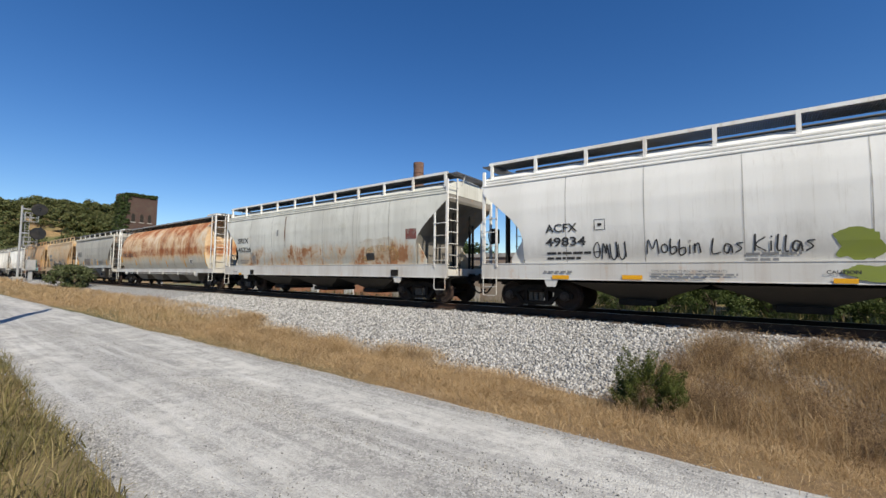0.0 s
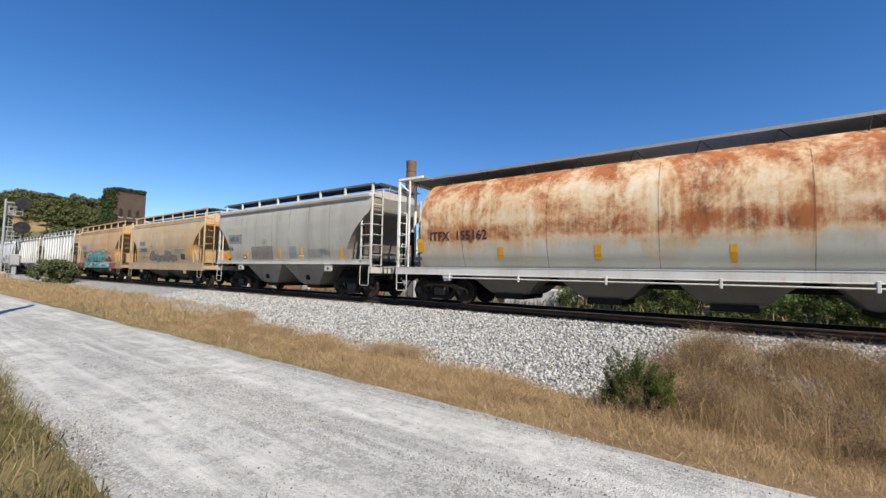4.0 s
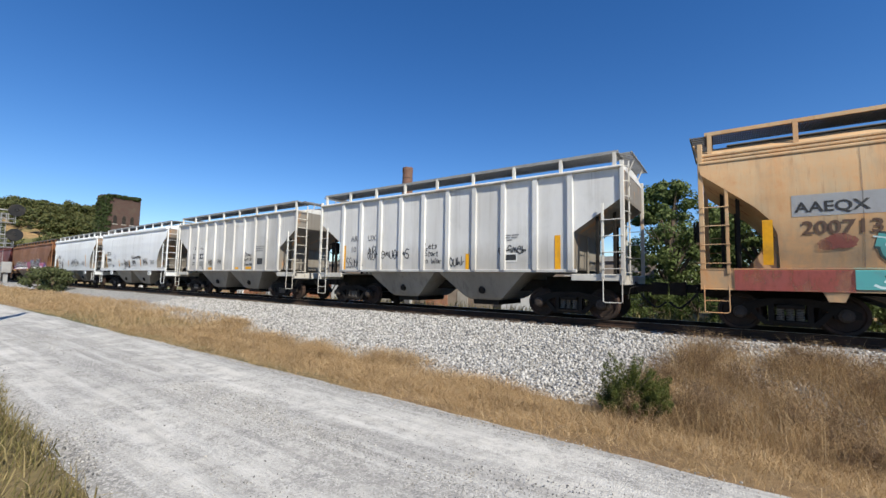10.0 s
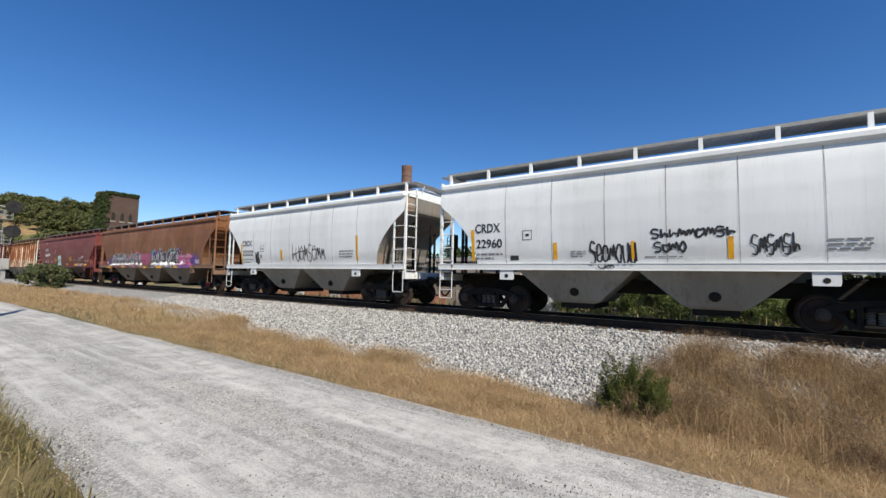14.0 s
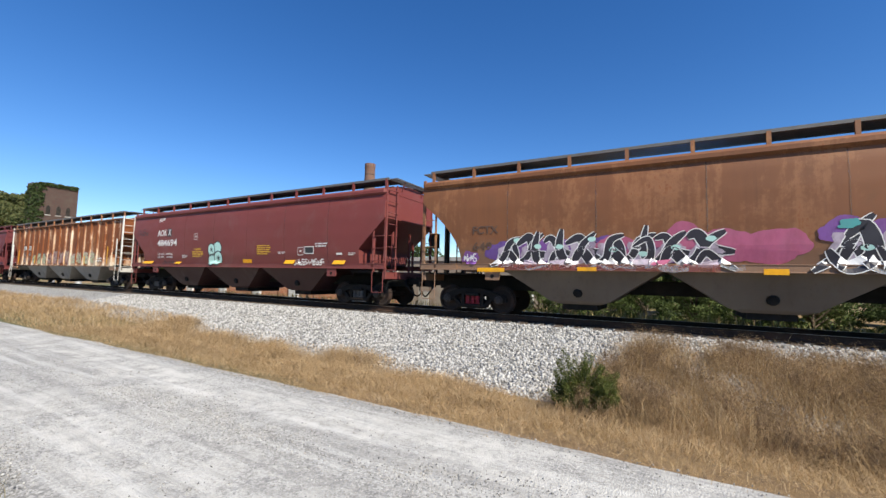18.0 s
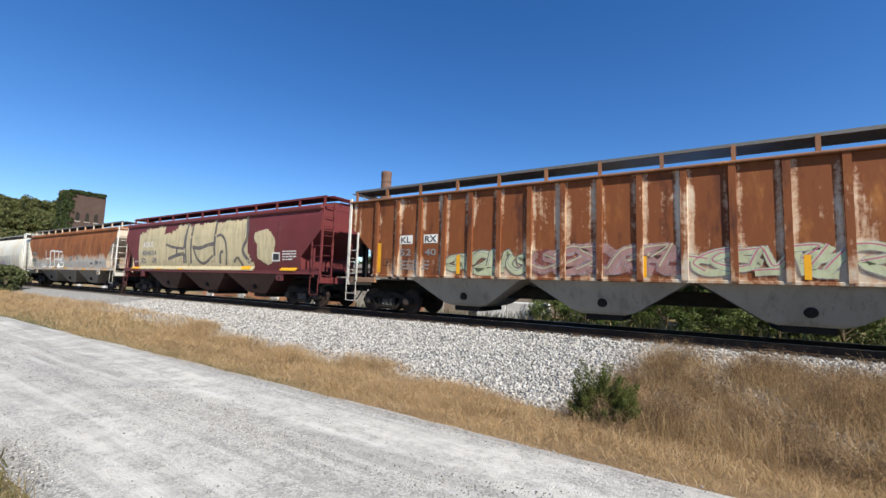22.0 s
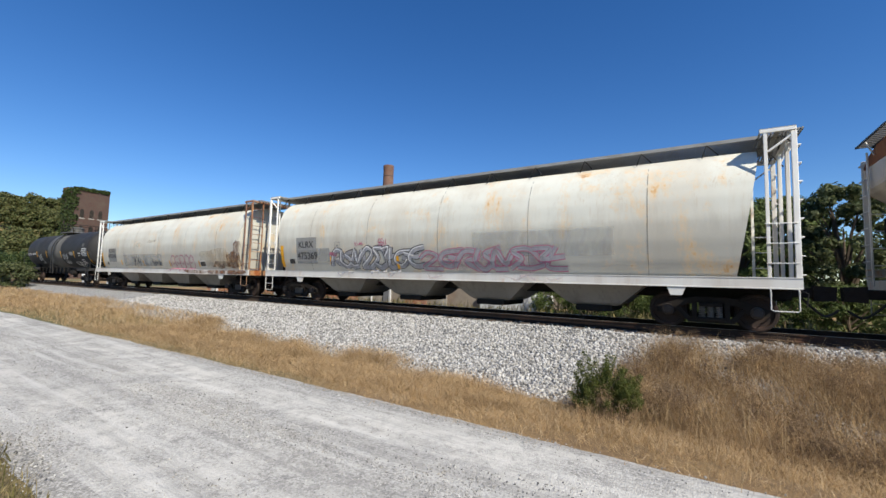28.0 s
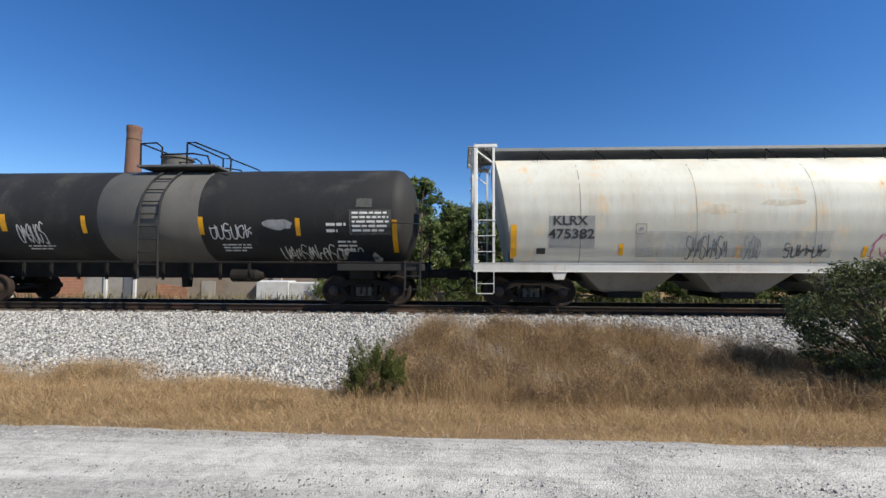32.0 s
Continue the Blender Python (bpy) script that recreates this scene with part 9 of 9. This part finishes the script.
    # strewn straw and weeds at the foot of the far ballast
    p = sow(9000, -30, 14, lambda x: 15.4, lambda x: 18.4, lambda x, y: clumpy(x, y, 0.6))
    blades("weeds_beyond_track", p, rng.uniform(0.2, 0.8, len(p)), rng.uniform(0.02, 0.05, len(p)), 0.8, GREEN_GRASS, "weeds beyond the track", rng, (0, 0), bank_z)


def leaves_mesh(name, blobs, per, size, rng, flat=0.75, slim=0.45):
    """Leaf quads strewn over the shells of many uneven clumps: blobs of (x, y, z, radius)."""
    b = np.array(blobs)
    n = len(b) * per
    idx = np.repeat(np.arange(len(b)), per)
    d = rng.normal(size=(n, 3))
    d /= np.linalg.norm(d, axis=1, keepdims=True)
    r = b[idx, 3] * rng.uniform(0.45, 1.08, n) ** 0.7
    c = b[idx, :3] + d * r[:, None] * np.array([1, 1, flat])
    nrm = d + rng.normal(scale=0.6, size=(n, 3)) + np.array([0, 0, 0.35])
    nrm /= np.linalg.norm(nrm, axis=1, keepdims=True)
    u = np.cross(nrm, rng.normal(size=(n, 3)))
    u /= np.linalg.norm(u, axis=1, keepdims=True)
    w = np.cross(nrm, u)
    s = size * rng.uniform(0.55, 1.3, n)[:, None]
    v = np.stack([c - u * s, c + w * s * slim, c + u * s, c - w * s * slim], 1)
    me = bpy.data.meshes.new(name)
    me.vertices.add(n * 4)
    me.vertices.foreach_set("co", v.astype(np.float32).ravel())
    me.loops.add(n * 4)
    me.loops.foreach_set("vertex_index", np.arange(n * 4, dtype=np.int32))
    me.polygons.add(n)
    me.polygons.foreach_set("loop_start", (np.arange(n) * 4).astype(np.int32))
    me.update(calc_edges=True)
    return me


def tree(label, height, spread_r, seed, material, leaf=0.11, per=70, clumps=60, low=0.15, category="tree", name="tree"):
    """Trunk, limbs that fork, and a crown of leaf clumps at the limbs' ends."""
    rng = np.random.default_rng(seed)
    rnd = random.Random(seed)
    t = thing(name, label, category)
    g = Geo()
    lean = (rnd.uniform(-0.06, 0.06), rnd.uniform(-0.06, 0.06))
    trunk = [(lean[0] * height * k, lean[1] * height * k, height * 0.75 * k - 0.15) for k in (0, 0.2, 0.45, 0.7, 1.0)]
    r0 = 0.018 * height + 0.03
    g.tube(trunk, [r0 * 1.25, r0, r0 * 0.75, r0 * 0.5, r0 * 0.18], 8)
    part("trunk", g, BARK, t, smooth=True)
    blobs = []
    for i in range(clumps):
        a = rnd.uniform(0, 2 * math.pi)
        h = low + (1 - low) * rnd.random() ** 0.8
        rad = spread_r * math.sin(math.pi * min(0.95, max(0.06, (h - low * 0.6) / (1.04 - low * 0.6)))) ** 0.65 * rnd.uniform(0.45, 1.0)
        q = (lean[0] * height * h + rad * math.cos(a), lean[1] * height * h + rad * math.sin(a), height * h)
        blobs.append((*q, spread_r * rnd.uniform(0.14, 0.3) * (60 / clumps) ** 0.3))
        if i % 4 == 0:
            z0 = max(0.1, h - 0.25) * 0.72
            p0 = (lean[0] * height * z0, lean[1] * height * z0, height * z0 * 0.95)
            mid = tuple((u + w) / 2 + (0.06 * height if j == 2 else 0) for j, (u, w) in enumerate(zip(p0, q)))
            part("limb", Geo().tube([p0, mid, q], [r0 * 0.42, r0 * 0.28, r0 * 0.08], 5), BARK, t)
    me = leaves_mesh("crown", blobs, per, leaf, rng)
    part("crown", me, material, t)
    return t


def woods(name, label, spots, seed, material, leaf, per, clumps):
    """A far wood: crowns of leaf clumps, with no tree to be picked out. spots: (x, y, base, height, radius)."""
    rng = np.random.default_rng(seed)
    blobs = []
    for x, y, z, h, r in spots:
        for _ in range(clumps):
            a, k = rng.uniform(0, 6.28), rng.uniform(0.12, 1.0)
            rad = r * math.sin(math.pi * min(0.96, 0.12 + 0.84 * k)) ** 0.6 * rng.uniform(0.2, 1.0)
            blobs.append((x + rad * math.cos(a), y + rad * math.sin(a), z + h * k * 0.95, r * rng.uniform(0.18, 0.36)))
    me = leaves_mesh(name, blobs, per, leaf, rng)
    return solid(name, me, material, label, "trees", kind="stuff")


def place(t, x, y, z=None, turn=0.0):
    t.matrix_basis = pose(x, y, ground_z(x, y) if z is None else z, 0, 0, turn)
    return t


def juniper():
    """A low conifer: many upward sprays of short needles, leaning to one side, over bare brown inner twigs."""
    rnd, rng = random.Random(5), np.random.default_rng(5)
    t = thing("shrub", "small dense dark-based green juniper growing in the dry bank", "shrub")
    part("trunk", Geo().tube([(0, 0, -0.1), (0.02, 0, 0.25), (0.05, 0, 0.5)], [0.035, 0.028, 0.012], 7), BARK, t, smooth=True)
    blobs, lower = [], []
    for i in range(120):
        a, h = rnd.uniform(0, 2 * math.pi), rnd.random()
        reach = (0.12 + 0.34 * math.sin(math.pi * (0.15 + 0.7 * h))) * rnd.uniform(0.6, 1.1)
        tip = (reach * math.cos(a) * 1.05 + 0.1 * h, reach * math.sin(a) * 0.8, 0.12 + 0.85 * h * rnd.uniform(0.85, 1.08))
        if i % 5 == 0:
            tip = (0.3 + 0.3 * rnd.random(), 0.25 * rnd.uniform(-1, 1), 0.42 + 0.33 * rnd.random())
        root = (0.02 + 0.02 * h, 0, 0.05 + 0.4 * h * rnd.random())
        if i % 4 == 0:
            part("limb", Geo().tube([root, tuple((u + w) / 2 + (0.03 if j == 2 else 0) for j, (u, w) in enumerate(zip(root, tip))), tip], [0.014, 0.009, 0.003], 5), TWIG, t)
        for k in range(6):
            f = 0.5 + 0.55 * k / 5
            q = tuple(u + (w - u) * f for u, w in zip(root, tip))
            (lower if q[2] < 0.3 and rnd.random() < 0.75 else blobs).append((*q[:2], q[2] + 0.04 * (f - 0.5), 0.075 - 0.05 * (f - 0.5)))
    part("crown", leaves_mesh("crown", blobs, 80, 0.0125, rng, 1.2), JUNIPER, t)
    part("dead_sprays", leaves_mesh("dead_sprays", lower, 50, 0.0125, rng, 1.2), TWIG_DEAD, t, "brown dead inner sprays")
    return t


def build_plants():
    rnd = random.Random(21)
    # shrub on the bank
    place(juniper(), -1.28, 6.5, -0.5)
    # broad shrub by the road's far bend
    s = tree("broad grey-green shrub by the ditch", 2.35, 1.35, 8, LEAF_GREY, 0.035, 95, 210, 0.1, "shrub", "shrub")
    place(s, 7.3, 7.3, -0.55)
    # weedy shrubs down the line
    base = tree("fresh green weedy shrub at the ballast's edge", 2.0, 1.3, 5, LEAF_GREY, 0.1, 60, 44, 0.06, "shrub", "shrub")
    place(base, -45.5, 9.2, 0.0)
    base["group"] = "weedy shrubs down the line"
    for x, y, a in ((-47.5, 9.5, 40), (-50.0, 9.2, 110)):
        copy_thing(base, pose(x, y, 0.0, 0, 0, a))
    # trees behind the track
    kinds = [tree("leafy green tree behind the railway", 6.3, 2.1, 31, LEAF, 0.1, 120, 130, 0.05), tree("bushy dark green tree behind the railway", 5.2, 2.2, 32, LEAF, 0.1, 120, 130, 0.03), tree("pale olive tree behind the railway", 5.6, 1.8, 33, LEAF_GREY, 0.09, 120, 120, 0.05)]
    for k in kinds:
        k["group"] = "trees behind the track"
    spots = [(-2.2, 21.5, 0), (1.5, 22.0, 1), (4.6, 21.0, 2), (7.9, 22.5, 0), (11.5, 21.0, 1), (15.0, 22.0, 2), (-0.2, 25.5, 2), (3.2, 26.5, 0), (9.8, 27.0, 2), (19.0, 23.0, 0), (24.0, 24.0, 1), (30.0, 23.0, 2)]
    used = set()
    for x, y, k in spots:
        m = pose(x, y, -0.15, 0, 0, rnd.uniform(0, 360))
        if k not in used:
            kinds[k].matrix_basis = m
            used.add(k)
        else:
            copy_thing(kinds[k], m)
    # undergrowth behind the track
    under = [tree("tangled green undergrowth behind the track", 1.9, 1.25, 41, LEAF, 0.055, 120, 60, 0.05, "shrub", "shrub"), tree("fresh green undergrowth behind the track", 1.6, 1.1, 42, LEAF_BRIGHT, 0.05, 120, 54, 0.05, "shrub", "shrub")]
    spots = [(-5.6, 19.2, 0), (-4.0, 18.0, 1), (-2.6, 19.3, 0), (-1.0, 17.9, 1), (0.7, 19.0, 0), (2.4, 18.0, 1), (4.2, 18.8, 0), (6.0, 17.8, 1), (7.8, 19.0, 0), (9.8, 18.2, 1), (12.0, 18.8, 0), (14.5, 18.2, 1), (17.5, 18.8, 0)]
    used = set()
    for x, y, k in spots:
        under[k]["group"] = "undergrowth behind the track"
        m = pose(x, y, -0.2, 0, 0, rnd.uniform(0, 360))
        if k not in used:
            under[k].matrix_basis = m
            used.add(k)
        else:
            copy_thing(under[k], m)
    # closed belt of wood behind the nearer trees
    spots = [(-3 + i * 2.1, rnd.uniform(31, 37), -0.4, rnd.uniform(4.6, 7.2), rnd.uniform(2.0, 3.0)) for i in range(26)]
    woods("belt_wood", "sunlit green trees closing the view behind the railway", spots, 55, LEAF, 0.15, 90, 40)
    # wood behind the dock wall, and the wooded hill down the line
    spots = [(x, rnd.uniform(40, 52), -0.5, rnd.uniform(5.0, 7.4), rnd.uniform(2.2, 3.2)) for x in np.arange(-52, -2, 3.2)]
    woods("mill_wood", "green trees behind the old mill wall", spots, 51, LEAF_FAR, 0.2, 55, 34)
    spots = [(rnd.uniform(-150, -50), 0, 0, 0, 0) for _ in range(44)]
    spots = [(x, rnd.uniform(52, 74) + max(0, (x + 100) * -0.1), -0.5, rnd.uniform(5.5, 8.0), rnd.uniform(3, 4.5)) for x, *_ in spots]
    woods("middle_wood", "dark green wood beyond the mill site", spots, 52, LEAF_FAR, 0.26, 80, 34)
    spots = [(-132 - i * 5.5, 13.5 + (i % 4) * 6, -0.5, rnd.uniform(5, 7.5), rnd.uniform(3.5, 5)) for i in range(18)]
    woods("lineside_wood", "dark green wood beside the line", spots, 53, LEAF_FAR, 0.3, 110, 40)
    spots = []
    for i in range(230):
        x, y = rnd.uniform(-400, -195), rnd.uniform(4, 128)
        if y > -x * 0.3:
            continue
        z = 34 * smooth(-185, -320, x - (y - 60) * 0.35)
        spots.append((x, y, z - 1, rnd.uniform(7, 11), rnd.uniform(5, 8)))
    woods("hill_wood", "yellowing green wood on the hill down the line", spots, 54, LEAF_TURN_HAZE, 0.62, 60, 26)
    # ivy on the tower
    rng = np.random.default_rng(61)
    blobs = []
    for i in range(700):
        front = i % 7 < 5
        a = TOWER_TURN + (0 if front else math.pi / 2)
        u, zz = rng.uniform(-3.15, 3.1), rng.uniform(3.0, 19.7)
        if not front:
            if i % 2:
                zz = rng.uniform(19.2, 19.8)
            else:
                u = -3.15 + 0.8 * rng.uniform() ** 2
        blobs.append((-118.0 + u * math.cos(a) + 3.22 * math.sin(a), 34.4 + u * math.sin(a) - 3.22 * math.cos(a), zz, rng.uniform(0.18, 0.38)))
    me = leaves_mesh("ivy", blobs, 36, 0.2, rng)
    solid("ivy", me, LEAF_FAR, "dark ivy climbing over the brick tower", "ivy")


def hill():
    g = Geo()
    xs, ys = np.linspace(-470, -190, 36), np.linspace(-60, 190, 32)
    g.v = [(x, y, -1.5 + 34 * smooth(-185, -320, x - (y - 60) * 0.35) * smooth(-60, 0, y) * smooth(-x * 0.42, -x * 0.3, y) + 1.2 * noise.noise((x * 0.02, y * 0.02, 0))) for x in xs for y in ys]
    k = len(ys)
    g.f = [(i * k + j, (i + 1) * k + j, (i + 1) * k + j + 1, i * k + j + 1) for i in range(len(xs) - 1) for j in range(k - 1)]
    solid("hill", g, EARTH, "low wooded hill down the line", "hill", kind="structure", smooth=True, angle=None)


build_stones()
build_road_grit()
build_grass()
build_plants()
hill()


# ---- what moves ----
def motions():
    times = [i * 2.0 for i in range(17)]
    for car, s in TRAIN:
        walk(car, [(t, pose(s + run(t), TRACK_Y, RAIL_Z)) for t in times])
    # wheels roll without slipping
    turns = [i * 0.065 for i in range(492)] + [32.0]
    for dx in (-0.89, 0.89):
        rows = [(t, pose(dx, 0, 0.42, 0, math.degrees(run(t) / 0.42) % 360, 0)) for t in turns]
        for w, place_x in WHEELSETS:
            if place_x == dx:
                walk(w, rows)


motions()
